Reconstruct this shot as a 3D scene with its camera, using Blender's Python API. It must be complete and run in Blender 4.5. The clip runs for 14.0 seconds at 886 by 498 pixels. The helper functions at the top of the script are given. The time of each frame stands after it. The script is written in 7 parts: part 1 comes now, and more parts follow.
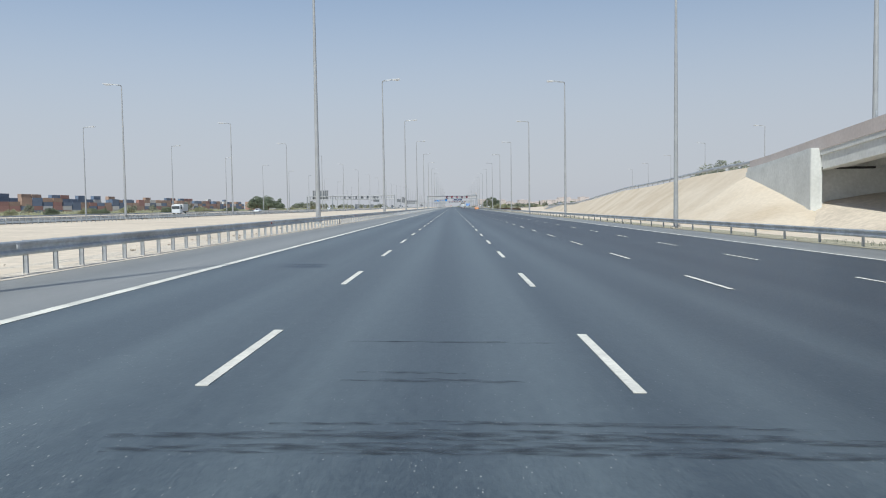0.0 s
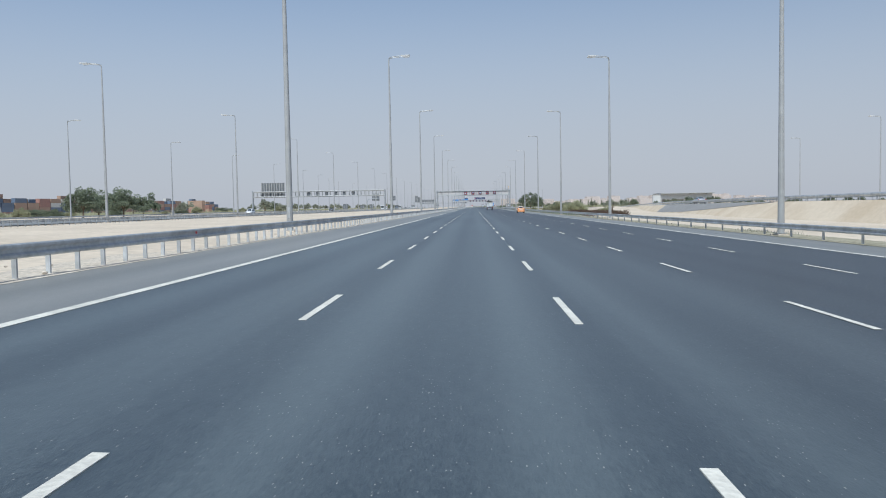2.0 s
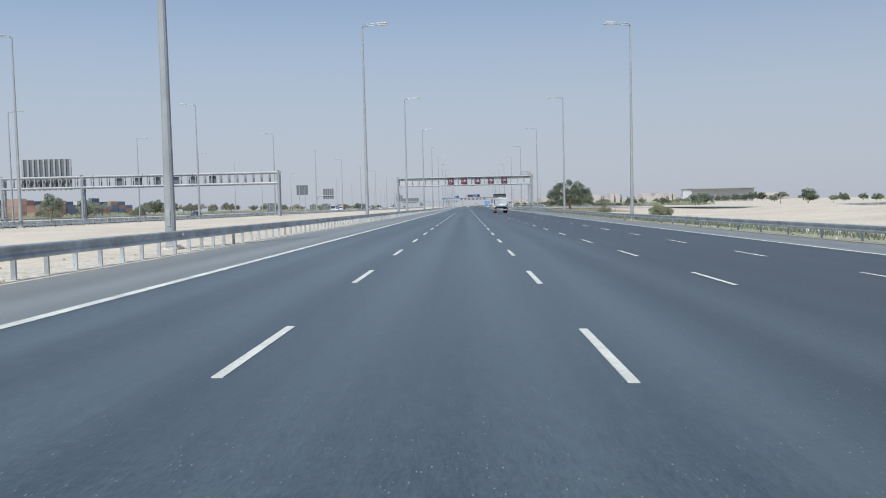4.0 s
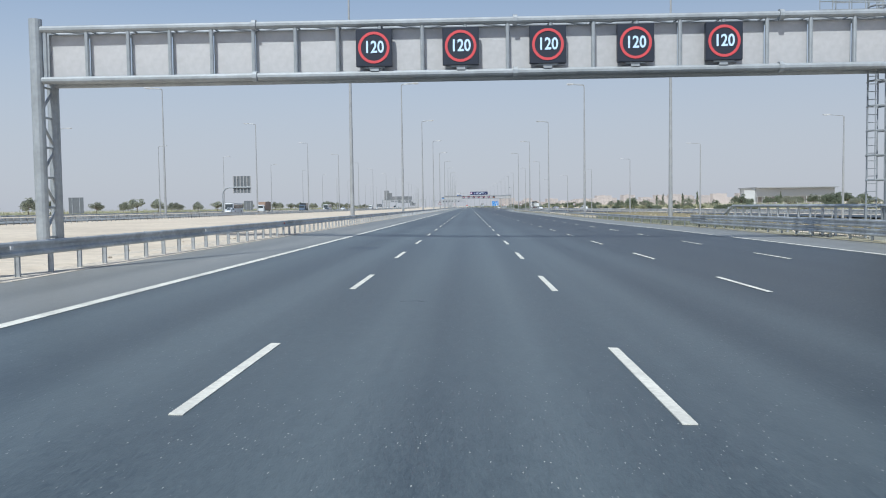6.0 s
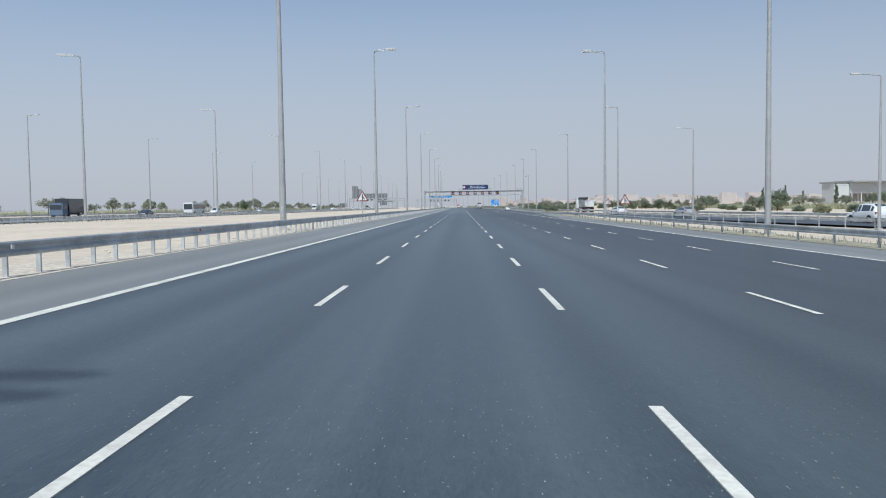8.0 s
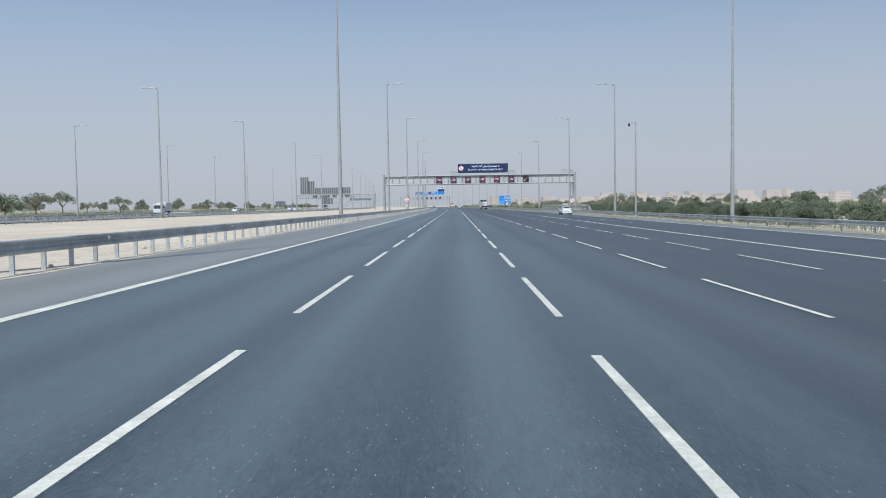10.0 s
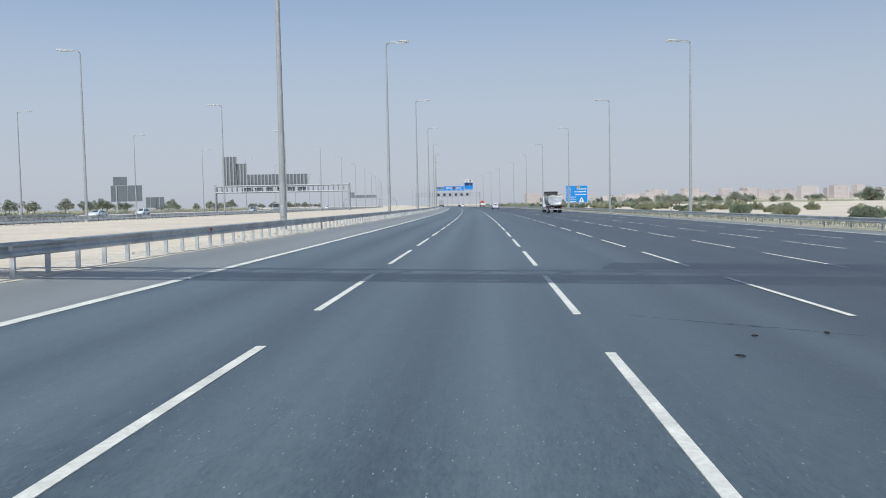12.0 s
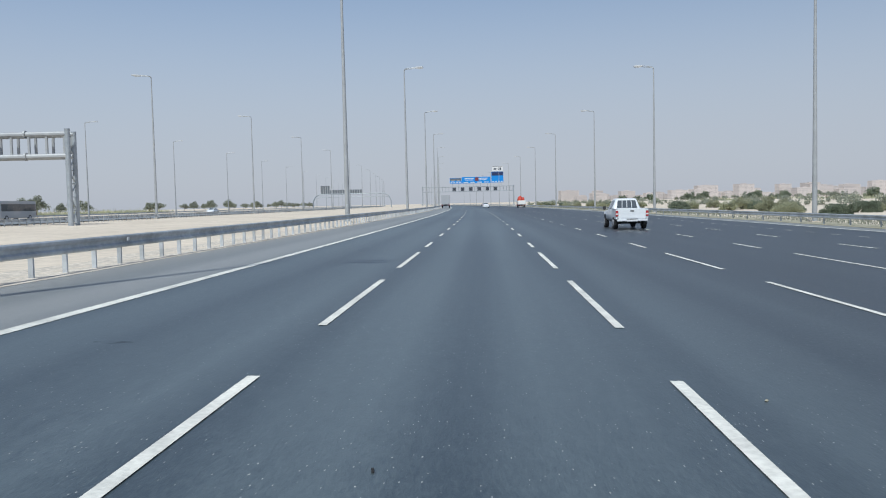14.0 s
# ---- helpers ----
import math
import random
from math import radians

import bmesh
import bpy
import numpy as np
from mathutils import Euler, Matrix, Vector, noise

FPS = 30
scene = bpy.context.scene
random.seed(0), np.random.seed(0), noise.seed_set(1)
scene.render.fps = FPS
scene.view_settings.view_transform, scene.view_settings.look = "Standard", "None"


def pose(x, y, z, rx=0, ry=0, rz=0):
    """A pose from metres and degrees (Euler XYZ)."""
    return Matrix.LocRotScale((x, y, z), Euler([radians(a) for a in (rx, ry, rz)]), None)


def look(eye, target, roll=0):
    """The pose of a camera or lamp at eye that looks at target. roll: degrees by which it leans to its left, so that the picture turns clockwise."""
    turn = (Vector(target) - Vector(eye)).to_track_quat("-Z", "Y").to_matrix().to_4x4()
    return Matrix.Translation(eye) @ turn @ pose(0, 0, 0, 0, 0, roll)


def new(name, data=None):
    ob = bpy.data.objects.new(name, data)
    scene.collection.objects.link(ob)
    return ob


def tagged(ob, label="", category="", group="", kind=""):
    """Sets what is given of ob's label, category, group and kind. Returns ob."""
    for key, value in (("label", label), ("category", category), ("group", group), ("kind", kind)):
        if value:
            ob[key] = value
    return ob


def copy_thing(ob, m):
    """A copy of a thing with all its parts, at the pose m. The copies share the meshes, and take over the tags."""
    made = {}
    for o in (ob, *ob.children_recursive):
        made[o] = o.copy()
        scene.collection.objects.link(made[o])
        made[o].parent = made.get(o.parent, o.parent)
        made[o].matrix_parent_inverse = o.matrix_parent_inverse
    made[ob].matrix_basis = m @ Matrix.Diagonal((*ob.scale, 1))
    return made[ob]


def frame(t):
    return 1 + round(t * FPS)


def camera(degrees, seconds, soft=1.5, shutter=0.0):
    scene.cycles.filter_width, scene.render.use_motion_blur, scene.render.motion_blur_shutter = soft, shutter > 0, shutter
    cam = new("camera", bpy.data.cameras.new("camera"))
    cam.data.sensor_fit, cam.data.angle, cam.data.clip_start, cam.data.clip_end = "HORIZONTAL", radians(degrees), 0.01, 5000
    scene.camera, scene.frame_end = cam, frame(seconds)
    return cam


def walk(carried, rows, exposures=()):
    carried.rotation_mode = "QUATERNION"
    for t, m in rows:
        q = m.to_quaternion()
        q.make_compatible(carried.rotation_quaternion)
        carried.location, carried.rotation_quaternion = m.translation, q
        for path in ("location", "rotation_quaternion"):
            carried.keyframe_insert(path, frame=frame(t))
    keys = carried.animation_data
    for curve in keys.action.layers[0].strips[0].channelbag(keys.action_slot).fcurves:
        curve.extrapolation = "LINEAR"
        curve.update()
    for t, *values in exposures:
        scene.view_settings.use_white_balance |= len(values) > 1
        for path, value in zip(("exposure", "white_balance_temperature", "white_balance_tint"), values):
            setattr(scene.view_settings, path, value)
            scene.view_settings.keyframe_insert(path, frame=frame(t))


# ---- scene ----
# The road is laid out in true metres: s along the road, x to its right, z up. U is the even scale of the whole model.
U = 0.375
FALL = 0.023            # crossfall of the carriageway
FLATTER = [(480, 0.0), (590, 0.013), (630, 0.0115), (655, 0.0035), (740, 0.003), (800, 0.0)]      # where the crossfall of the outer lanes eases
BEND, RADIUS = 1150.0, 6000.0   # the road runs straight, then bends gently to the left

cam = camera(56.5, 14.0, soft=1.05)
# t, then place in true metres, then turn in degrees
PATH = [
    (0.0, 0.293, 0.044, 1.511, 87.04, 0.822, 0.657),
    (0.5, 0.443, 49.153, 1.509, 87.082, 0.763, 1.226),
    (1.0, 0.571, 97.089, 1.507, 87.128, 1.007, 1.58),
    (1.5, 0.574, 146.184, 1.506, 87.07, 1.211, 2.194),
    (2.0, 0.47, 194.058, 1.509, 87.071, 0.988, 2.145),
    (2.5, 0.229, 243.064, 1.514, 87.067, 0.516, 1.983),
    (3.0, 0.13, 290.472, 1.515, 87.107, 0.74, 1.36),
    (3.5, 0.327, 338.883, 1.511, 87.097, 0.926, 1.244),
    (3.7, 0.402, 358.053, 1.509, 87.065, 1.281, 1.565),
    (5.8, 0.324, 558.055, 1.512, 86.955, 1.129, 1.887),
    (6.0, 0.298, 577.067, 1.512, 87.047, 0.764, 1.815),
    (6.5, 0.441, 625.102, 1.508, 87.084, 0.741, 1.45),
    (7.0, 0.517, 672.526, 1.506, 86.913, 0.745, 1.567),
    (7.5, 0.467, 720.958, 1.507, 86.906, 0.79, 1.595),
    (8.0, 0.347, 768.577, 1.51, 87.038, 0.741, 1.261),
    (8.2, 0.291, 788.127, 1.511, 86.957, 0.781, 1.203),
    (10.3, 0.475, 997.564, 1.507, 86.973, 0.885, 0.859),
    (10.5, 0.564, 1017.505, 1.505, 86.945, 1.096, 1.096),
    (11.0, 0.611, 1065.999, 1.505, 86.968, 0.876, 1.667),
    (11.5, 0.661, 1116.512, 1.504, 86.981, 1.215, 2.436),
    (12.0, 0.539, 1165.34, 1.507, 86.906, 1.053, 3.098),
    (12.5, 0.123, 1217.227, 1.508, 86.877, 0.941, 3.422),
    (13.0, -0.641, 1266.214, 1.508, 86.87, 1.62, 4.617),
    (13.5, -1.881, 1316.245, 1.51, 86.846, 1.471, 4.902),
    (14.0, -3.611, 1364.811, 1.514, 86.834, 1.263, 5.15),
]
walk(cam, [(t, pose(x * U, y * U, z * U, rx, ry, rz)) for t, x, y, z, rx, ry, rz in PATH],
     exposures=[(0.0, 0.09, 6000, 5), (0.5, 0.03, 5840, 5), (1.0, 0.0, 5810, 5), (3.7, 0.02, 5810, 5), (5.8, 0.08, 5830, 5), (6.0, 0.09, 5840, 5), (6.5, 0.06, 5820, 5),
                (7.0, -0.02, 5800, 5), (8.2, 0.02, 5810, 5), (10.3, 0.0, 5810, 5), (11.0, 0.02, 5810, 5), (11.5, 0.07, 5820, 5), (12.0, 0.07, 5820, 5), (12.6, 0.03, 5810, 5), (14.0, 0.0, 5810, 5)])

# ---- daylight: clear, dusty desert sky, sun behind the camera and a little to the left ----
SUN_WAY = Vector((-4.33, -14.75, 20.0))
world = bpy.data.worlds.new("daylight")
scene.world = world
world.use_nodes = True
wn, wl = world.node_tree.nodes, world.node_tree.links
sky = wn.new("ShaderNodeTexSky")
sky.sky_type = "NISHITA"
sky.sun_disc = False
sky.sun_elevation = math.asin(SUN_WAY.normalized().z)
sky.sun_rotation = -math.atan2(SUN_WAY.x, SUN_WAY.y)
sky.air_density, sky.dust_density, sky.ozone_density, sky.altitude = 1.0, 1.0, 1.5, 0
wn["Background"].inputs["Strength"].default_value = 0.10
haze = wn.new("ShaderNodeMix")      # dust in the air
haze.data_type = "RGBA"
where, high = wn.new("ShaderNodeTexCoord"), wn.new("ShaderNodeSeparateXYZ")
thin = wn.new("ShaderNodeMapRange")     # the dust thins out with height above the horizon
thin.interpolation_type = "SMOOTHSTEP"
for key, v in (("From Min", 0.04), ("From Max", 0.35), ("To Min", 0.88), ("To Max", 0.14)):
    thin.inputs[key].default_value = v
wl.new(where.outputs["Generated"], high.inputs["Vector"])
wl.new(high.outputs["Z"], thin.inputs["Value"])
wl.new(thin.outputs["Result"], haze.inputs["Factor"])
haze.inputs["B"].default_value = (5.09, 4.98, 5.32, 1)
wl.new(sky.outputs[0], haze.inputs["A"])
wl.new(haze.outputs["Result"], wn["Background"].inputs["Color"])
sun = new("sun", bpy.data.lights.new("sun", "SUN"))
sun.data.energy, sun.data.angle, sun.data.color = 4.2, radians(0.55), (1.0, 0.95, 0.86)
sun.matrix_world = look(SUN_WAY, (0, 0, 0))


# ---- materials ----
def mat(name, color, rough=0.6, metal=0.0, vary=0.15, size=1.0, fine=12.0, bump=0.0, dirt=None, dirt_amount=0.3, rand=0.0, spec=0.5, coat=0.0):
    """A painted, metal, stone or earth surface: colour varied at two scales, with a fine relief. size: metres of the broad blotches."""
    m = bpy.data.materials.new(name)
    m.use_nodes = True
    n, l = m.node_tree.nodes, m.node_tree.links
    b = n["Principled BSDF"]
    b.inputs["Roughness"].default_value, b.inputs["Metallic"].default_value = rough, metal
    b.inputs["Specular IOR Level"].default_value = spec
    b.inputs["Coat Weight"].default_value = coat
    co = n.new("ShaderNodeTexCoord")
    big, small = n.new("ShaderNodeTexNoise"), n.new("ShaderNodeTexNoise")
    big.inputs["Scale"].default_value, big.inputs["Detail"].default_value = 1 / (size * U), 5
    small.inputs["Scale"].default_value, small.inputs["Detail"].default_value = fine / (size * U), 3
    for x in (big, small):
        l.new(co.outputs["Object"], x.inputs["Vector"])
    ramp = n.new("ShaderNodeValToRGB")
    d = dirt or tuple(c * (1 - vary) for c in color)
    ramp.color_ramp.elements[0].position, ramp.color_ramp.elements[1].position = 0.5 - dirt_amount, 0.62
    ramp.color_ramp.elements[0].color, ramp.color_ramp.elements[1].color = (*d, 1), (*color, 1)
    l.new(big.outputs["Fac"], ramp.inputs["Fac"])
    hsv = n.new("ShaderNodeHueSaturation")
    l.new(ramp.outputs["Color"], hsv.inputs["Color"])
    val = n.new("ShaderNodeMapRange")
    val.inputs["From Min"].default_value, val.inputs["From Max"].default_value = 0.3, 0.7
    val.inputs["To Min"].default_value, val.inputs["To Max"].default_value = 1 - vary, 1 + vary
    l.new(small.outputs["Fac"], val.inputs["Value"])
    if rand:
        info, mul = n.new("ShaderNodeObjectInfo"), n.new("ShaderNodeMath")
        rr = n.new("ShaderNodeMapRange")
        rr.inputs["To Min"].default_value, rr.inputs["To Max"].default_value = 1 - rand, 1 + rand
        l.new(info.outputs["Random"], rr.inputs["Value"])
        mul.operation = "MULTIPLY"
        l.new(val.outputs["Result"], mul.inputs[0])
        l.new(rr.outputs["Result"], mul.inputs[1])
        l.new(mul.outputs[0], hsv.inputs["Value"])
    else:
        l.new(val.outputs["Result"], hsv.inputs["Value"])
    l.new(hsv.outputs["Color"], b.inputs["Base Color"])
    if bump:
        bp = n.new("ShaderNodeBump")
        bp.inputs["Strength"].default_value, bp.inputs["Distance"].default_value = bump, 0.02 * U
        l.new(small.outputs["Fac"], bp.inputs["Height"])
        l.new(bp.outputs["Normal"], b.inputs["Normal"])
    return m


def asphalt_mat(name, base, wear, stone, lanes=True):
    """Worn asphalt: wheel tracks along the lanes, long streaks, patches, pale stones in the surface. Mapped in true metres across and along."""
    m = bpy.data.materials.new(name)
    m.use_nodes = True
    n, l = m.node_tree.nodes, m.node_tree.links
    b = n["Principled BSDF"]
    b.inputs["Specular IOR Level"].default_value = 1.0 if lanes else 0.6
    uv = n.new("ShaderNodeUVMap")
    uv.uv_map = "metres"

    def noise_at(sx, sy, scale, detail=4.0, rough=0.55):
        mp, t = n.new("ShaderNodeMapping"), n.new("ShaderNodeTexNoise")
        mp.inputs["Scale"].default_value = (sx, sy, 1)
        t.inputs["Scale"].default_value, t.inputs["Detail"].default_value, t.inputs["Roughness"].default_value = scale, detail, rough
        l.new(uv.outputs["UV"], mp.inputs["Vector"])
        l.new(mp.outputs["Vector"], t.inputs["Vector"])
        return t.outputs["Fac"]

    def math_node(op, a, c=None, d=None):
        x = n.new("ShaderNodeMath")
        x.operation = op
        for i, v in enumerate((a, c, d)):
            if v is not None:
                if isinstance(v, (int, float)):
                    x.inputs[i].default_value = v
                else:
                    l.new(v, x.inputs[i])
        return x.outputs[0]

    sep = n.new("ShaderNodeSeparateXYZ")
    l.new(uv.outputs["UV"], sep.inputs["Vector"])
    # wheel tracks: two to a lane of 3.65 m
    track = math_node("COSINE", math_node("MULTIPLY_ADD", sep.outputs["X"], 4 * math.pi / 3.65, math.pi))
    streak = noise_at(1.3, 0.012, 1.0, 5)
    patch = noise_at(0.09, 0.03, 1.0, 3)
    grain = noise_at(1, 0.28, 34.0, 3, 0.7)
    crumb = noise_at(1, 0.3, 9.0, 3, 0.6)
    f = math_node("MULTIPLY_ADD", track, 0.18, 0.5)
    f = math_node("ADD", f, math_node("MULTIPLY_ADD", streak, 1.1, -0.55))
    f = math_node("ADD", f, math_node("MULTIPLY_ADD", patch, 0.9, -0.45))
    f = math_node("ADD", f, math_node("MULTIPLY_ADD", grain, 1.5, -0.75))
    f = math_node("ADD", f, math_node("MULTIPLY_ADD", crumb, 0.6, -0.3))
    ramp = n.new("ShaderNodeValToRGB")
    ramp.color_ramp.elements[0].position, ramp.color_ramp.elements[1].position = 0.1, 0.9
    ramp.color_ramp.elements[0].color, ramp.color_ramp.elements[1].color = (*base, 1), (*wear, 1)
    l.new(f, ramp.inputs["Fac"])
    # the fast lanes are worn paler than the outer ones; one stretch has been resurfaced and is darker
    def step_node(v, a, b, to0, to1):
        r = n.new("ShaderNodeMapRange")
        r.interpolation_type = "SMOOTHSTEP"
        for k, x in (("From Min", a), ("From Max", b), ("To Min", to0), ("To Max", to1)):
            r.inputs[k].default_value = x
        l.new(v, r.inputs["Value"])
        return r.outputs["Result"]

    tone = math_node("MULTIPLY", math_node("MULTIPLY", step_node(sep.outputs["X"], 1.2, 4.2, 1.10, 0.74), step_node(sep.outputs["X"], 3.6, 7.0, 1.0, 0.43)),
                     math_node("MAXIMUM", step_node(sep.outputs["Y"], 634, 642, 1.0, 0.80), step_node(sep.outputs["Y"], 900, 960, 0.80, 1.0)))
    tone = math_node("MULTIPLY", tone, math_node("MULTIPLY", step_node(sep.outputs["Y"], 950, 1000, 1.0, 1.16), step_node(sep.outputs["Y"], 1150, 1215, 1.0, 0.84)))
    # past 1290 m the surface gets darker towards the right
    outer_dark = math_node("MULTIPLY", step_node(sep.outputs["Y"], 1290, 1340, 0.0, 1.0), step_node(sep.outputs["X"], -1.0, 7.0, 0.0, 0.22))
    tone = math_node("MULTIPLY", tone, math_node("SUBTRACT", 1.0, outer_dark))
    hsv = n.new("ShaderNodeHueSaturation")
    l.new(ramp.outputs["Color"], hsv.inputs["Color"])
    if lanes:
        l.new(tone, hsv.inputs["Value"])
    # pale stones
    vor = n.new("ShaderNodeTexVoronoi")
    vor.inputs["Scale"].default_value = 34.0
    vmap = n.new("ShaderNodeMapping")
    vmap.inputs["Scale"].default_value = (1.0, 0.33, 1.0)
    l.new(uv.outputs["UV"], vmap.inputs["Vector"])
    l.new(vmap.outputs["Vector"], vor.inputs["Vector"])
    near = math_node("LESS_THAN", vor.outputs["Distance"], 0.16)
    sepc = n.new("ShaderNodeSeparateColor")
    l.new(vor.outputs["Color"], sepc.inputs["Color"])
    some = math_node("GREATER_THAN", sepc.outputs["Red"], 0.66)
    spot = math_node("MULTIPLY", math_node("MULTIPLY", near, some), math_node("MULTIPLY", sepc.outputs["Green"], math_node("MULTIPLY_ADD", patch, 3.0, -0.5)))
    mix = n.new("ShaderNodeMix")
    mix.data_type = "RGBA"
    l.new(spot, mix.inputs["Factor"])
    l.new(hsv.outputs["Color"], mix.inputs["A"])
    mix.inputs["B"].default_value = (*stone, 1)
    l.new(mix.outputs["Result"], b.inputs["Base Color"])
    rr = math_node("MULTIPLY_ADD", grain, 0.22, 0.28)
    l.new(rr, b.inputs["Roughness"])
    bp = n.new("ShaderNodeBump")
    bp.inputs["Strength"].default_value, bp.inputs["Distance"].default_value = 0.5, 0.006 * U
    l.new(grain, bp.inputs["Height"])
    l.new(bp.outputs["Normal"], b.inputs["Normal"])
    return m


ASPHALT = asphalt_mat("asphalt", (0.027, 0.038, 0.045), (0.077, 0.097, 0.105), (0.36, 0.36, 0.34))
SHOULDER = asphalt_mat("shoulder asphalt", (0.158, 0.162, 0.155), (0.238, 0.236, 0.223), (0.34, 0.33, 0.30), False)
PAINT = mat("road paint", (0.68, 0.665, 0.60), 0.6, vary=0.12, size=0.8, fine=14, bump=0.3, dirt=(0.48, 0.47, 0.43), dirt_amount=0.2, rand=0.05)
SAND = mat("desert sand", (0.585, 0.51, 0.415), 0.9, vary=0.12, size=9, fine=20, bump=0.6, dirt=(0.48, 0.415, 0.335), dirt_amount=0.25, spec=0.2)
GRAVEL = mat("pale gravel verge", (0.54, 0.485, 0.41), 0.9, vary=0.30, size=1.0, fine=8, bump=0.8, dirt=(0.44, 0.39, 0.33), spec=0.2)
SLOPE = mat("compacted embankment sand", (0.57, 0.495, 0.395), 0.9, vary=0.06, size=5, fine=14, bump=0.4, dirt=(0.48, 0.40, 0.30), dirt_amount=0.16, spec=0.2)
VERGE = mat("dull weedy gravel", (0.35, 0.325, 0.25), 0.9, vary=0.28, size=1.0, fine=8, bump=0.8, dirt=(0.22, 0.215, 0.15), spec=0.2)
CONCRETE = mat("concrete", (0.62, 0.63, 0.61), 0.8, vary=0.07, size=2.2, fine=9, bump=0.3, dirt=(0.53, 0.54, 0.52), dirt_amount=0.2)
PAVING = mat("grey slope paving", (0.26, 0.26, 0.26), 0.8, vary=0.12, size=2, fine=9, bump=0.3)
GALV = mat("galvanised steel", (0.54, 0.565, 0.585), 0.42, metal=0.5, vary=0.12, size=1.3, fine=7, dirt=(0.30, 0.31, 0.32), dirt_amount=0.25, rand=0.06)
POLE = mat("grey painted pole steel", (0.37, 0.38, 0.385), 0.5, metal=0.2, vary=0.06, size=2, fine=5, dirt=(0.31, 0.315, 0.32), dirt_amount=0.2)
FRAMEGREY = mat("gantry steel", (0.36, 0.385, 0.41), 0.5, metal=0.3, vary=0.08, size=1.5, fine=7, dirt=(0.28, 0.30, 0.315), dirt_amount=0.22)
MESHGREY = mat("sheet metal walkway screen", (0.33, 0.33, 0.335), 0.6, metal=0.2, vary=0.06, size=1.5, fine=7)
DARKSTEEL = mat("dark steel", (0.07, 0.07, 0.075), 0.5, metal=0.4, vary=0.1, size=0.8)
BLACK = mat("black sign face", (0.022, 0.027, 0.042), 0.4, vary=0.1, size=0.5)
NAVY = mat("dark blue display face", (0.018, 0.030, 0.095), 0.4, vary=0.1, size=1)
BLUE = mat("blue sign sheeting", (0.012, 0.205, 0.58), 0.45, vary=0.05, size=1.5)
WHITE = mat("white sign sheeting", (0.62, 0.62, 0.62), 0.5, vary=0.04, size=1)
MAROON = mat("dark red sign border", (0.17, 0.035, 0.035), 0.5, vary=0.08, size=0.5)
RED = mat("red sign sheeting", (0.45, 0.085, 0.085), 0.45, vary=0.08, size=0.5)
YELLOW = mat("yellow sheeting", (0.75, 0.42, 0.04), 0.5, vary=0.05, size=0.5)
ALU = mat("aluminium sign back", (0.17, 0.185, 0.20), 0.5, metal=0.5, vary=0.10, size=1.5, fine=5)
RUBBER = mat("tyre rubber", (0.022, 0.022, 0.023), 0.8, vary=0.15, size=0.3)
GLASS = mat("tinted car glass", (0.06, 0.07, 0.08), 0.04, vary=0.05, size=1, spec=0.8)
CARWHITE = mat("white car paint", (0.64, 0.66, 0.68), 0.3, vary=0.03, size=1, coat=0.6)
CARORANGE = mat("orange taxi paint", (0.80, 0.36, 0.13), 0.3, vary=0.03, size=1, coat=0.6)
CARGREY = mat("silver car paint", (0.40, 0.41, 0.43), 0.3, metal=0.3, vary=0.03, size=1, coat=0.6)
CARDARK = mat("dark car paint", (0.04, 0.045, 0.055), 0.3, vary=0.03, size=1, coat=0.6)
CARRED = mat("red truck paint", (0.45, 0.06, 0.035), 0.4, vary=0.04, size=1)
RIM = mat("wheel rim alloy", (0.45, 0.45, 0.46), 0.35, metal=0.8, vary=0.1, size=0.3)
CHROME = mat("polished wheel disc", (0.75, 0.76, 0.78), 0.25, metal=0.7, vary=0.1, size=0.3)
TAIL = mat("red lamp glass", (0.34, 0.04, 0.045), 0.2, vary=0.05, size=0.3)
LAMPHEAD = mat("pale lamp housing", (0.52, 0.53, 0.54), 0.45, vary=0.05, size=1)
LAMPGLASS = mat("clear lamp glass", (0.6, 0.6, 0.6), 0.15, vary=0.05, size=0.3)
PLASTIC = mat("black plastic trim", (0.03, 0.03, 0.032), 0.6, vary=0.1, size=0.4)
TIPPER = mat("scuffed tipper steel", (0.78, 0.81, 0.83), 0.32, metal=0.6, vary=0.08, size=1.6, fine=5, dirt=(0.42, 0.43, 0.43), dirt_amount=0.2, coat=0.3)
BARK = mat("bark", (0.16, 0.12, 0.085), 0.9, vary=0.25, size=0.4, bump=0.6)
# LEAF, LEAFDEEP and LEAFDARK are paled and greyed: distance haze put into colour
LEAF = mat("green leaves paled for haze", (0.32, 0.335, 0.265), 0.7, vary=0.25, size=1.0, fine=4, dirt=(0.24, 0.255, 0.20), rand=0.12, spec=0.25)
LEAFGREY = mat("grey-green scrub leaves", (0.42, 0.425, 0.29), 0.75, vary=0.28, size=1.0, fine=4, dirt=(0.32, 0.325, 0.21), rand=0.12, spec=0.2)
LEAFDEEP = mat("deep green feathery leaves", (0.215, 0.25, 0.18), 0.7, vary=0.28, size=1.2, fine=4, dirt=(0.13, 0.155, 0.105), rand=0.1, spec=0.2)
LEAFDARK = mat("dark green hedge leaves", (0.245, 0.28, 0.20), 0.7, vary=0.25, size=1.2, fine=4, dirt=(0.16, 0.19, 0.13), rand=0.12, spec=0.25)
DRYBRUSH = mat("dry brown scrub", (0.16, 0.115, 0.085), 0.9, vary=0.3, size=1.0, fine=5, dirt=(0.09, 0.062, 0.045))
GRASS = mat("dry yellow-green grass", (0.41, 0.37, 0.26), 0.9, vary=0.2, size=2.0, fine=6, dirt=(0.32, 0.29, 0.17), bump=0.6)
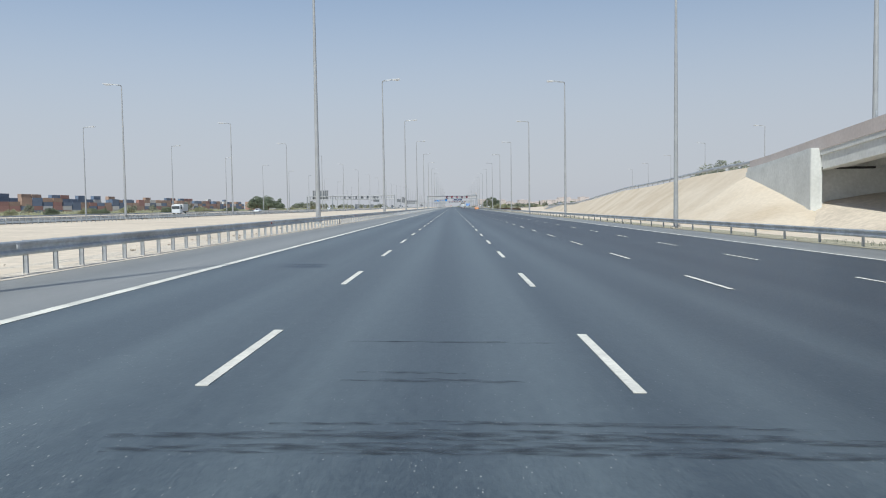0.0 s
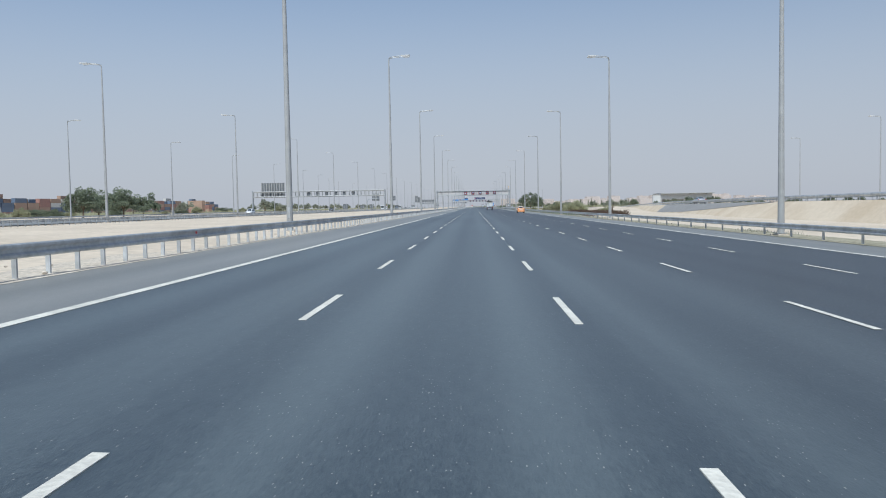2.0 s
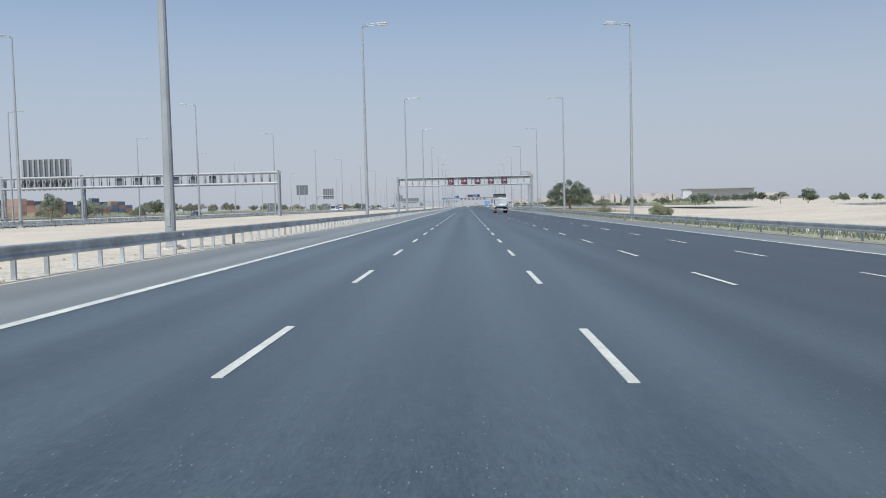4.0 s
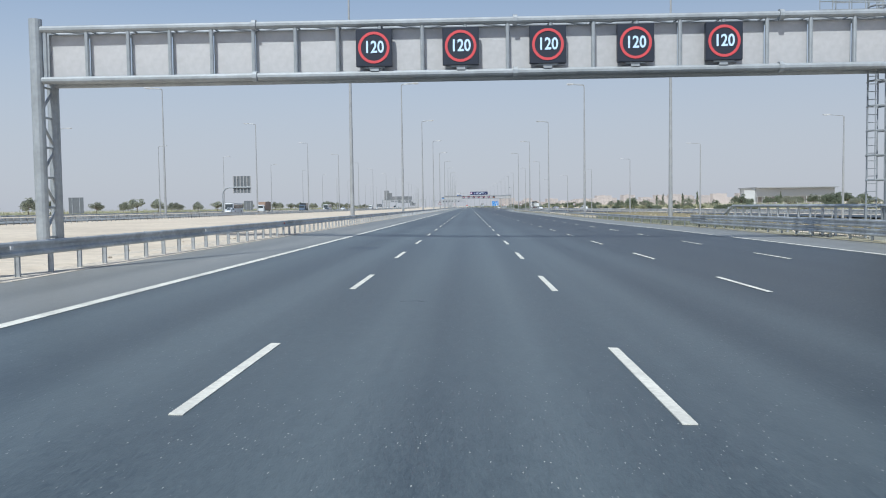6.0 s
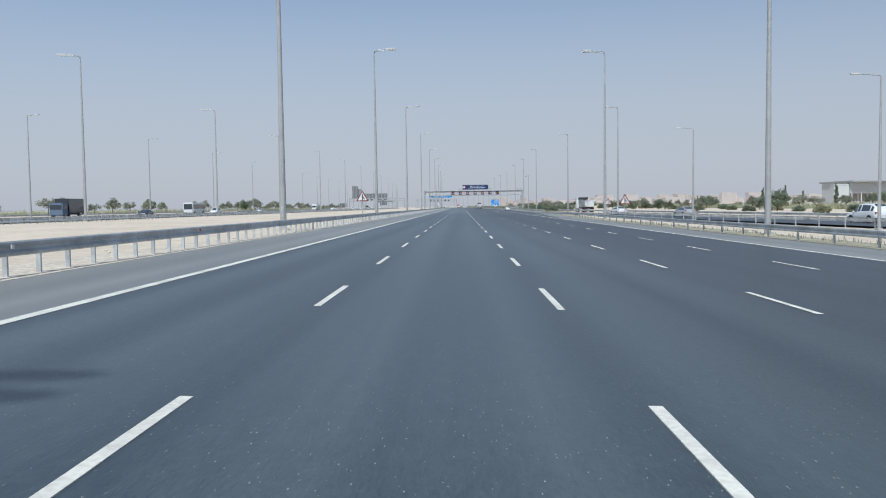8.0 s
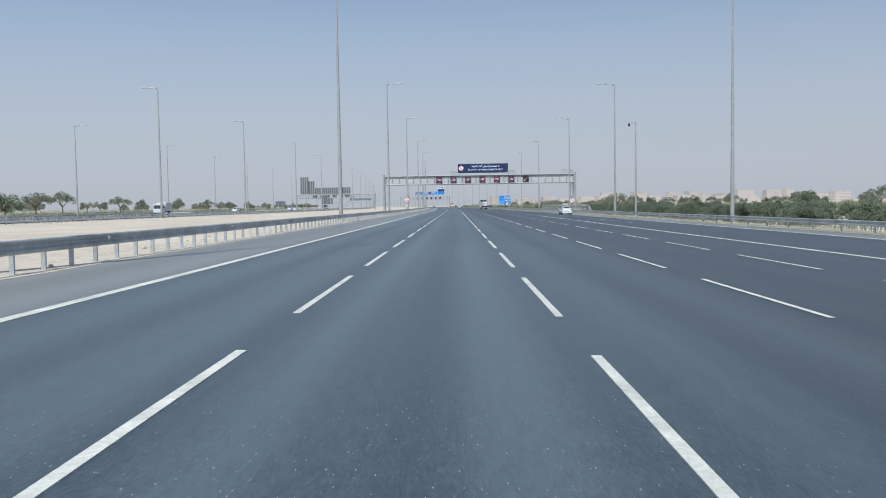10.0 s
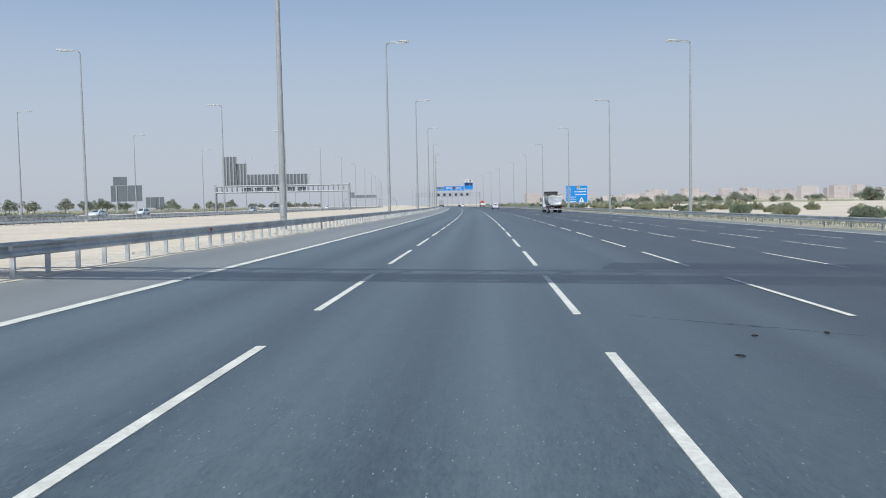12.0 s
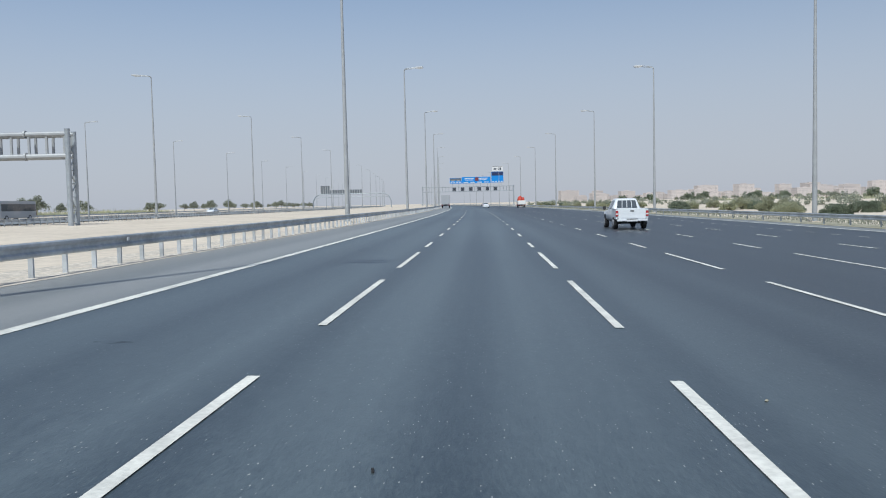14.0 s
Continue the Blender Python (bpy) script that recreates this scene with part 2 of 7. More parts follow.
PLASTER = mat("beige plaster", (0.53, 0.475, 0.45), 0.85, vary=0.06, size=3, dirt=(0.47, 0.42, 0.395), dirt_amount=0.2, rand=0.10)
PLASTERWHITE = mat("white plaster", (0.68, 0.67, 0.64), 0.8, vary=0.05, size=3, rand=0.05)
CABINET = mat("pale grey cabinet paint", (0.50, 0.52, 0.53), 0.5, vary=0.05, size=1)
CLAD = mat("pale grey wall cladding", (0.52, 0.53, 0.53), 0.6, vary=0.05, size=3)
ROOFGREY = mat("grey roof sheet", (0.33, 0.34, 0.35), 0.6, vary=0.06, size=3)
# far window glass, lightened to paint in the low contrast of haze
PANE = mat("window glass paled for haze", (0.30, 0.28, 0.27), 0.3, vary=0.2, size=2, rand=0.2)
# container colours are mixed towards grey, with distance haze painted in
BOX_RED = mat("rust-red container steel", (0.30, 0.165, 0.14), 0.6, vary=0.12, size=2, rand=0.12)
BOX_BLUE = mat("blue container steel", (0.12, 0.165, 0.24), 0.6, vary=0.12, size=2, rand=0.12)
BOX_BROWN = mat("brown container steel", (0.32, 0.225, 0.17), 0.6, vary=0.12, size=2, rand=0.12)
BOX_PALE = mat("pale container steel", (0.50, 0.50, 0.48), 0.6, vary=0.1, size=2, rand=0.08)


def let_through(m, share):
    """Leaves pass some of the sunlight through."""
    n, l = m.node_tree.nodes, m.node_tree.links
    b, out = n["Principled BSDF"], n["Material Output"]
    tr, mx = n.new("ShaderNodeBsdfTranslucent"), n.new("ShaderNodeMixShader")
    l.new(b.inputs["Base Color"].links[0].from_socket, tr.inputs["Color"])
    mx.inputs[0].default_value = share
    l.new(b.outputs[0], mx.inputs[1])
    l.new(tr.outputs[0], mx.inputs[2])
    l.new(mx.outputs[0], out.inputs["Surface"])


def perforated(name, color, share):
    """Perforated steel sheet: the holes, too fine to tell apart, let a share of the light through."""
    m = mat(name, color, 0.55, metal=0.2, vary=0.05, size=1.5, fine=7)
    n, l = m.node_tree.nodes, m.node_tree.links
    b, out = n["Principled BSDF"], n["Material Output"]
    tr, mx = n.new("ShaderNodeBsdfTransparent"), n.new("ShaderNodeMixShader")
    mx.inputs[0].default_value = share
    l.new(b.outputs[0], mx.inputs[1])
    l.new(tr.outputs[0], mx.inputs[2])
    l.new(mx.outputs[0], out.inputs["Surface"])
    return m


PERFORATED = perforated("perforated walkway screen", (0.54, 0.535, 0.545), 0.12)
for m in (LEAF, LEAFGREY, LEAFDARK, LEAFDEEP, GRASS, DRYBRUSH):
    let_through(m, 0.46)


def glow_mat(name, color, power):
    m = bpy.data.materials.new(name)
    m.use_nodes = True
    b = m.node_tree.nodes["Principled BSDF"]
    b.inputs["Base Color"].default_value = (*color, 1)
    b.inputs["Emission Color"].default_value, b.inputs["Emission Strength"].default_value = (*color, 1), power
    return m


LED_WHITE = glow_mat("white display lights", (0.72, 0.80, 0.92), 0.22)
LED_PALE = glow_mat("pale blue display lights", (0.50, 0.64, 0.85), 0.18)
LED_AMBER = glow_mat("amber display lights", (0.70, 0.30, 0.09), 0.3)
LED_RED = glow_mat("red display lights", (0.48, 0.06, 0.07), 0.18)


def stain_mat():
    """Rubber and oil on the road: dark, broken up, with the asphalt showing through."""
    m = bpy.data.materials.new("tyre rubber stain")
    m.use_nodes = True
    n, l = m.node_tree.nodes, m.node_tree.links
    b = n["Principled BSDF"]
    b.inputs["Base Color"].default_value, b.inputs["Roughness"].default_value = (0.028, 0.034, 0.044, 1), 0.7
    co, nz, rp = n.new("ShaderNodeTexCoord"), n.new("ShaderNodeTexNoise"), n.new("ShaderNodeMapRange")
    mp = n.new("ShaderNodeMapping")
    mp.inputs["Scale"].default_value = (1.0, 4.0, 1)
    nz.inputs["Scale"].default_value, nz.inputs["Detail"].default_value = 3.5 / U, 6
    l.new(co.outputs["Object"], mp.inputs["Vector"])
    l.new(mp.outputs["Vector"], nz.inputs["Vector"])
    rp.inputs["From Min"].default_value, rp.inputs["From Max"].default_value = 0.42, 0.72
    rp.inputs["To Max"].default_value = 0.68
    l.new(nz.outputs["Fac"], rp.inputs["Value"])
    l.new(rp.outputs["Result"], b.inputs["Alpha"])
    return m


STAIN = stain_mat()


# ---- small builders ----
def lerp(pairs, s):
    """Straight lines between (s, value) pairs."""
    if s <= pairs[0][0]:
        return pairs[0][1]
    for (a, u), (b, v) in zip(pairs, pairs[1:]):
        if s <= b:
            return u + (v - u) * (s - a) / (b - a)
    return pairs[-1][1]


def at(s, x, z=0.0):
    """The place, in scene metres, of a point given along, across and above the road in true metres."""
    z += lerp(FLATTER, s) * max(0.0, min(22.0, x))
    if s <= BEND:
        return Vector((x, s, z)) * U
    a = (s - BEND) / RADIUS
    return Vector((-RADIUS + (RADIUS + x) * math.cos(a), BEND + (RADIUS + x) * math.sin(a), z)) * U


def heading(s):
    return max(0.0, (s - BEND) / RADIUS)


def deck(x):
    """Height of the ground across the road, in true metres."""
    return -FALL * max(-9.2, min(19.5, x))


def spot(s, x, z=None, turn=0.0, size=1.0):
    """A pose on the road: turn in degrees to the left of the road's direction."""
    return Matrix.Translation(at(s, x, deck(x) if z is None else z)) @ Matrix.Rotation(heading(s) + radians(turn), 4, "Z") @ Matrix.Scale(size, 4)


def mesh_of(name, bm, material, smooth=False):
    """A mesh from a bmesh in true metres."""
    bmesh.ops.scale(bm, vec=(U, U, U), verts=bm.verts)
    me = bpy.data.meshes.new(name)
    bm.to_mesh(me)
    bm.free()
    for mm in material if isinstance(material, (list, tuple)) else [material]:
        me.materials.append(mm)
    if smooth:
        me.shade_smooth()
    return me


def thing(name, label, category, m=None, group="", kind=""):
    """An Empty for a thing whose parts follow."""
    return_ob = tagged(new(name), label, category, group, kind)
    return_ob.empty_display_size = 0.1
    if m is not None:
        return_ob.matrix_world = m
    return return_ob


def part(name, bm, material, parent, label="", smooth=False):
    ob = new(name, mesh_of(name, bm, material, smooth))
    ob.parent = parent
    return tagged(ob, label) if label else ob


def solo(name, bm, material, label, category, m=None, group="", kind="", smooth=False):
    ob = tagged(new(name, mesh_of(name, bm, material, smooth)), label, category, group, kind)
    if m is not None:
        ob.matrix_world = m
    return ob


def box(bm, x0, x1, y0, y1, z0, z1, bev=0.0, m=None):
    r = bmesh.ops.create_cube(bm, size=1.0)
    vs = r["verts"]
    bmesh.ops.scale(bm, vec=(x1 - x0, y1 - y0, z1 - z0), verts=vs)
    bmesh.ops.translate(bm, vec=((x0 + x1) / 2, (y0 + y1) / 2, (z0 + z1) / 2), verts=vs)
    if bev:
        es = list({e for v in vs for e in v.link_edges})
        vs = list({v for f in bmesh.ops.bevel(bm, geom=es, offset=bev, segments=2, affect="EDGES", clamp_overlap=True)["faces"] for v in f.verts} | {v for v in vs if v.is_valid})
    if m is not None:
        bmesh.ops.transform(bm, matrix=m, verts=[v for v in vs if v.is_valid])
    return bm


def tube(bm, p, q, r0, r1=None, seg=8):
    """A round or tapered bar from p to q."""
    p, q = Vector(p), Vector(q)
    r1 = r0 if r1 is None else r1
    d = q - p
    rot = d.to_track_quat("Z", "Y").to_matrix().to_4x4()
    bmesh.ops.create_cone(bm, cap_ends=True, segments=seg, radius1=r0, radius2=r1, depth=d.length, matrix=Matrix.Translation((p + q) / 2) @ rot)
    return bm


def pipe(bm, pts, r, seg=8):
    for a, b in zip(pts, pts[1:]):
        tube(bm, a, b, r, r, seg)
    return bm


def poly(bm, pts, thick=None, axis=(0, 1, 0)):
    """A plate from a polygon, with thickness along an axis."""
    f = bm.faces.new([bm.verts.new(p) for p in pts])
    if thick:
        r = bmesh.ops.extrude_face_region(bm, geom=[f])
        bmesh.ops.translate(bm, vec=Vector(axis) * thick, verts=[v for v in r["geom"] if isinstance(v, bmesh.types.BMVert)])
    return bm


def ring(bm, r0, r1, y0, y1, seg=32, cx=0.0, cz=0.0):
    """A flat ring (r0 = 0: a disc) in the upright plane across the road."""
    if r0 > 0:
        loops = [[bm.verts.new((cx + r * math.cos(2 * math.pi * i / seg), y, cz + r * math.sin(2 * math.pi * i / seg))) for i in range(seg)]
                 for r, y in ((r0, y0), (r1, y0), (r1, y1), (r0, y1))]
        for p, q in zip(loops, loops[1:] + loops[:1]):
            for i in range(seg):
                bm.faces.new((p[i], p[(i + 1) % seg], q[(i + 1) % seg], q[i]))
        bmesh.ops.recalc_face_normals(bm, faces=bm.faces)
    if r0 <= 0:
        poly(bm, [(cx + r1 * math.cos(2 * math.pi * i / seg), y0, cz + r1 * math.sin(2 * math.pi * i / seg)) for i in range(seg)], y1 - y0)
    return bm


def new_bm():
    return bmesh.new()


def stations(s0, s1, step=12.0):
    n = max(1, math.ceil((s1 - s0) / step))
    return [s0 + (s1 - s0) * i / n for i in range(n + 1)]


def strip(name, s_list, edges, material, z_of, label="", category="", kind="structure", parent=None, lift=0.0, thick=0.0):
    """A long sheet that follows the road. edges(s): its x across at that place."""
    verts, faces, uvs = [], [], []
    k = None
    for s in s_list:
        xs = edges(s)
        k = len(xs)
        for x in xs:
            verts.append(at(s, x, z_of(s, x) + lift))
            uvs.append((x, s))
    for i in range(len(s_list) - 1):
        for j in range(k - 1):
            faces.append((i * k + j, i * k + j + 1, (i + 1) * k + j + 1, (i + 1) * k + j))
    me = bpy.data.meshes.new(name)
    me.from_pydata(verts, [], faces)
    lay = me.uv_layers.new(name="metres")
    for lp in me.loops:
        lay.data[lp.index].uv = uvs[lp.vertex_index]
    me.materials.append(material)
    ob = new(name, me)
    if parent:
        ob.parent = parent
        return tagged(ob, label) if label else ob
    return tagged(ob, label, category, kind=kind)


# ---- ground and roads ----
RIGHT_EDGE = [(870, 16.6), (1000, 23.0), (1300, 22.6), (1330, 22.4)]     # edge of the paved surface
RIGHT_LINE = [(540, 13.3), (600, 12.95), (770, 12.85), (870, 13.3), (1000, 20.8), (1300, 20.7)]
def right_edge(s):
    return lerp(RIGHT_EDGE, s)


S_ROAD = stations(-200, 440, 40) + stations(445, 845, 5) + stations(850, 1020, 10) + stations(1030, 2600, 18)


def ground_z(s, x):
    bumps = 0.0
    if x < -9.5 and x > -44:
        bumps = 0.18 * noise.noise(Vector((x * 0.11, s * 0.05, 0))) + 0.05 * noise.noise(Vector((x * 0.5, s * 0.3, 3)))
    if x > 20:
        bumps = -0.15 + 0.25 * noise.noise(Vector((x * 0.05, s * 0.03, 7)))
    return deck(x) - (0.06 if -9 < x < right_edge(s) else 0.0) + bumps


GX = [-6000, -2500, -900, -400, -200, -130, -95, -86, -50, -46, -43, -38, -33, -28, -23, -19, -15, -12, -10, -9.3, -8.5, 0]
GS = stations(-300, 1500, 9)
strip("ground", [-3000, -1200, -600] + GS + stations(1520, 2600, 30) + [2800, 3200, 3800, 4600, 6000, 8000],
      lambda s: GX + [right_edge(s) - 0.3, right_edge(s) + 1.5, right_edge(s) + 4, 34, 40, 60, 90, 140, 260, 600, 1600, 6000],
      SAND, lambda s, x: ground_z(s, x), "flat pale desert sand with low bumps and tracks", "ground")
road = strip("road", S_ROAD, lambda s: [-5.42, -3, 0, 3, 6, 9, min(19.5, lerp(RIGHT_LINE, s) - 0.3), lerp(RIGHT_LINE, s) + 0.05], ASPHALT, lambda s, x: deck(x),
             "worn dark asphalt motorway with white lane markings", "road")
strip("road_shoulder", S_ROAD, lambda s: [-8.45, -5.42], SHOULDER, lambda s, x: deck(x), "paler grey asphalt hard shoulder beside the median", "road")
strip("road_shoulder", S_ROAD, lambda s: [lerp(RIGHT_LINE, s) + 0.05, right_edge(s)], SHOULDER, lambda s, x: deck(x), "paler grey asphalt outer hard shoulder", "road")
S_FINE = stations(-60, 1420, 1.5) + stations(1430, 2600, 18)
strip("verge", S_FINE, lambda s: [-10.3 + 0.5 * noise.noise(Vector((s * 0.3, 8, 0))), -8.40 + 0.07 * noise.noise(Vector((s * 0.9, 0, 0)))], GRAVEL, lambda s, x: deck(x), "pale gravel verge under the guardrail", "verge", lift=0.006)
strip("verge", S_ROAD, lambda s: [right_edge(s) - 0.05, right_edge(s) + 2.6], VERGE, lambda s, x: deck(x) - 0.02, "pale gravel outer verge with low weeds", "verge", lift=0.035)
strip("opposite_road", S_ROAD, lambda s: [-83, -66, -49], SHOULDER, lambda s, x: deck(x), "grey asphalt of the opposite carriageway", "road", lift=0.10)


# the slip road that joins from the right
SLIP = [(560, 62), (650, 52), (740, 44), (800, 38.5), (860, 34), (930, 28), (1000, 21.5)]
def slip_mid(s):
    return lerp(SLIP, s)


strip("slip_road", stations(560, 985, 10), lambda s: [slip_mid(s) - 4.6, slip_mid(s) + 4.6], ASPHALT, lambda s, x: deck(x) - 0.01,
      "dark asphalt slip road that joins the motorway", "road", lift=0.03)


# ---- lane markings ----
def line_strip(s_list, x_of, w, lift=0.006):
    ob = strip("edge_line", s_list, lambda s: [x_of(s) - w / 2, x_of(s) + w / 2], PAINT, lambda s, x: deck(x), kind="", parent=road, lift=lift)
    return ob


line_strip(S_ROAD, lambda s: -5.42, 0.20)
line_strip([s for s in S_ROAD if s < 880], lambda s: lerp(RIGHT_LINE, s), 0.20)
line_strip([s for s in S_ROAD if s > 985], lambda s: lerp(RIGHT_LINE, s), 0.20)
line_strip(stations(850, 1095, 7), lambda s: 13.25, 0.24)
line_strip(stations(880, 985, 10), lambda s: lerp([(880, 16.4), (985, 13.55)], s), 0.22, 0.05)

dash_mesh = {}
for length in (3.08, 6.02, 1.0):
    bm = new_bm()
    box(bm, -0.054, 0.054, 0, length, -0.02, 0.0)
    dash_mesh[length] = mesh_of("lane_mark", bm, PAINT)


def add_dash(x, s, length):
    ob = new("lane_mark", dash_mesh[length])
    ob.matrix_world = Matrix.Translation(at(s, x, deck(x) + 0.008)) @ Matrix.Rotation(heading(s), 4, "Z") @ Matrix.Rotation(math.atan(FALL), 4, "Y")
    ob.parent = road


far_marks = []
for k in range(-3, 262):
    s = 6.85 + 9 * k
    length = 3.08 if s < 930 or s > 1390 else 6.02
    for x in (-1.825, 1.81, 5.58, 9.40, 13.2, 17.05):
        if x > 12 and s < (1095 if x < 15 else 1040):
            continue
        if x > 17 and s > 1390:      # dotted where the outer lane leaves
            far_marks += [(x, s + 3 * i, 1.1) for i in range(3)]
            continue
        if abs(x) < 2 and -30 < s < 1330:
            add_dash(x, s - (0.1 if x > 0 else 0), length)
        else:
            far_marks.append((x - (0.06 if s < 930 else 0.0), s - (0.32 if s < 930 else 0.0), length))
verts, faces = [], []
for x, s, length in far_marks:
    b = len(verts)
    verts += [at(s + dy, x + dx, deck(x + dx) + 0.008) for dx, dy in ((-0.056, 0), (0.056, 0), (0.056, length), (-0.056, length))]
    faces.append((b, b + 1, b + 2, b + 3))
me = bpy.data.meshes.new("lane_marks")
me.from_pydata(verts, [], faces)
me.materials.append(PAINT)
ob = tagged(new("lane_marks", me), kind="stuff")
ob.parent = road


# ---- guardrails ----
W_SHAPE = [(0.00, 0.155), (0.045, 0.125), (0.045, 0.075), (0.0, 0.03), (0.0, -0.03), (0.045, -0.075), (0.045, -0.125), (0.0, -0.155)]


def beam(name, s_list, x_of, z_mid, side, parent):
    """A corrugated rail along the road; side: the way across in which it faces the traffic."""
    verts, faces = [], []
    prof = [(side * (a + 0.07), z) for a, z in W_SHAPE] + [(side * (a + 0.055), z) for a, z in reversed(W_SHAPE)]
    k = len(prof)
    for s in s_list:
        x = x_of(s)
        z0 = deck(x) + z_mid(s) if callable(z_mid) else deck(x) + z_mid
        verts += [at(s, x + a, z0 + z) for a, z in prof]
    for i in range(len(s_list) - 1):
        for j in range(k):
            q = (i * k + j, i * k + (j + 1) % k, (i + 1) * k + (j + 1) % k, (i + 1) * k + j)
            faces.append(q if side > 0 else q[::-1])
    me = bpy.data.meshes.new(name)
    me.from_pydata(verts, [], faces)
    me.materials.append(GALV)
    ob = new(name, me)
    ob.parent = parent
    return ob


def post_mesh(height):
    bm = new_bm()
    box(bm, -0.05, 0.05, -0.004, 0.004, -0.15, height)
    box(bm, -0.05, -0.042, -0.03, 0.03, -0.15, height)
    box(bm, 0.042, 0.05, -0.03, 0.03, -0.15, height)
    box(bm, -0.05, 0.05, -0.03, 0.03, height - 0.3, height - 0.02)
    return mesh_of("post", bm, GALV)


POST = post_mesh(0.72)


def guardrail(label, s0, s1, x_of, side, gap, near, start=0.0, double=False, z=0.56):
    """near: stretches of the plan in which each post is a piece of its own."""
    g = thing("guardrail", label, "guardrail")
    s_list = [s for s in stations(s0, s1, 4.0 if s1 > BEND or s0 > 800 else 20.0)]
    beam("rail_beam", s_list, x_of, z, side, g)
    if double:
        beam("rail_beam", s_list, x_of, z - 0.36, side, g)
    verts, faces, count = [], [], 0
    s = s0 + start
    cube = [(a, b, c) for c in (-0.15, 0.70) for a, b in ((-0.05, -0.03), (0.05, -0.03), (0.05, 0.03), (-0.05, 0.03))]
    cf = [(0, 1, 5, 4), (1, 2, 6, 5), (2, 3, 7, 6), (3, 0, 4, 7), (4, 5, 6, 7)]
    while s < s1:
        x = x_of(s)
        if count < 300 and any(a <= s <= b for a, b in near):
            ob = new("post", POST)
            ob.matrix_world = spot(s, x, deck(x) + (z - 0.56))
            ob.parent = g
            count += 1
        else:
            b0 = len(verts)
            verts += [at(s + b, x + a, deck(x) + c + (z - 0.56)) for a, b, c in cube]
            faces += [tuple(b0 + i for i in f) for f in cf]
        s += gap
    me = bpy.data.meshes.new("far_post")
    me.from_pydata(verts, [], faces)
    me.materials.append(GALV)
    ob = tagged(new("far_post", me), kind="stuff")
    ob.parent = g
    return g


NEAR = [(0, 130), (560, 690), (1010, 1140)]
guardrail("galvanised steel guardrail with close posts beside the sandy median", -60, 2200, lambda s: -8.85, 1, 1.33, NEAR, 0.4)
guardrail("galvanised steel guardrail along the outer shoulder", -60, 560, lambda s: 17.1, -1, 4.0, [(0, 560)], 2.0)
guardrail("double galvanised steel guardrail beside the culvert", 556, 640, lambda s: 17.1, -1, 2.0, [(556, 640)], 0.0, double=True, z=0.75)
guardrail("galvanised steel guardrail along the outer shoulder", 636, 905, lambda s: right_edge(s) + 0.5, -1, 4.0, [(636, 905)], 2.0)
guardrail("galvanised steel guardrail along the widened outer shoulder", 1000, 2200, lambda s: right_edge(s) + 0.9, -1, 4.0, [(1000, 1500)], 2.0)
guardrail("long galvanised guardrail of the opposite carriageway", -300, 2200, lambda s: -45.5, -1, 1.33, [], 1.0)
guardrail("far galvanised guardrail beyond the opposite carriageway", -300, 2200, lambda s: -85.0, 1, 2.0, [], 1.0)
guardrail("galvanised guardrail between motorway and slip road", 640, 905, lambda s: slip_mid(s) - 6.0, 1, 4.0, [(640, 905)], 1.0)
guardrail("galvanised guardrail on the far side of the slip road", 640, 1000, lambda s: slip_mid(s) + 6.0, -1, 4.0, [(640, 1000)], 1.0)


# small red and amber reflectors clipped to the rails
bm = new_bm()
box(bm, -0.01, 0.02, -0.05, 0.05, -0.04, 0.04)
REFLECTOR = [mesh_of("reflector", bm, TAIL)]
bm = new_bm()
box(bm, -0.01, 0.02, -0.05, 0.05, -0.04, 0.04)
REFLECTOR.append(mesh_of("reflector", bm, WHITE))
rails = [o for o in scene.objects if o.name.startswith("guardrail")]
for i in range(116):
    ob = new("reflector", REFLECTOR[1 if i % 3 else 0])
    s = 5.0 + i * 12.0
    ob.matrix_world = spot(s, -8.72, deck(-8.85) + 0.60)
    ob.parent = rails[0]


# pipe parapets with raking ends, over the two culverts
def parapet(s0, s1, x, label):
    g = thing("parapet", label, "railing", spot(s0, x))
    L = s1 - s0
    bm = new_bm()
    pipe(bm, [(0, -1.0, 0.25), (0, 3.0, 1.5), (0, L - 3.0, 1.5), (0, L + 1.0, 0.25)], 0.09, 8)
    part("top_rail", bm, GALV, g)
    bm = new_bm()
    tube(bm, (0, 2.0, 0.85), (0, L - 2.0, 0.85), 0.05)
    part("mid_rail", bm, GALV, g)
    n = int((L - 4) / 1.5)
    bm = new_bm()
    box(bm, -0.05, 0.05, -0.05, 0.05, -0.2, 1.45)
    shared = mesh_of("post", bm, GALV)
    for i in range(n + 1):
        ob = new("post", shared)
        ob.parent = g
        ob.location = (0, (2 + (L - 4) * i / n) * U, 0)
    return g


parapet(575, 637, 18.3, "grey steel pipe parapet with raking ends over a culvert")
parapet(1115.5, 1200, 24.7, "grey steel pipe parapet with raking ends over a culvert")


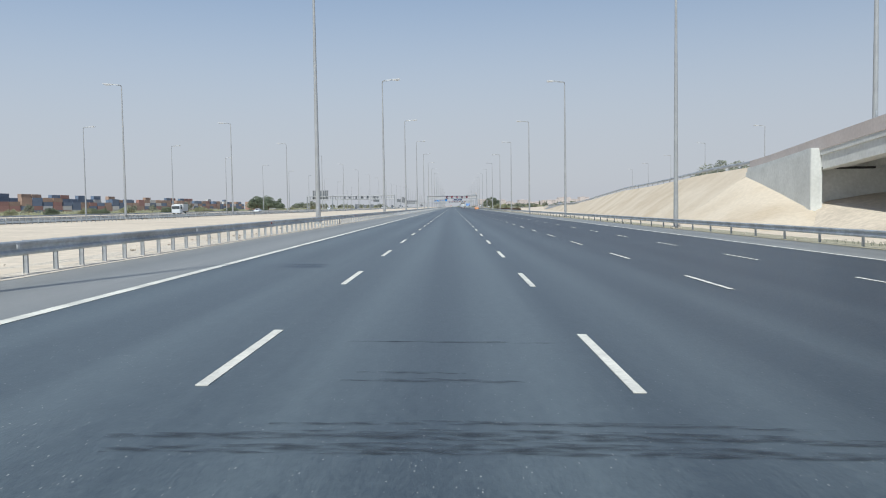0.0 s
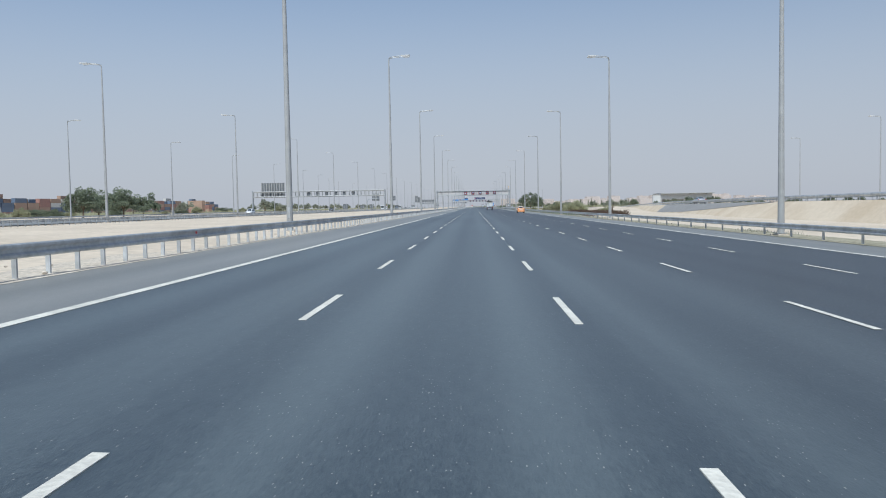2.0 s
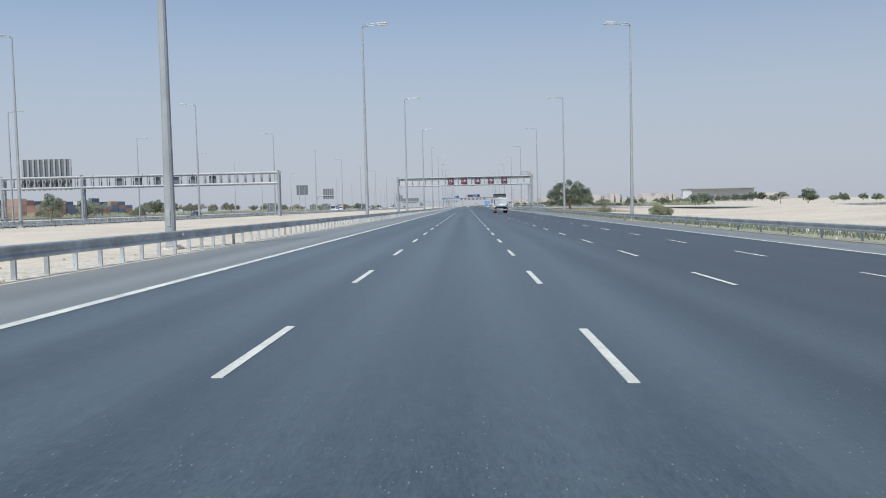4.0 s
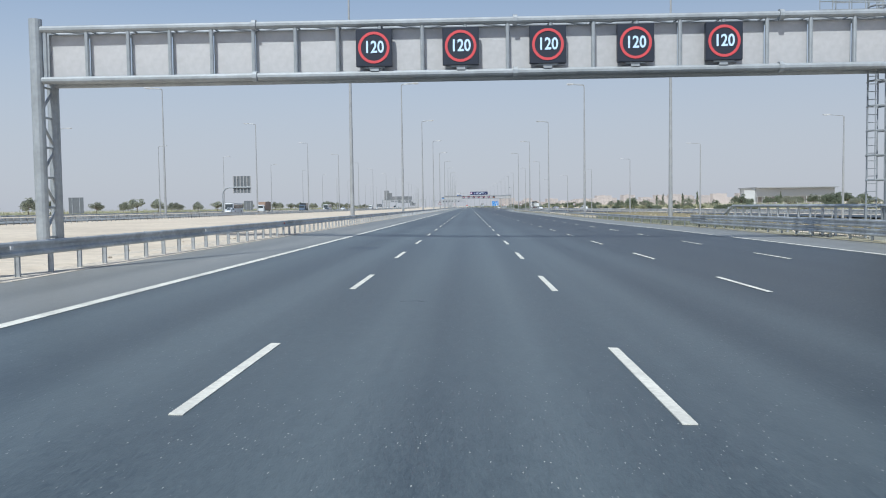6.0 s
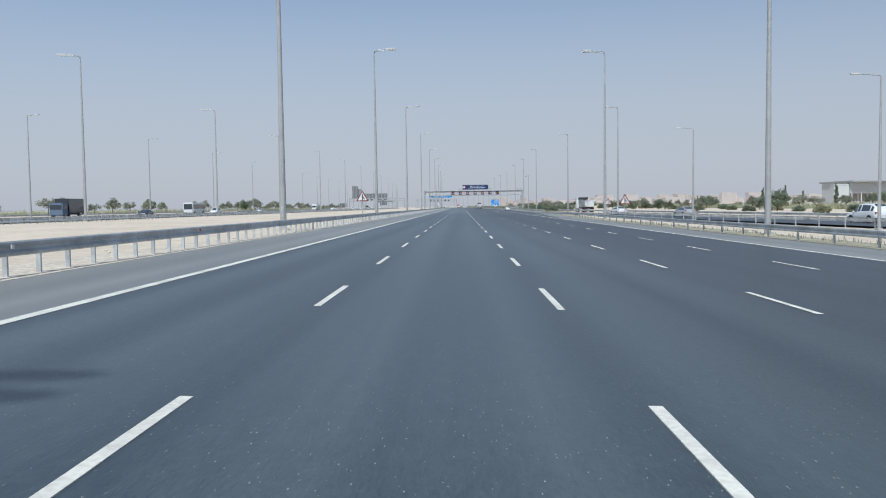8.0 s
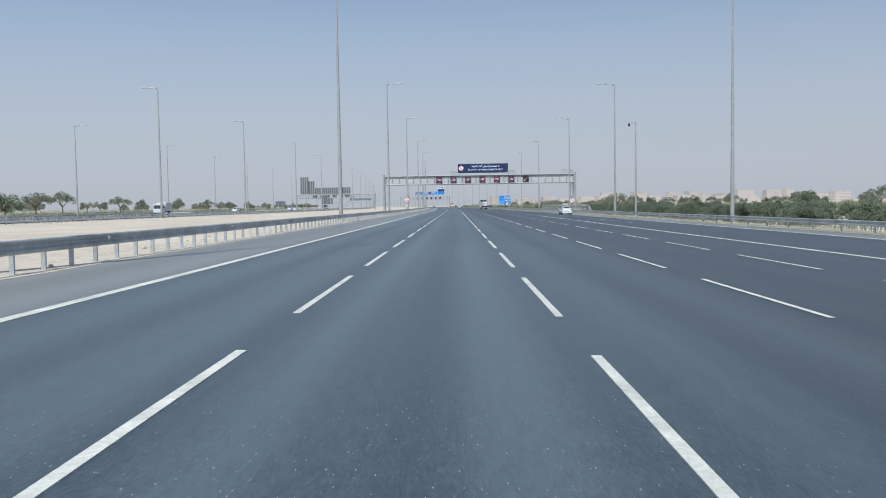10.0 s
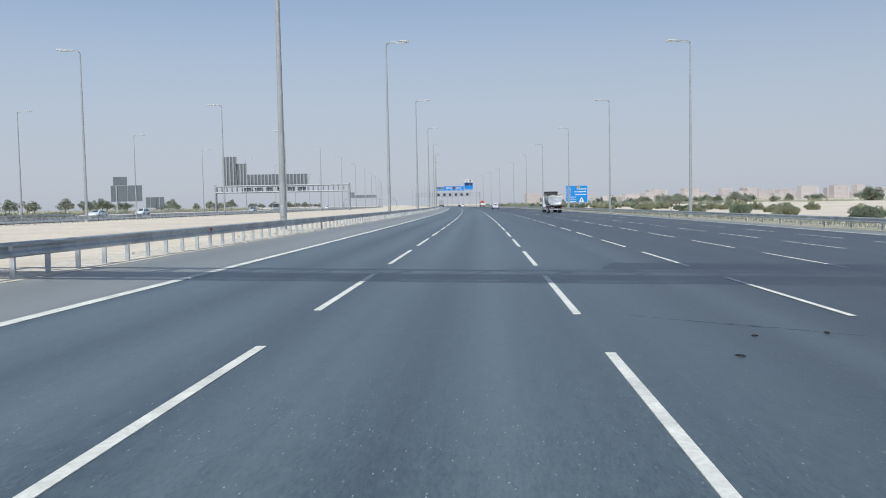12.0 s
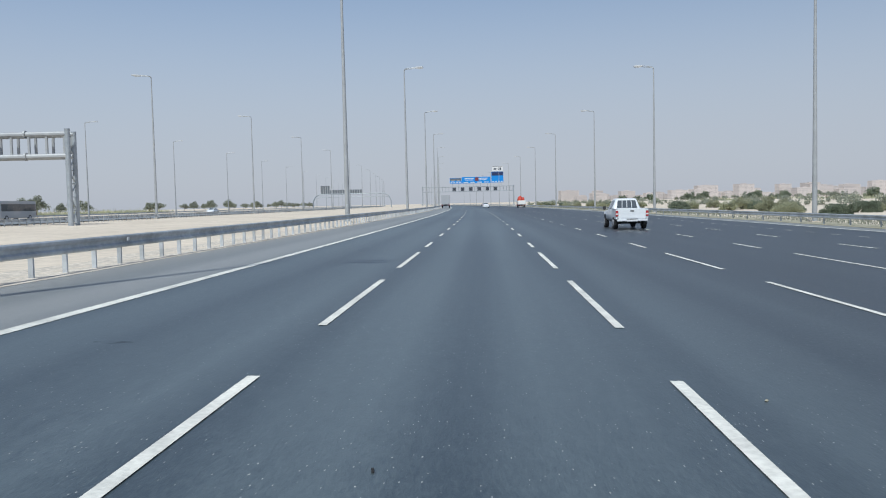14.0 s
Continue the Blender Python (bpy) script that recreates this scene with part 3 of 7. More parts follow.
# ---- lamp posts ----
def lamp_post(label, group):
    """A 20 m tapered steel lamp post; its arm points to +x."""
    g = thing("street_lamp", label, "street lamp", group=group)
    bm = new_bm()
    bmesh.ops.create_cone(bm, cap_ends=True, segments=12, radius1=0.19, radius2=0.075, depth=19.8, matrix=Matrix.Translation((0, 0, 9.9)))
    part("pole", bm, POLE, g, smooth=False)
    for y in (-0.40, 0.40):     # twin arms side by side, each with its own head
        bm = new_bm()
        pipe(bm, [(0, 0, 19.75), (0.10, y * 0.5, 19.98), (0.45, y, 20.05), (1.75, y, 20.18)], 0.045, 8)
        arm = part("arm", bm, POLE, g)
        bm = new_bm()
        poly(bm, [(1.65, y - 0.09, 20.12), (1.95, y - 0.19, 20.10), (2.55, y - 0.17, 20.13), (2.66, y - 0.08, 20.15), (2.66, y + 0.08, 20.15), (2.55, y + 0.17, 20.13), (1.95, y + 0.19, 20.10), (1.65, y + 0.09, 20.12)], 0.13, (0, 0, 1))
        part("luminaire", bm, LAMPHEAD, arm, "flat pale grey street lamp head")
        bm = new_bm()
        box(bm, 1.98, 2.5, y - 0.13, y + 0.13, 20.085, 20.115)
        part("lens", bm, LAMPGLASS, arm)
    bm = new_bm()
    box(bm, -0.27, 0.27, -0.27, 0.27, 0.0, 0.03)
    part("base_plate", bm, GALV, g)
    bm = new_bm()
    box(bm, -0.34, 0.34, -0.34, 0.34, -0.5, -0.03, 0.03)
    part("footing", bm, GRAVEL, g, "dusty concrete footing")
    bm = new_bm()
    box(bm, -0.07, 0.07, -0.205, -0.15, 0.7, 1.3, 0.01)
    part("hatch", bm, GALV, g)
    return g


POLE_S = [5.5, 62.9, 124.2, 182.1, 240.4, 298.5, 357.6, 415.3, 473, 532, 591, 650.7, 705, 760.2, 816.1, 869, 926, 983.5, 1041.8, 1096.1, 1147, 1209, 1262.2, 1316.5, 1371, 1426.3]
POLE_S += [1426 + 55 * i for i in range(1, 13)]
lamp = lamp_post("tall tapered grey steel street lamp behind the guardrail", "motorway lamps")
lamp.matrix_world = spot(-53, -10.0)


def lamp_at(s, x, facing, z=None):
    """facing: +1 arm to the right, -1 to the left of the road."""
    return copy_thing(lamp, spot(s, x, (deck(x) + 0.12) if z is None else z, 0 if facing > 0 else 180))


LEFT_LAMPS = [(591, -9.95), (650, -10.15), (705, -9.95), (1147, -9.95), (1209, -10.08), (1262, -9.95)]
RIGHT_LAMPS = [(62, 17.25), (182, 17.25), (240, 17.45), (357, 17.65), (540, 17.65), (591, 18.1), (705, 18.1), (760, 17.9), (816, 17.85), (880, 17.75), (926, 30.1), (983, 28.1), (1041, 25.2), (1316, 25.1), (1371, 24.8), (1426, 24.4), (1536, 24.8), (1591, 23.2)]
OPPOSITE_LAMPS = [(5, -49.3), (124, -49.1), (182, -48.3), (240, -47.8), (298, -46.7), (590, -47.0), (650, -47.5), (760, -47.0), (869, -45.8), (983, -47.0), (1100, -45.6), (1147, -45.4), (1262, -46.2), (1316, -45.6), (1426, -45.6), (1600, -46.2)]
OUTER_LAMPS = [(590, -82.5), (705, -90.0), (760, -93.0), (816, -91.5), (869, -88.0), (926, -84.5), (983, -82.5), (1209, -84.5), (1316, -85.5), (1426, -84.0), (1536, -82.5)]
for s in POLE_S:
    lamp_at(s, lerp(LEFT_LAMPS, s), 1)
    lamp_at(s, lerp(RIGHT_LAMPS, s), -1)
    lamp_at(s, lerp(OPPOSITE_LAMPS, s), -1)
    lamp_at(s + 3.5, lerp(OUTER_LAMPS, s), 1)
for s in (255, 318, 380, 440):     # beyond the ramp
    lamp_at(s, lerp([(255, 78), (440, 96)], s), -1)
lamp_at(57.0, 29.2, 1, 6.3)      # on the parapet of the overpass
lamp_at(200, 75.5, -1)


def short_lamp(label, group):
    """An 11 m lamp post with a single arm to +x."""
    g = thing("street_lamp", label, "street lamp", group=group)
    part("pole", tube(new_bm(), (0, 0, 0), (0, 0, 10.7), 0.13, 0.06, 10), POLE, g)
    arm = part("arm", pipe(new_bm(), [(0, 0, 10.65), (0.1, 0, 10.8), (1.5, 0, 10.92)], 0.035, 8), POLE, g)
    bm = new_bm()
    poly(bm, [(1.45, -0.07, 10.88), (1.7, -0.15, 10.87), (2.15, -0.13, 10.89), (2.15, 0.13, 10.89), (1.7, 0.15, 10.87), (1.45, 0.07, 10.88)], 0.11, (0, 0, 1))
    part("luminaire", bm, LAMPHEAD, arm, "flat pale grey street lamp head")
    bm = new_bm()
    box(bm, -0.2, 0.2, -0.2, 0.2, -0.05, 0.03)
    part("base_plate", bm, GALV, g)
    return g


small_lamp = short_lamp("shorter grey steel street lamp beside the slip road", "slip road lamps")
small_lamp.matrix_world = spot(665, 39.5, None, 180)
for s, x in ((703, 35.2), (743, 32.4), (787, 31.3), (828, 30.1), (868, 28.1)):
    copy_thing(small_lamp, spot(s, x, None, 180))

# a roadside electrical cabinet near the message gantry
cabinet = thing("electrical_cabinet", "pale grey steel electrical cabinet on a concrete plinth", "electrical cabinet", spot(1163, 26.4))
bm = new_bm()
box(bm, -0.6, 0.6, -0.3, 0.3, -0.5, 0.35, 0.02)
part("plinth", bm, CONCRETE, cabinet)
bm = new_bm()
box(bm, -0.55, 0.55, -0.26, 0.26, 0.35, 1.95, 0.02)
part("body", bm, CABINET, cabinet)
bm = new_bm()
box(bm, -0.62, 0.62, -0.33, 0.33, 1.95, 2.03, 0.015)
part("roof", bm, CABINET, cabinet)
for dx in (-0.27, 0.27):
    bm = new_bm()
    box(bm, dx - 0.25, dx + 0.25, -0.275, -0.255, 0.42, 1.88, 0.01)
    leaf_door = part("door", bm, CABINET, cabinet)
    bm = new_bm()
    box(bm, dx * 0.35 - 0.02, dx * 0.35 + 0.02, -0.30, -0.275, 1.05, 1.25)
    part("handle", bm, PLASTIC, leaf_door)

# a camera mast beside the outer lane
mast = thing("camera_mast", "slim grey steel mast with a dome camera on a short arm", "camera mast", spot(1086, 26.2, None, 0, 1.07))
bm = new_bm()
tube(bm, (0, 0, 0), (0, 0, 12.5), 0.14, 0.08, 10)
part("pole", bm, POLE, mast)
bm = new_bm()
pipe(bm, [(0, 0, 12.4), (-0.5, 0, 12.5), (-0.85, 0, 12.35)], 0.04)
part("arm", bm, POLE, mast)
bm = new_bm()
bmesh.ops.create_uvsphere(bm, u_segments=12, v_segments=8, radius=0.16, matrix=Matrix.Translation((-0.85, 0, 12.1)))
tube(bm, (-0.85, 0, 12.15), (-0.85, 0, 12.35), 0.15, 0.1, 12)
part("dome_camera", bm, PLASTIC, mast, smooth=True)
bm = new_bm()
box(bm, -0.25, 0.25, -0.25, 0.25, 0, 0.03)
part("base_plate", bm, GALV, mast)


# ---- writing ----
def writing(text, size, material, parent, m, name="lettering", spacing=1.0, bold=0.0):
    """Letters as a flat mesh in the upright plane that faces the driver; m: pose of their centre."""
    cu = bpy.data.curves.new("text", "FONT")
    cu.body, cu.size, cu.align_x, cu.align_y = text, size, "CENTER", "CENTER"
    cu.space_character, cu.extrude, cu.offset = spacing, 0.008, bold
    cu.resolution_u = 3
    tmp = new("tmp", cu)
    dg = bpy.context.evaluated_depsgraph_get()
    me = bpy.data.meshes.new_from_object(tmp.evaluated_get(dg))
    bpy.data.objects.remove(tmp)
    me.transform(Matrix.Scale(U, 4) @ m @ Matrix.Rotation(radians(90), 4, "X"))
    me.materials.clear()
    me.materials.append(material)
    ob = new(name, me)
    ob.parent = parent
    return ob


# Arabic letters: their first shaped form and how many forms they have
FORMS = {"\u0643": (0xFED9, 4), "\u0627": (0xFE8D, 2), "\u0623": (0xFE83, 2), "\u0621": (0xFE80, 1), "\u0629": (0xFE93, 2), "\u062a": (0xFE95, 4), "\u062b": (0xFE99, 4), "\u062c": (0xFE9D, 4),
         "\u062e": (0xFEA5, 4), "\u062f": (0xFEA9, 2), "\u0633": (0xFEB1, 4), "\u0642": (0xFED5, 4), "\u0644": (0xFEDD, 4), "\u0645": (0xFEE1, 4), "\u0646": (0xFEE5, 4), "\u0648": (0xFEED, 2),
         "\u064a": (0xFEF1, 4), "\uFEFB": (0xFEFB, 2)}


def arabic(text):
    """Joined letter shapes, set from right to left."""
    shaped = []
    for word in text.replace("\u0644\u0627 ", "\uFEFB ").split(" "):
        for i, ch in enumerate(word):
            code, n = FORMS[ch]
            before = i > 0 and FORMS[word[i - 1]][1] == 4 and n > 1
            after = n == 4 and i < len(word) - 1 and FORMS[word[i + 1]][1] > 1
            shaped.append(chr(code + (3 if before and after else 2 if after else 1 if before else 0)))
        shaped.append(" ")
    return "".join(reversed(shaped)).strip()


def bars(parent, material, rows, y, name="lettering"):
    """Unreadable words as plain bars: (x0, x1, z0, z1)."""
    bm = new_bm()
    for x0, x1, z0, z1 in rows:
        box(bm, x0, x1, y - 0.012, y, z0, z1)
    return part(name, bm, material, parent)


def speed_box(parent, x, z, arrow=False):
    """A lane signal box with a red ring and 120 in lights, or an amber slanting arrow."""
    bm = new_bm()
    box(bm, x - 0.76, x + 0.76, -0.24, 0.0, z - 0.78, z + 0.78, 0.02)
    bx = part("lane_signal", bm, BLACK, parent, "black lane signal box with lights")
    bm = new_bm()
    poly(bm, [(x - 0.42, -0.16, z - 0.78), (x + 0.42, -0.16, z - 0.78), (x + 0.42, -0.16, z - 0.84), (x + 0.18, -0.16, z - 0.84), (x + 0.18, -0.16, z - 0.96), (x - 0.18, -0.16, z - 0.96), (x - 0.18, -0.16, z - 0.84), (x - 0.42, -0.16, z - 0.84)], 0.12)
    part("bracket", bm, FRAMEGREY, bx)
    if arrow:
        bm = new_bm()
        for a, b in (((0.5, 0.5), (-0.42, -0.42)), ((-0.5, -0.5), (-0.05, -0.5)), ((-0.5, -0.5), (-0.5, -0.05))):
            pa, pb = Vector((x + a[0], -0.255, z + a[1])), Vector((x + b[0], -0.255, z + b[1]))
            tube(bm, pa, pb, 0.05, 0.05, 6)
        part("arrow", bm, LED_AMBER, bx)
    else:
        bm = new_bm()
        ring(bm, 0.55, 0.66, -0.262, -0.24, 28, x, z)
        part("ring", bm, LED_RED, bx)
        writing("120", 0.60, LED_PALE, bx, Matrix.Translation((x, -0.256, z)) @ Matrix.Diagonal((0.95, 1, 1.15, 1)), "speed_figure", bold=0.012)
    return bx


def truss(parent, x0, x1, z0, z1, depth=1.25, panel=1.78, screen=True, thick=1.0, steel=FRAMEGREY):
    """A box truss across the road with its verticals, diagonals and the walkway screen behind."""
    for z in (z0, z1):
        for y in (0.0, depth):
            part("chord", tube(new_bm(), (x0 - 0.35, y, z), (x1 + 0.35, y, z), 0.155 * thick, 0.155 * thick, 10), steel, parent)
    n = max(2, round((x1 - x0) / panel))
    bm = new_bm()
    tube(bm, (0, 0, z0), (0, 0, z1), 0.085 * thick, 0.085 * thick, 8)
    shared = mesh_of("upright", bm, steel)
    bm = new_bm()      # bolted flange where two lengths of chord meet
    tube(bm, (-0.09, 0, 0), (0.09, 0, 0), 0.235 * thick, 0.235 * thick, 10)
    collar = mesh_of("flange", bm, steel)
    for k in range(1, int((x1 - x0) / 11.0) + 1):
        for z in (z0, z1):
            ob = new("flange", collar)
            ob.parent = parent
            ob.location = ((x0 + 11.0 * k - 2.0) * U, 0, z * U)
    for i in range(n + 1):
        for y in (0.0, depth):
            ob = new("upright", shared)
            ob.parent = parent
            ob.location = ((x0 + (x1 - x0) * i / n) * U, y * U, 0)
    w = (x1 - x0) / n
    for z, r in ((z0, 0.03), (z1, 0.045)):     # zigzag bracing in the floor and the top of the truss
        for odd in (0, 1):
            a, b = (w, 0.0) if odd else (0.0, w)
            shared = mesh_of("brace", tube(new_bm(), (a, 0, z), (b, depth, z), r, r, 6), FRAMEGREY)
            for i in range(odd, n, 2):
                ob = new("brace", shared)
                ob.parent = parent
                ob.location = ((x0 + w * i) * U, 0, 0)
        if not screen:
            continue
        shared = mesh_of("crossbar", tube(new_bm(), (0, 0, z), (0, depth, z), r, r, 6), FRAMEGREY)
        for i in range(n + 1):
            ob = new("crossbar", shared)
            ob.parent = parent
            ob.location = ((x0 + w * i) * U, 0, 0)
    if screen:
        bm = new_bm()
        box(bm, x0, x1, 0.36, depth - 0.05, z0 - 0.02, z0 + 0.04)
        part("walkway_floor", bm, FRAMEGREY, parent, "grey steel walkway floor")
        bm = new_bm()
        box(bm, 0.05, w - 0.05, 0.30, 0.32, z0 + 0.16, z1 - 0.2)
        shared = mesh_of("screen_panel", bm, PERFORATED)
        bm = new_bm()
        for u0, u1, v0, v1 in ((0.04, w - 0.04, z1 - 0.21, z1 - 0.17), (0.04, w - 0.04, z0 + 0.13, z0 + 0.17), (0.03, 0.06, z0 + 0.17, z1 - 0.21), (w - 0.06, w - 0.03, z0 + 0.17, z1 - 0.21)):
            box(bm, u0, u1, 0.28, 0.33, v0, v1)
        rim = mesh_of("panel_frame", bm, FRAMEGREY)
        for i in range(n):
            for name, me in (("screen_panel", shared), ("panel_frame", rim)):
                ob = new(name, me)
                ob.parent = parent
                ob.location = ((x0 + w * i) * U, 0, 0)


def leg(parent, x, top, depth=1.3, ladder=False):
    """A braced steel column of a gantry."""
    bm = new_bm()
    tube(bm, (x, 0, -0.6), (x, 0, top + 0.5), 0.27, 0.27, 14)
    tube(bm, (x, depth, -0.6), (x, depth, top + 0.3), 0.25, 0.25, 14)
    c = part("column", bm, FRAMEGREY, parent)
    z, k = 0.4, 0
    while z < top - 1.0:
        a, b = (0, depth) if k % 2 == 0 else (depth, 0)
        part("lacing_bar", tube(new_bm(), (x, a, z), (x, b, z + 1.3), 0.06, 0.06, 6), FRAMEGREY, c)
        part("lacing_bar", tube(new_bm(), (x, 0, z), (x, depth, z), 0.05, 0.05, 6), FRAMEGREY, c)
        z += 1.3
        k += 1
    bm = new_bm()
    box(bm, x - 0.6, x + 0.6, -0.6, depth + 0.6, -1.0, 0.05, 0.03)
    part("footing", bm, CONCRETE, c)
    if ladder:      # caged ladder behind the column, on the road side
        lx, ly = x - 0.75, depth + 0.1
        bm = new_bm()
        for dx in (-0.22, 0.22):
            tube(bm, (lx + dx, ly, 0.5), (lx + dx, ly, top + 1.2), 0.03, 0.03, 6)
        for i in range(int(top / 0.33)):
            tube(bm, (lx - 0.22, ly, 0.6 + i * 0.33), (lx + 0.22, ly, 0.6 + i * 0.33), 0.018, 0.018, 5)
        rungs = part("ladder", bm, FRAMEGREY, c, "caged steel ladder")
        bm = new_bm()
        for i in range(8):
            zz = 2.4 + i * 1.05
            pipe(bm, [(lx - 0.24, ly, zz), (lx - 0.36, ly - 0.35, zz), (lx - 0.2, ly - 0.68, zz), (lx + 0.2, ly - 0.68, zz), (lx + 0.36, ly - 0.35, zz), (lx + 0.24, ly, zz)], 0.045, 6)
        for dx, dy in ((-0.36, -0.35), (-0.2, -0.68), (0.2, -0.68), (0.36, -0.35)):
            tube(bm, (lx + dx, ly + dy, 2.4), (lx + dx, ly + dy, top + 1.0), 0.022, 0.022, 5)
        part("ladder_cage", bm, FRAMEGREY, rungs)


def railing_box(parent, x0, x1, z, depth=1.25):
    """A light guard railing on top of a gantry."""
    for y in (0.0, depth):
        first = None
        for zz in (z + 1.05, z + 0.7, z + 0.35):
            bar = part("top_railing" if first is None else "railing_bar", tube(new_bm(), (x0, y, zz), (x1, y, zz), 0.022, 0.022, 5), FRAMEGREY, parent if first is None else first)
            first = first or bar
        for i in range(5):
            xx = x0 + (x1 - x0) * i / 4
            part("railing_post", tube(new_bm(), (xx, y, z), (xx, y, z + 1.05), 0.022, 0.022, 5), FRAMEGREY, first)


Z0, Z1 = 7.05, 9.2      # lower and upper chords of the gantries
# first gantry over our lanes
gantry = thing("gantry", "grey steel truss gantry with five lit 120 signals", "sign gantry", spot(612.1, 0, 0))
truss(gantry, -17.7, 18.1, Z0 + 0.06, Z1 + 0.06)
leg(gantry, -18.1, Z1)
leg(gantry, 18.5, Z1, ladder=True)
for i in range(5):
    speed_box(gantry, -3.61 + 3.63 * i, 8.19)
railing_box(gantry, 15.4, 18.1, Z1 + 0.15)
bm = new_bm()
pipe(bm, [(18.0, 0.5, Z1), (18.0, 0.5, Z1 + 1.7), (18.15, 0.3, Z1 + 2.2)], 0.05)
part("davit", bm, YELLOW, gantry, "small yellow davit on the gantry")

# the message gantry
gantry = thing("gantry", "grey steel gantry with lit signals and dark blue message display", "sign gantry", spot(1176.3, 0, 0, 0, 0.974))
truss(gantry, -17.6, 31.1, Z0, Z1)
leg(gantry, -18.0, Z1)
leg(gantry, 31.5, Z1, ladder=True)
for i in range(6):
    speed_box(gantry, -3.72 + 3.74 * i, 8.1)
speed_box(gantry, -3.72 + 3.74 * 6, 8.1, arrow=True)
bm = new_bm()
box(bm, 1.25, 14.25, 1.2, 1.9, 9.88, 12.25, 0.03)
display = part("message_display", bm, NAVY, gantry, "dark blue message display with white words")
bm = new_bm()
ring(bm, 0.54, 0.66, 1.16, 1.185, 32, 2.08, 11.12)
tube(bm, (1.68, 1.15, 11.52), (2.48, 1.15, 10.72), 0.05, 0.05, 6)
part("ring", bm, LED_RED, display)
bm = new_bm()
ring(bm, 0, 0.55, 1.18, 1.195, 28, 2.08, 11.12)
part("pictogram_field", bm, LED_WHITE, display)
bm = new_bm()
box(bm, 1.90, 2.26, 1.168, 1.18, 10.78, 11.49, 0.01)

phone = part("pictogram", bm, NAVY, display)
bm = new_bm()
box(bm, 1.95, 2.21, 1.150, 1.159, 10.92, 11.37)
part("screen", bm, LED_WHITE, phone)
writing("DO NOT USE MOBILE WHILE DRIVING", 0.515, LED_WHITE, display, Matrix.Translation((8.4, 1.19, 10.68)), bold=0.004)
writing(arabic("\u0644\u0627 \u062a\u0633\u062a\u062e\u062f\u0645 \u0627\u0644\u062c\u0648\u0627\u0644 \u0623\u062b\u0646\u0627\u0621 \u0627\u0644\u0642\u064a\u0627\u062f\u0629"), 0.62, LED_WHITE, display, Matrix.Translation((8.4, 1.19, 11.6)), "script_line", bold=0.006)
for i in range(7):
    xx = 1.9 + i * 1.9
    bm = new_bm()
    box(bm, xx - 0.06, xx + 0.06, 0.95, 1.52, 9.1, 9.89)
    part("bracket", bm, FRAMEGREY, gantry)
railing_box(gantry, -0.9, 1.2, Z1 + 0.1)
railing_box(gantry, 13.9, 16.0, Z1 + 0.1)
railing_box(gantry, 28.2, 31.0, Z1 + 0.1)

# the direction-sign gantry further on
gantry = thing("gantry", "grey steel gantry with blue direction signs and lane signals", "sign gantry", spot(1824, 0, 0))
truss(gantry, -17.8, 32.1, 7.9, 10.5, screen=False)
leg(gantry, -18.2, 10.5)
leg(gantry, 32.5, 10.5)
for i in range(6):
    x = -0.6 + 4.6 * i
    bm = new_bm()
    box(bm, x - 0.95, x + 0.95, -0.3, -0.05, 8.2, 10.1, 0.02)
    sg = part("lane_signal", bm, BLACK, gantry, "dark lane signal box with a pale ring")
    part("ring", ring(new_bm(), 0.5, 0.66, -0.32, -0.3, 20, x, 9.15), ALU, sg)
for x0, x1, z0, z1 in ((-3.0, 3.5, 12.3, 15.4), (3.6, 19.6, 12.3, 15.8), (20.1, 26.8, 12.5, 18.4)):
    bm = new_bm()
    box(bm, x0, x1, -0.5, -0.3, z0, z1, 0.03)
    sg = part("direction_sign", bm, BLUE, gantry, "blue direction sign with white words")
    w = x1 - x0
    rows = [(x0 + w * u, x0 + w * (u + 0.16), z0 + 0.35, z0 + 0.75) for u in (0.06, 0.3, 0.54, 0.78)]
    rows += [(x0 + w * 0.1, x0 + w * 0.42, z1 - 1.0, z1 - 0.65), (x0 + w * 0.58, x0 + w * 0.9, z1 - 1.0, z1 - 0.65), (x0 + w * 0.12, x0 + w * 0.4, z1 - 1.8, z1 - 1.5), (x0 + w * 0.6, x0 + w * 0.86, z1 - 1.8, z1 - 1.5)]
    bars(sg, WHITE, rows, -0.5)
    if x0 == 3.6:
        bm = new_bm()
        box(bm, 11.0, 13.0, -0.53, -0.5, 13.6, 15.5, 0.02)
        part("badge", bm, MAROON, sg, "brown square badge")
    elif x0 > 20:
        bm = new_bm()
        box(bm, 20.3, 26.6, -0.53, -0.5, 16.3, 18.2, 0.02)
        part("dark_field", bm, NAVY, sg)
    else:
        bm = new_bm()
        box(bm, -2.8, 3.3, -0.53, -0.5, 13.9, 15.2, 0.02)
        part("pale_field", bm, ALU, sg)
for x in (-1.5, 2.0, 6.0, 10.0, 14.0, 18.0, 21.5, 25.5):
    bm = new_bm()
    box(bm, x - 0.1, x + 0.1, -0.28, 0.1, 10.4, 15.0)
    part("bracket", bm, FRAMEGREY, gantry)
bm = new_bm()
box(bm, 20.6, 26.5, -0.5, -0.3, 18.6, 21.4, 0.03)
sg = part("exit_plate", bm, WHITE, gantry, "white exit number plate")
bars(sg, BLACK, [(20.7, 26.4, 18.65, 18.8), (20.7, 26.4, 21.2, 21.35), (21.4, 22.9, 19.6, 20.4), (24.0, 24.3, 19.3, 20.7), (24.7, 25.6, 19.3, 20.7)], -0.5)


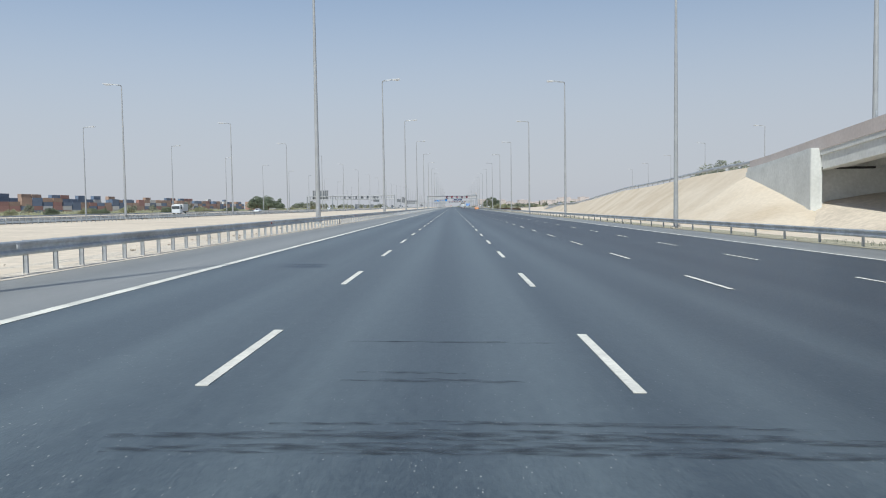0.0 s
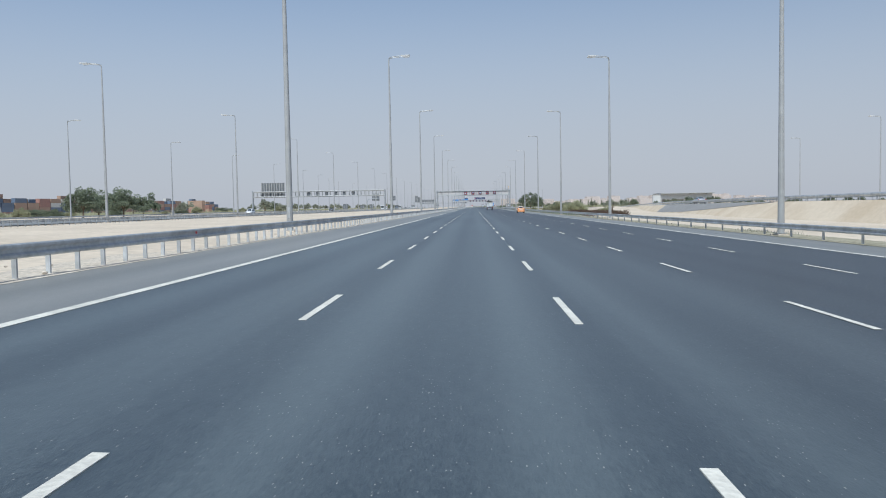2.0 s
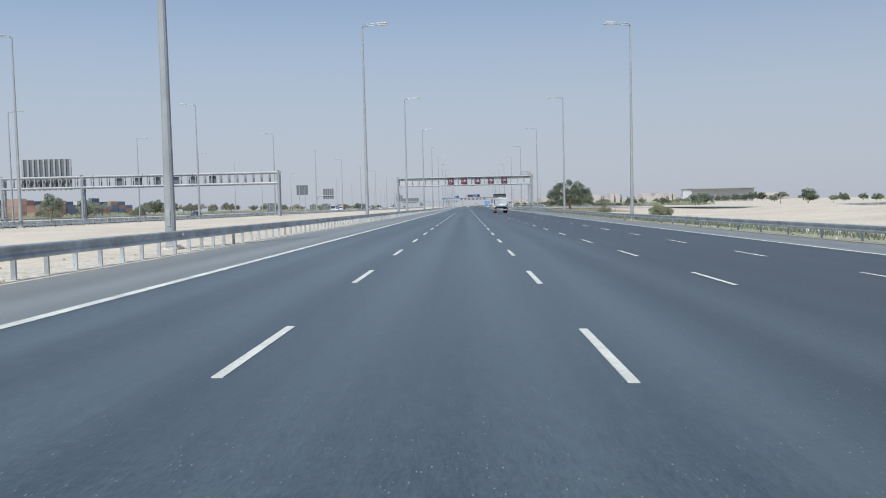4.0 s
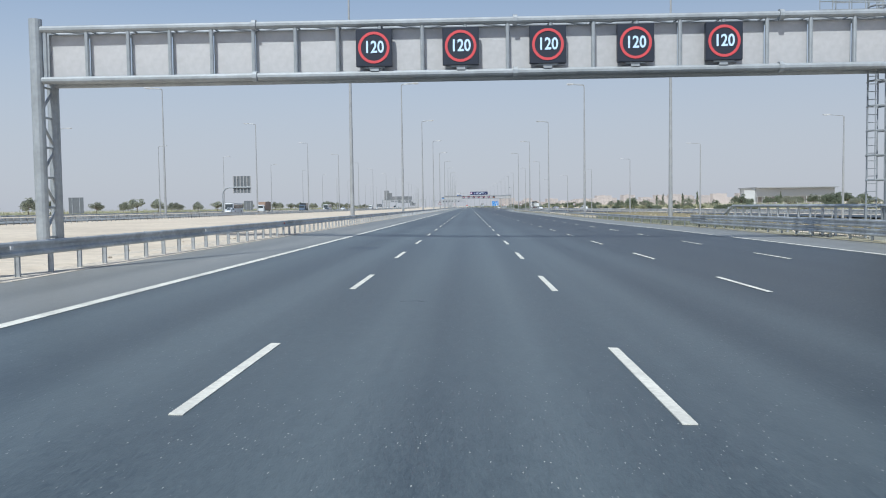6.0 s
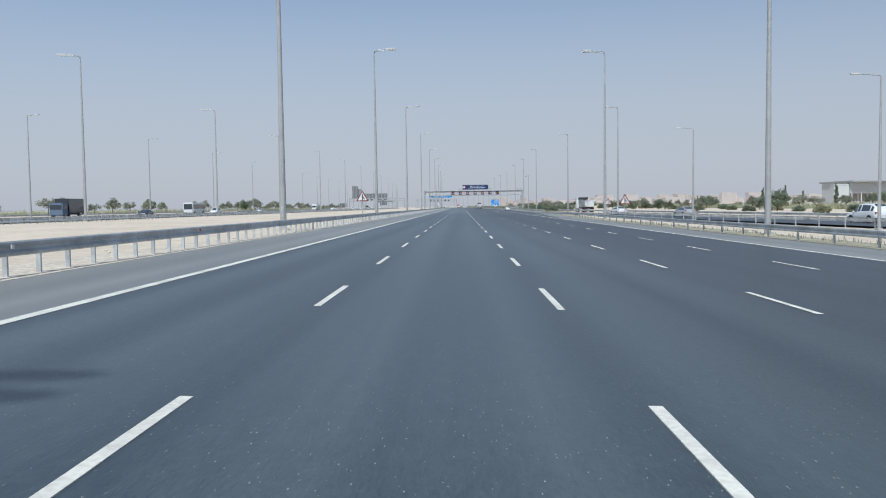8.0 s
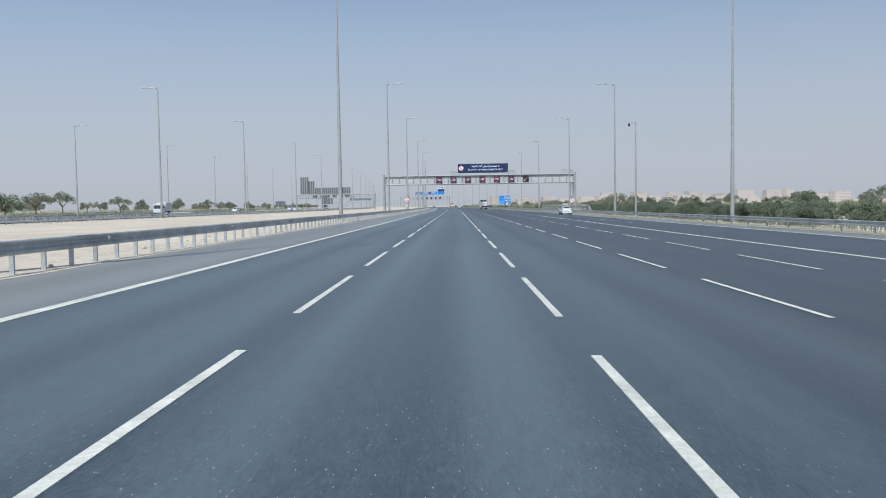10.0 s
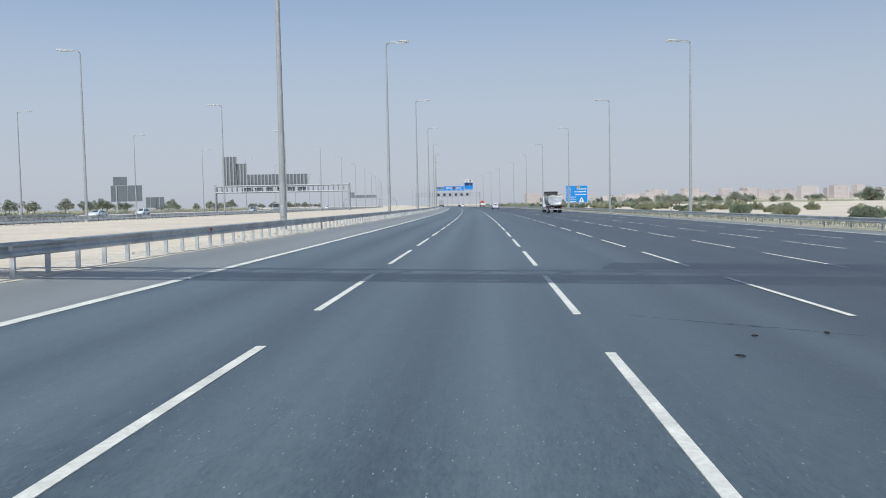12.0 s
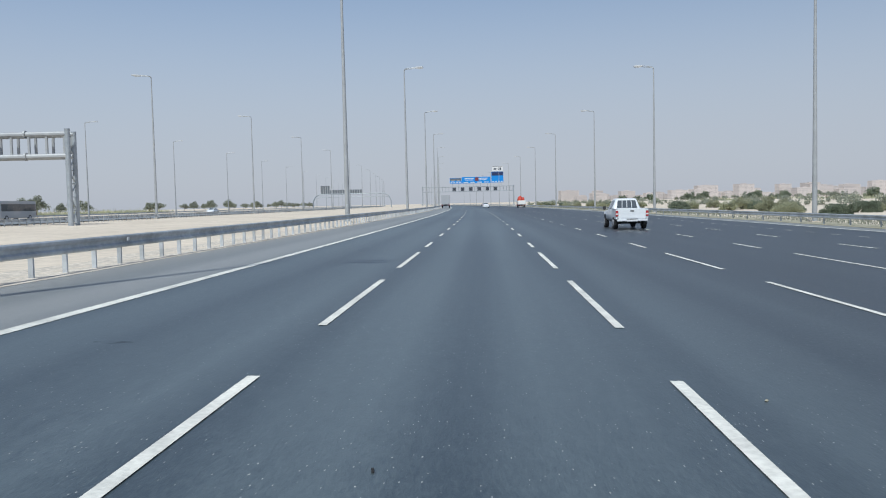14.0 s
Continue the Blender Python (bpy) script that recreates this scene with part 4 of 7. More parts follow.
# gantries of the opposite carriageway, seen from behind
def back_panel(parent, x0, x1, z0, z1, y=1.9):
    """The ribbed back of a large sign."""
    bm = new_bm()
    n = max(2, round((x1 - x0) / 1.25))
    w = (x1 - x0) / n
    box(bm, x0, x1, y + 0.25, y + 0.3, z0, z1)
    ob = part("sign_back", bm, ALU, parent, "ribbed grey back of a large road sign")
    bm = new_bm()
    box(bm, -0.20, 0.20, -0.12, 0.12, z0 - 0.2, z1)
    shared = mesh_of("rib", bm, MESHGREY)
    for i in range(n + 1):
        r = new("rib", shared)
        r.parent = ob
        r.location = ((x0 + w * i) * U, (y + 0.12) * U, 0)
    return ob


gantry = thing("gantry", "grey steel gantry over the opposite road, large sign seen from behind", "sign gantry", spot(560.3, 0, 0, 0, 0.972))
truss(gantry, -101, -40.5, 7.4, 9.7, screen=False, thick=1.7, steel=POLE)
for x in (-101.3, -83.5, -40.2):
    leg(gantry, x, 9.7)
back_panel(gantry, -97.5, -86.8, 7.2, 13.9)
for i in range(6):
    bm = new_bm()
    box(bm, -76 + 4.1 * i, -74.5 + 4.1 * i, 0.5, 0.8, 7.7, 9.3, 0.03)
    part("lane_signal", bm, ALU, gantry, "grey back of a lane signal")

gantry = thing("gantry", "grey steel gantry over the opposite road, ribbed signs seen from behind", "sign gantry", spot(1441, 0, 0, 0, 0.962))
truss(gantry, -86.2, -40.3, 7.0, 9.15, screen=False, thick=1.7, steel=POLE)
for x in (-86.5, -40.0):
    leg(gantry, x, 9.15)
back_panel(gantry, -84.2, -79.4, 9.1, 19.5)
back_panel(gantry, -79.3, -76.0, 9.1, 17.1)
back_panel(gantry, -75.9, -54.7, 9.1, 13.2)
for i in range(6):
    bm = new_bm()
    box(bm, -76.7 + 3.8 * i, -74.2 + 3.8 * i, 0.5, 0.8, 6.9, 8.6, 0.03)
    part("lane_signal", bm, ALU, gantry, "grey back of a lane signal")

gantry = thing("gantry", "pale arched portal gantry with a long sign seen from behind", "sign gantry", spot(1787, 0, 0))
for y in (0.0, 1.4):
    bm = new_bm()
    arch = [(-74, y, 0), (-73.8, y, 4.0), (-72.6, y, 6.4), (-70.5, y, 7.4), (-38, y, 7.4), (-35.6, y, 6.4), (-34.3, y, 4.0), (-34, y, 0)]
    pipe(bm, arch, 0.22, 8)
    pipe(bm, [(-73.0, y, 5.6), (-69, y, 5.9), (-39, y, 5.9), (-35, y, 5.6)], 0.12, 8)
    part("arch", bm, FRAMEGREY, gantry)
back_panel(gantry, -70, -65.5, 7.6, 11.8)
back_panel(gantry, -65.4, -49, 7.6, 9.6)

# cantilever sign far left
canti = thing("cantilever_sign", "curved grey cantilever post with a ribbed sign seen from behind", "road sign", spot(865, -86.3, None, 0, 0.885))
bm = new_bm()
pipe(bm, [(0, 0, 0), (0, 0, 7.2), (0.4, 0, 8.6), (1.4, 0, 9.7), (3.0, 0, 10.1), (11.2, 0, 10.1)], 0.28, 10)
part("post", bm, FRAMEGREY, canti)
back_panel(canti, 4.4, 11.2, 7.9, 14.6, 0.1)


# ---- small signs ----
def round_sign(s, x, small_plate):
    g = thing("speed_sign", "round white speed limit sign with red rim on a grey post", "speed sign", spot(s, x), group="speed limit signs")
    bm = new_bm()
    tube(bm, (0, 0.05, -0.2), (0, 0.05, 3.1), 0.05)
    part("post", bm, GALV, g)
    bm = new_bm()
    ring(bm, 0, 0.62, -0.01, 0.02, 36, 0, 2.6)
    d = part("disc", bm, WHITE, g)
    bm = new_bm()
    ring(bm, 0.51, 0.63, -0.02, 0.0, 36, 0, 2.6)
    part("rim", bm, RED, d)
    writing("120", 0.42, BLACK, d, Matrix.Translation((0, -0.012, 2.42)), "speed_figure", bold=0.0)
    writing("\u0661\u0662\u0660", 0.42, BLACK, d, Matrix.Translation((0, -0.012, 2.84)), "arabic_figure", bold=0.003)
    if small_plate:
        bm = new_bm()
        box(bm, -0.32, 0.32, -0.01, 0.02, 1.32, 1.72, 0.01)
        pl = part("plate", bm, WHITE, g, "small white plate with faint words")
        bars(pl, ALU, [(-0.25, 0.22, 1.58, 1.63), (-0.2, 0.2, 1.42, 1.47)], -0.01)
    return g


round_sign(1139, -9.75, True)
round_sign(1137, 24.3, False)


def merge_sign(s, x, size=1.0):
    g = thing("merge_sign", "white triangular merge sign with red border on a post", "warning sign", spot(s, x), group="merge signs")
    bm = new_bm()
    tube(bm, (0, 0.05, -0.2), (0, 0.05, 2.9), 0.05)
    part("post", bm, GALV, g)
    a, h0 = 0.62 * size, 1.9

    def tri(k, y0, y1):
        b = new_bm()
        c = h0 + 0.36 * size
        poly(b, [(-a * k, y0, c - 0.36 * size * k), (a * k, y0, c - 0.36 * size * k), (0, y0, c + 0.72 * size * k)], y1 - y0)
        return b

    d = part("border", tri(1.0, -0.01, 0.02), MAROON, g)
    part("field", tri(0.74, -0.02, -0.01), WHITE, d)
    bm = new_bm()
    box(bm, -0.05, 0.05, -0.032, -0.02, h0 + 0.12, h0 + 0.72)
    poly(bm, [(0.05, -0.032, h0 + 0.5), (0.05, -0.032, h0 + 0.36), (0.26, -0.032, h0 + 0.12), (0.26, -0.032, h0 + 0.24)], 0.012)
    part("symbol", bm, BLACK, d)
    return g


merge_sign(850, -9.4)
merge_sign(856.5, 17.7, 1.0)
merge_sign(905, 24.5)
merge_sign(930, 45.0)
merge_sign(1212, 25.6, 1.3)
merge_sign(160, 41.0)

# blue direction boards beside the road
board = thing("direction_board", "wide blue direction board with white words on steel posts", "direction sign", spot(1407, 28.9))
for x in (0.6, 2.4, 4.0, 5.8):
    bm = new_bm()
    box(bm, x - 0.07, x + 0.07, 0.08, 0.22, -0.5, 6.4)
    part("post", bm, GALV, board)
for x0, x1 in ((0.0, 3.18), (3.20, 6.4)):
    bm = new_bm()
    box(bm, x0, x1, 0.0, 0.08, 1.75, 6.75, 0.02)
    sg = part("panel", bm, BLUE, board)
    if x0 < 1:
        left = sg
    bm = new_bm()      # white edge line
    for a in ((x0 + 0.06, x1 - 0.02, 6.62, 6.68), (x0 + 0.06, x1 - 0.02, 1.82, 1.88), (0.06, 0.12, 1.88, 6.62) if x0 < 1 else (6.28, 6.34, 1.88, 6.62)):
        box(bm, a[0], a[1], -0.008, 0.0, a[2], a[3])
    part("edge_line", bm, WHITE, sg)
for z, digits in ((5.75, "\u0661\u0665"), (4.95, "\u0662"), (4.15, "\u0661")):      # distances in kilometres
    writing(arabic("\u0643\u0645"), 0.55, WHITE, left, Matrix.Translation((0.62, -0.008, z)), "script_line", bold=0.010)
    writing(digits, 0.55, WHITE, left, Matrix.Translation((1.35, -0.008, z)), "speed_figure", bold=0.012)
bars(sg, WHITE, [(3.3, 6.0, 5.6, 5.85), (3.3, 5.9, 4.8, 5.05), (3.3, 6.0, 4.0, 4.25)], 0.0)
bars(left, WHITE, [(2.5, 3.1, 4.8, 5.05), (2.7, 3.1, 4.0, 4.25), (0.95, 1.85, 3.28, 3.5), (1.6, 2.9, 1.98, 2.2)], 0.0)
for text, x, z in (("Al", 0.55, 3.39), ("Road", 2.45, 3.39), ("Industrial Area", 1.62, 2.74), ("Umm Al", 0.85, 2.09)):
    writing(text, 0.46, WHITE, left, Matrix.Translation((x, -0.008, z)), bold=0.010)
bm = new_bm()
box(bm, 3.22, 4.02, -0.02, 0.0, 5.98, 6.66, 0.01)
badge = part("badge", bm, YELLOW, sg, "yellow square badge with a dark ring")
part("ring", ring(new_bm(), 0.17, 0.27, -0.03, -0.02, 24, 3.62, 6.32), BLACK, badge)
bm = new_bm()
poly(bm, [(3.75, -0.02, 1.9), (5.35, -0.02, 1.9), (4.55, -0.02, 3.5)], 0.02)
tri_plate = part("warning_plate", bm, WHITE, sg)
bars(tri_plate, BLACK, [(4.48, 4.62, 2.2, 2.8)], -0.02)

# sign backs along the opposite road
for s, x, w, z0, z1 in ((1382, -82.6, 4.9, 1.8, 4.6), (905, -88, 3.6, 1.0, 4.6), (905, -96, 4.0, 1.0, 4.0), (760, -88, 3.4, 0.8, 4.4), (575, -37, 2.6, 4.6, 6.8)):
    g = thing("roadside_sign", "plain grey back of a road sign on two posts", "road sign", spot(s, x), group="sign backs")
    bm = new_bm()
    box(bm, -w / 2, w / 2, -0.05, 0.0, z0, z1, 0.02)
    part("panel", bm, ALU, g)
    for dx in (-w / 4, w / 4):
        bm = new_bm()
        tube(bm, (dx, -0.1, -0.2), (dx, -0.1, z1 - 0.1), 0.07)
        part("post", bm, GALV, g)

g = thing("roadside_sign", "stepped grey back of a large road sign on two posts", "road sign", spot(1273, -45.8), group="sign backs")
for x0, x1, z0, z1 in ((-2.1, 0.12, 2.45, 4.55), (0.16, 2.1, 2.45, 4.55), (-1.75, 0.12, 4.58, 5.7)):
    bm = new_bm()
    box(bm, x0, x1, -0.05, 0.0, z0, z1, 0.02)
    part("panel", bm, ALU, g)
for dx in (-1.3, 1.3):
    bm = new_bm()
    tube(bm, (dx, -0.12, -0.2), (dx, -0.12, 4.5), 0.08)
    part("post", bm, GALV, g)


# ---- the ramp on its embankment, and the bridge it leads to ----
RIDGE_Z = [(56, 6.5), (75, 5.0), (98, 4.8), (125, 4.2), (156, 3.9), (187, 3.0), (210, 2.3), (254, 1.5), (320, 1.4), (390, 1.1), (460, 0.5), (520, -0.4)]
RIDGE_X = [(58, 29.5), (100, 30), (200, 34), (300, 40), (390, 46), (520, 56)]
def ridge_x(s):
    return lerp(RIDGE_X, s)


def ridge_z(s):
    return lerp(RIDGE_Z, s)


def bank_edges(s):
    x, z = ridge_x(s), max(0.3, ridge_z(s) + 0.45)
    return [x - 1.65 * z - 0.8, x - 1.6 * z, x - 1.2 * z, x - 0.8 * z, x - 0.4 * z, x, x + 0.8, x + 10.5, x + 10.8 + 2.0 * z]


def bank_z(s, x):
    xr, z = ridge_x(s), ridge_z(s)
    zz = max(0.3, z + 0.45)
    if x <= xr:
        f = max(0.0, min(1.0, (x - (xr - 1.6 * zz)) / (1.6 * zz)))
        return -0.75 + f * (z + 0.75) + 0.025 * noise.noise(Vector((x * 0.4, s * 0.05, 1))) * (1 if 0 < f < 1 else 0)
    return z if x < xr + 10.6 else -0.8


strip("embankment", stations(79, 525, 3), bank_edges, SLOPE, bank_z, "smooth pale sand embankment that carries the ramp", "embankment")
strip("ramp_road", stations(60, 525, 6), lambda s: [ridge_x(s) + 1.5, ridge_x(s) + 10.0], SHOULDER, lambda s, x: ridge_z(s), "grey asphalt ramp on the embankment", "road", lift=0.03)


def paved_edges(s):
    x, z = ridge_x(s), max(0.3, ridge_z(s) + 0.45)
    f = lerp([(305, 0.96), (330, 0.6), (360, 0.2), (392, 0.03)], s)
    a = x - 1.6 * z
    return [a + f * 1.6 * z, a + (f + (0.97 - f) * 0.5) * 1.6 * z, a + 0.97 * 1.6 * z]


strip("slope_paving", stations(305, 392, 3), paved_edges, PAVING, bank_z, "smooth grey paving on the embankment side", "paving", lift=0.06)


def ramp_rail(s0, s1, x_of, side):
    g = thing("guardrail", "weathered guardrail along the top of the ramp", "guardrail")
    verts, faces = [], []
    sl = stations(s0, s1, 6)
    for s in sl:
        for dx, dz in ((0, 0.4), (side * 0.06, 0.48), (side * 0.06, 0.62), (0, 0.72)):
            verts.append(at(s, x_of(s) + dx, ridge_z(s) + dz))
    for i in range(len(sl) - 1):
        faces += [(i * 4 + j, i * 4 + j + 1, i * 4 + j + 5, i * 4 + j + 4) for j in range(3)]
    me = bpy.data.meshes.new("rail_beam")
    me.from_pydata(verts, [], faces)
    me.materials.append(GALV)
    new("rail_beam", me).parent = g
    s = s0
    while s < s1:
        ob = new("post", POST)
        ob.matrix_world = Matrix.Translation(at(s, x_of(s), ridge_z(s)))
        ob.parent = g
        s += 4
    return g


ramp_rail(79, 515, lambda s: ridge_x(s) + 0.7, -1)
ramp_rail(79, 515, lambda s: ridge_x(s) + 10.2, -1)

bridge = thing("overpass", "pale concrete overpass with solid parapets and an abutment", "bridge", spot(65.5, 0, 0))
BX0, BX1 = 28.8, 41.0


def deck_z(y):
    """Top of the bridge deck, y metres beyond its abutment."""
    return lerp([(-90, 10.5), (-40, 8.7), (-10, 6.45), (9.5, 5.0), (14, 4.75)], y)


def slab(bm, x0, x1, ys, t0, t1):
    """A slab along the deck between two heights relative to its top."""
    rows = [[bm.verts.new((x, y, deck_z(y) + t)) for x, t in ((x0, t0), (x1, t0), (x1, t1), (x0, t1))] for y in ys]
    for p, q in zip(rows, rows[1:]):
        for i in range(4):
            bm.faces.new((p[i], p[(i + 1) % 4], q[(i + 1) % 4], q[i]))
    bm.faces.new(rows[0][::-1])
    bm.faces.new(rows[-1])
    bmesh.ops.recalc_face_normals(bm, faces=bm.faces)


SPAN = [-90, -65, -40, -25, -10, 0]
bm = new_bm()
slab(bm, BX0, BX1, SPAN, -0.75, 0.0)
part("deck", bm, CONCRETE, bridge)
for i in range(4):
    bm = new_bm()
    slab(bm, BX0 + 1.2 + 3.0 * i, BX0 + 2.0 + 3.0 * i, SPAN, -1.7, -0.75)
    part("girder", bm, CONCRETE, bridge)
bm = new_bm()
slab(bm, BX0 + 0.12, BX0 + 0.9, SPAN, -1.85, -0.36)
part("edge_girder", bm, CONCRETE, bridge)
for x in (BX0 - 0.05, BX1 - 0.25):
    bm = new_bm()
    slab(bm, x, x + 0.3, SPAN + [9.5, 14], -0.35, 0.65)
    part("parapet_wall", bm, PLASTER, bridge, "beige parapet wall")
bm = new_bm()
slab(bm, BX0 - 0.3, BX1, [0.05, 9.5, 13.9], -7.0, -0.02)
part("abutment", bm, CONCRETE, bridge)
bm = new_bm()
poly(bm, [(BX0 - 0.6, 0.0, -1.5), (BX0 - 0.6, 0.0, deck_z(0) - 0.4), (BX0 - 0.6, 9.5, 4.6), (BX0 - 0.6, 13.5, 4.3), (BX0 - 0.6, 13.5, -1.5)], 0.28, (1, 0, 0))
part("wing_wall", bm, CONCRETE, bridge, "pale concrete wing wall")
bm = new_bm()
box(bm, BX0 - 0.7, BX0 + 0.2, -1.0, -0.02, -1.5, deck_z(0) - 0.1, 0.04)
part("corner_pier", bm, CONCRETE, bridge)
for i in range(4):
    bm = new_bm()
    tube(bm, (BX0 + 1.5 + 3 * i, -46, -1.5), (BX0 + 1.5 + 3 * i, -46, 6.4), 0.6, 0.6, 14)
    part("pier", bm, CONCRETE, bridge)
bm = new_bm()
box(bm, BX0 + 0.6, BX1 - 0.6, -46.8, -45.2, 6.3, 7.2, 0.05)
part("pier_cap", bm, CONCRETE, bridge)
bm = new_bm()
tube(bm, (BX0 + 0.1, -1.15, 4.05), (BX0 + 4.2, -1.15, 4.05), 0.09)
part("drain_pipe", bm, PLASTIC, bridge, "dark drain pipe under the deck")
# sand banked against the wing wall and under the bridge
def cone_z(s, x):
    full = bank_z(79, min(x, 28.2))
    f = max(0.0, min(1.0, (s - 59) / 20)) ** 0.85
    return -0.8 + (full + 0.8) * f + 0.07 * noise.noise(Vector((x * 0.5, s * 0.3, 5)))


strip("sand_bank", stations(56, 79, 1.5), lambda s: [18.5, 20.0, 21.5, 23, 24.5, 26, 27.2, 28.25], SLOPE, cone_z, "pale sand banked against the wing wall", "sand bank")
strip("slope_sand", stations(22, 66, 2), lambda s: [25.0, 27, 28.5, 30, 34, 40], SAND,
      lambda s, x: -0.75 + max(0, (s - 40) / 25) * lerp([(26, 0.0), (28.8, 1.7), (31, 2.6), (40, 3.2)], x) + 0.06 * noise.noise(Vector((x * 0.7, s * 0.4, 5))), "loose pale sand banked under the bridge", "sand bank", lift=0.03)


# ---- vehicles: length along y, front at +y, standing on z = 0 ----
def loft(bm, st):
    rows = []
    for y, w, zb, zl, zt, wt in st:
        rows.append([(-w * 0.9, y, zb), (-w, y, zb + 0.16), (-w, y, zb + (zl - zb) * 0.6), (-w * 0.975, y, zl), (-wt, y, zt - 0.05), (-wt * 0.84, y, zt),
                     (wt * 0.84, y, zt), (wt, y, zt - 0.05), (w * 0.975, y, zl), (w, y, zb + (zl - zb) * 0.6), (w, y, zb + 0.16), (w * 0.9, y, zb)])
    vs = [[bm.verts.new(p) for p in r] for r in rows]
    k = len(rows[0])
    for a, b in zip(vs, vs[1:]):
        for j in range(k):
            bm.faces.new((a[j], a[(j + 1) % k], b[(j + 1) % k], b[j]))
    bm.faces.new(vs[0])
    bm.faces.new(vs[-1][::-1])
    bmesh.ops.recalc_face_normals(bm, faces=bm.faces)
    return rows


def pane(rows, i, j, k0, k1, inset=0.07, inset_y=0.08, out=0.012):
    """A window laid on the panel of a lofted body between stations i, j and outline points k0, k1."""
    a, b, c, d = (Vector(rows[i][k0]), Vector(rows[i][k1]), Vector(rows[j][k1]), Vector(rows[j][k0]))

    def mix(u, v):
        return a.lerp(b, u).lerp(d.lerp(c, u), v)

    n = (b - a).cross(d - a).normalized()
    mid = mix(0.5, 0.5)
    if n.dot(mid - Vector((0, mid.y, 0.7))) < 0:
        n = -n
    bm = new_bm()
    poly(bm, [mix(u, v) + n * 0.002 for u, v in ((inset, inset_y), (1 - inset, inset_y), (1 - inset, 1 - inset_y), (inset, 1 - inset_y))], out, n)
    return bm


def wheel(parent, x, y, r=0.32, w=0.22, rim=RIM):
    bm = new_bm()
    bmesh.ops.create_cone(bm, cap_ends=True, segments=24, radius1=r, radius2=r, depth=w, matrix=Matrix.Rotation(radians(90), 4, "Y"))
    bmesh.ops.bevel(bm, geom=[e for e in bm.edges if abs(e.verts[0].co.x - e.verts[1].co.x) < 1e-6], offset=0.03, segments=2, affect="EDGES")
    tyre_ob = part("wheel", bm, RUBBER, parent)
    tyre_ob.location = Vector((x, y, r)) * U
    side = 1 if x > 0 else -1
    bm = new_bm()
    bmesh.ops.create_cone(bm, cap_ends=True, segments=20, radius1=r * 0.64, radius2=r * 0.58, depth=0.04, matrix=Matrix.Translation((side * (w / 2 - 0.005), 0, 0)) @ Matrix.Rotation(radians(90 * side), 4, "Y"))
    for i in range(5):
        a = 2 * math.pi * i / 5
        tube(bm, (side * (w / 2 + 0.012), 0, 0), (side * (w / 2 + 0.012), r * 0.56 * math.cos(a), r * 0.56 * math.sin(a)), 0.03, 0.025, 6)
    part("rim", bm, rim, tyre_ob)
    return tyre_ob


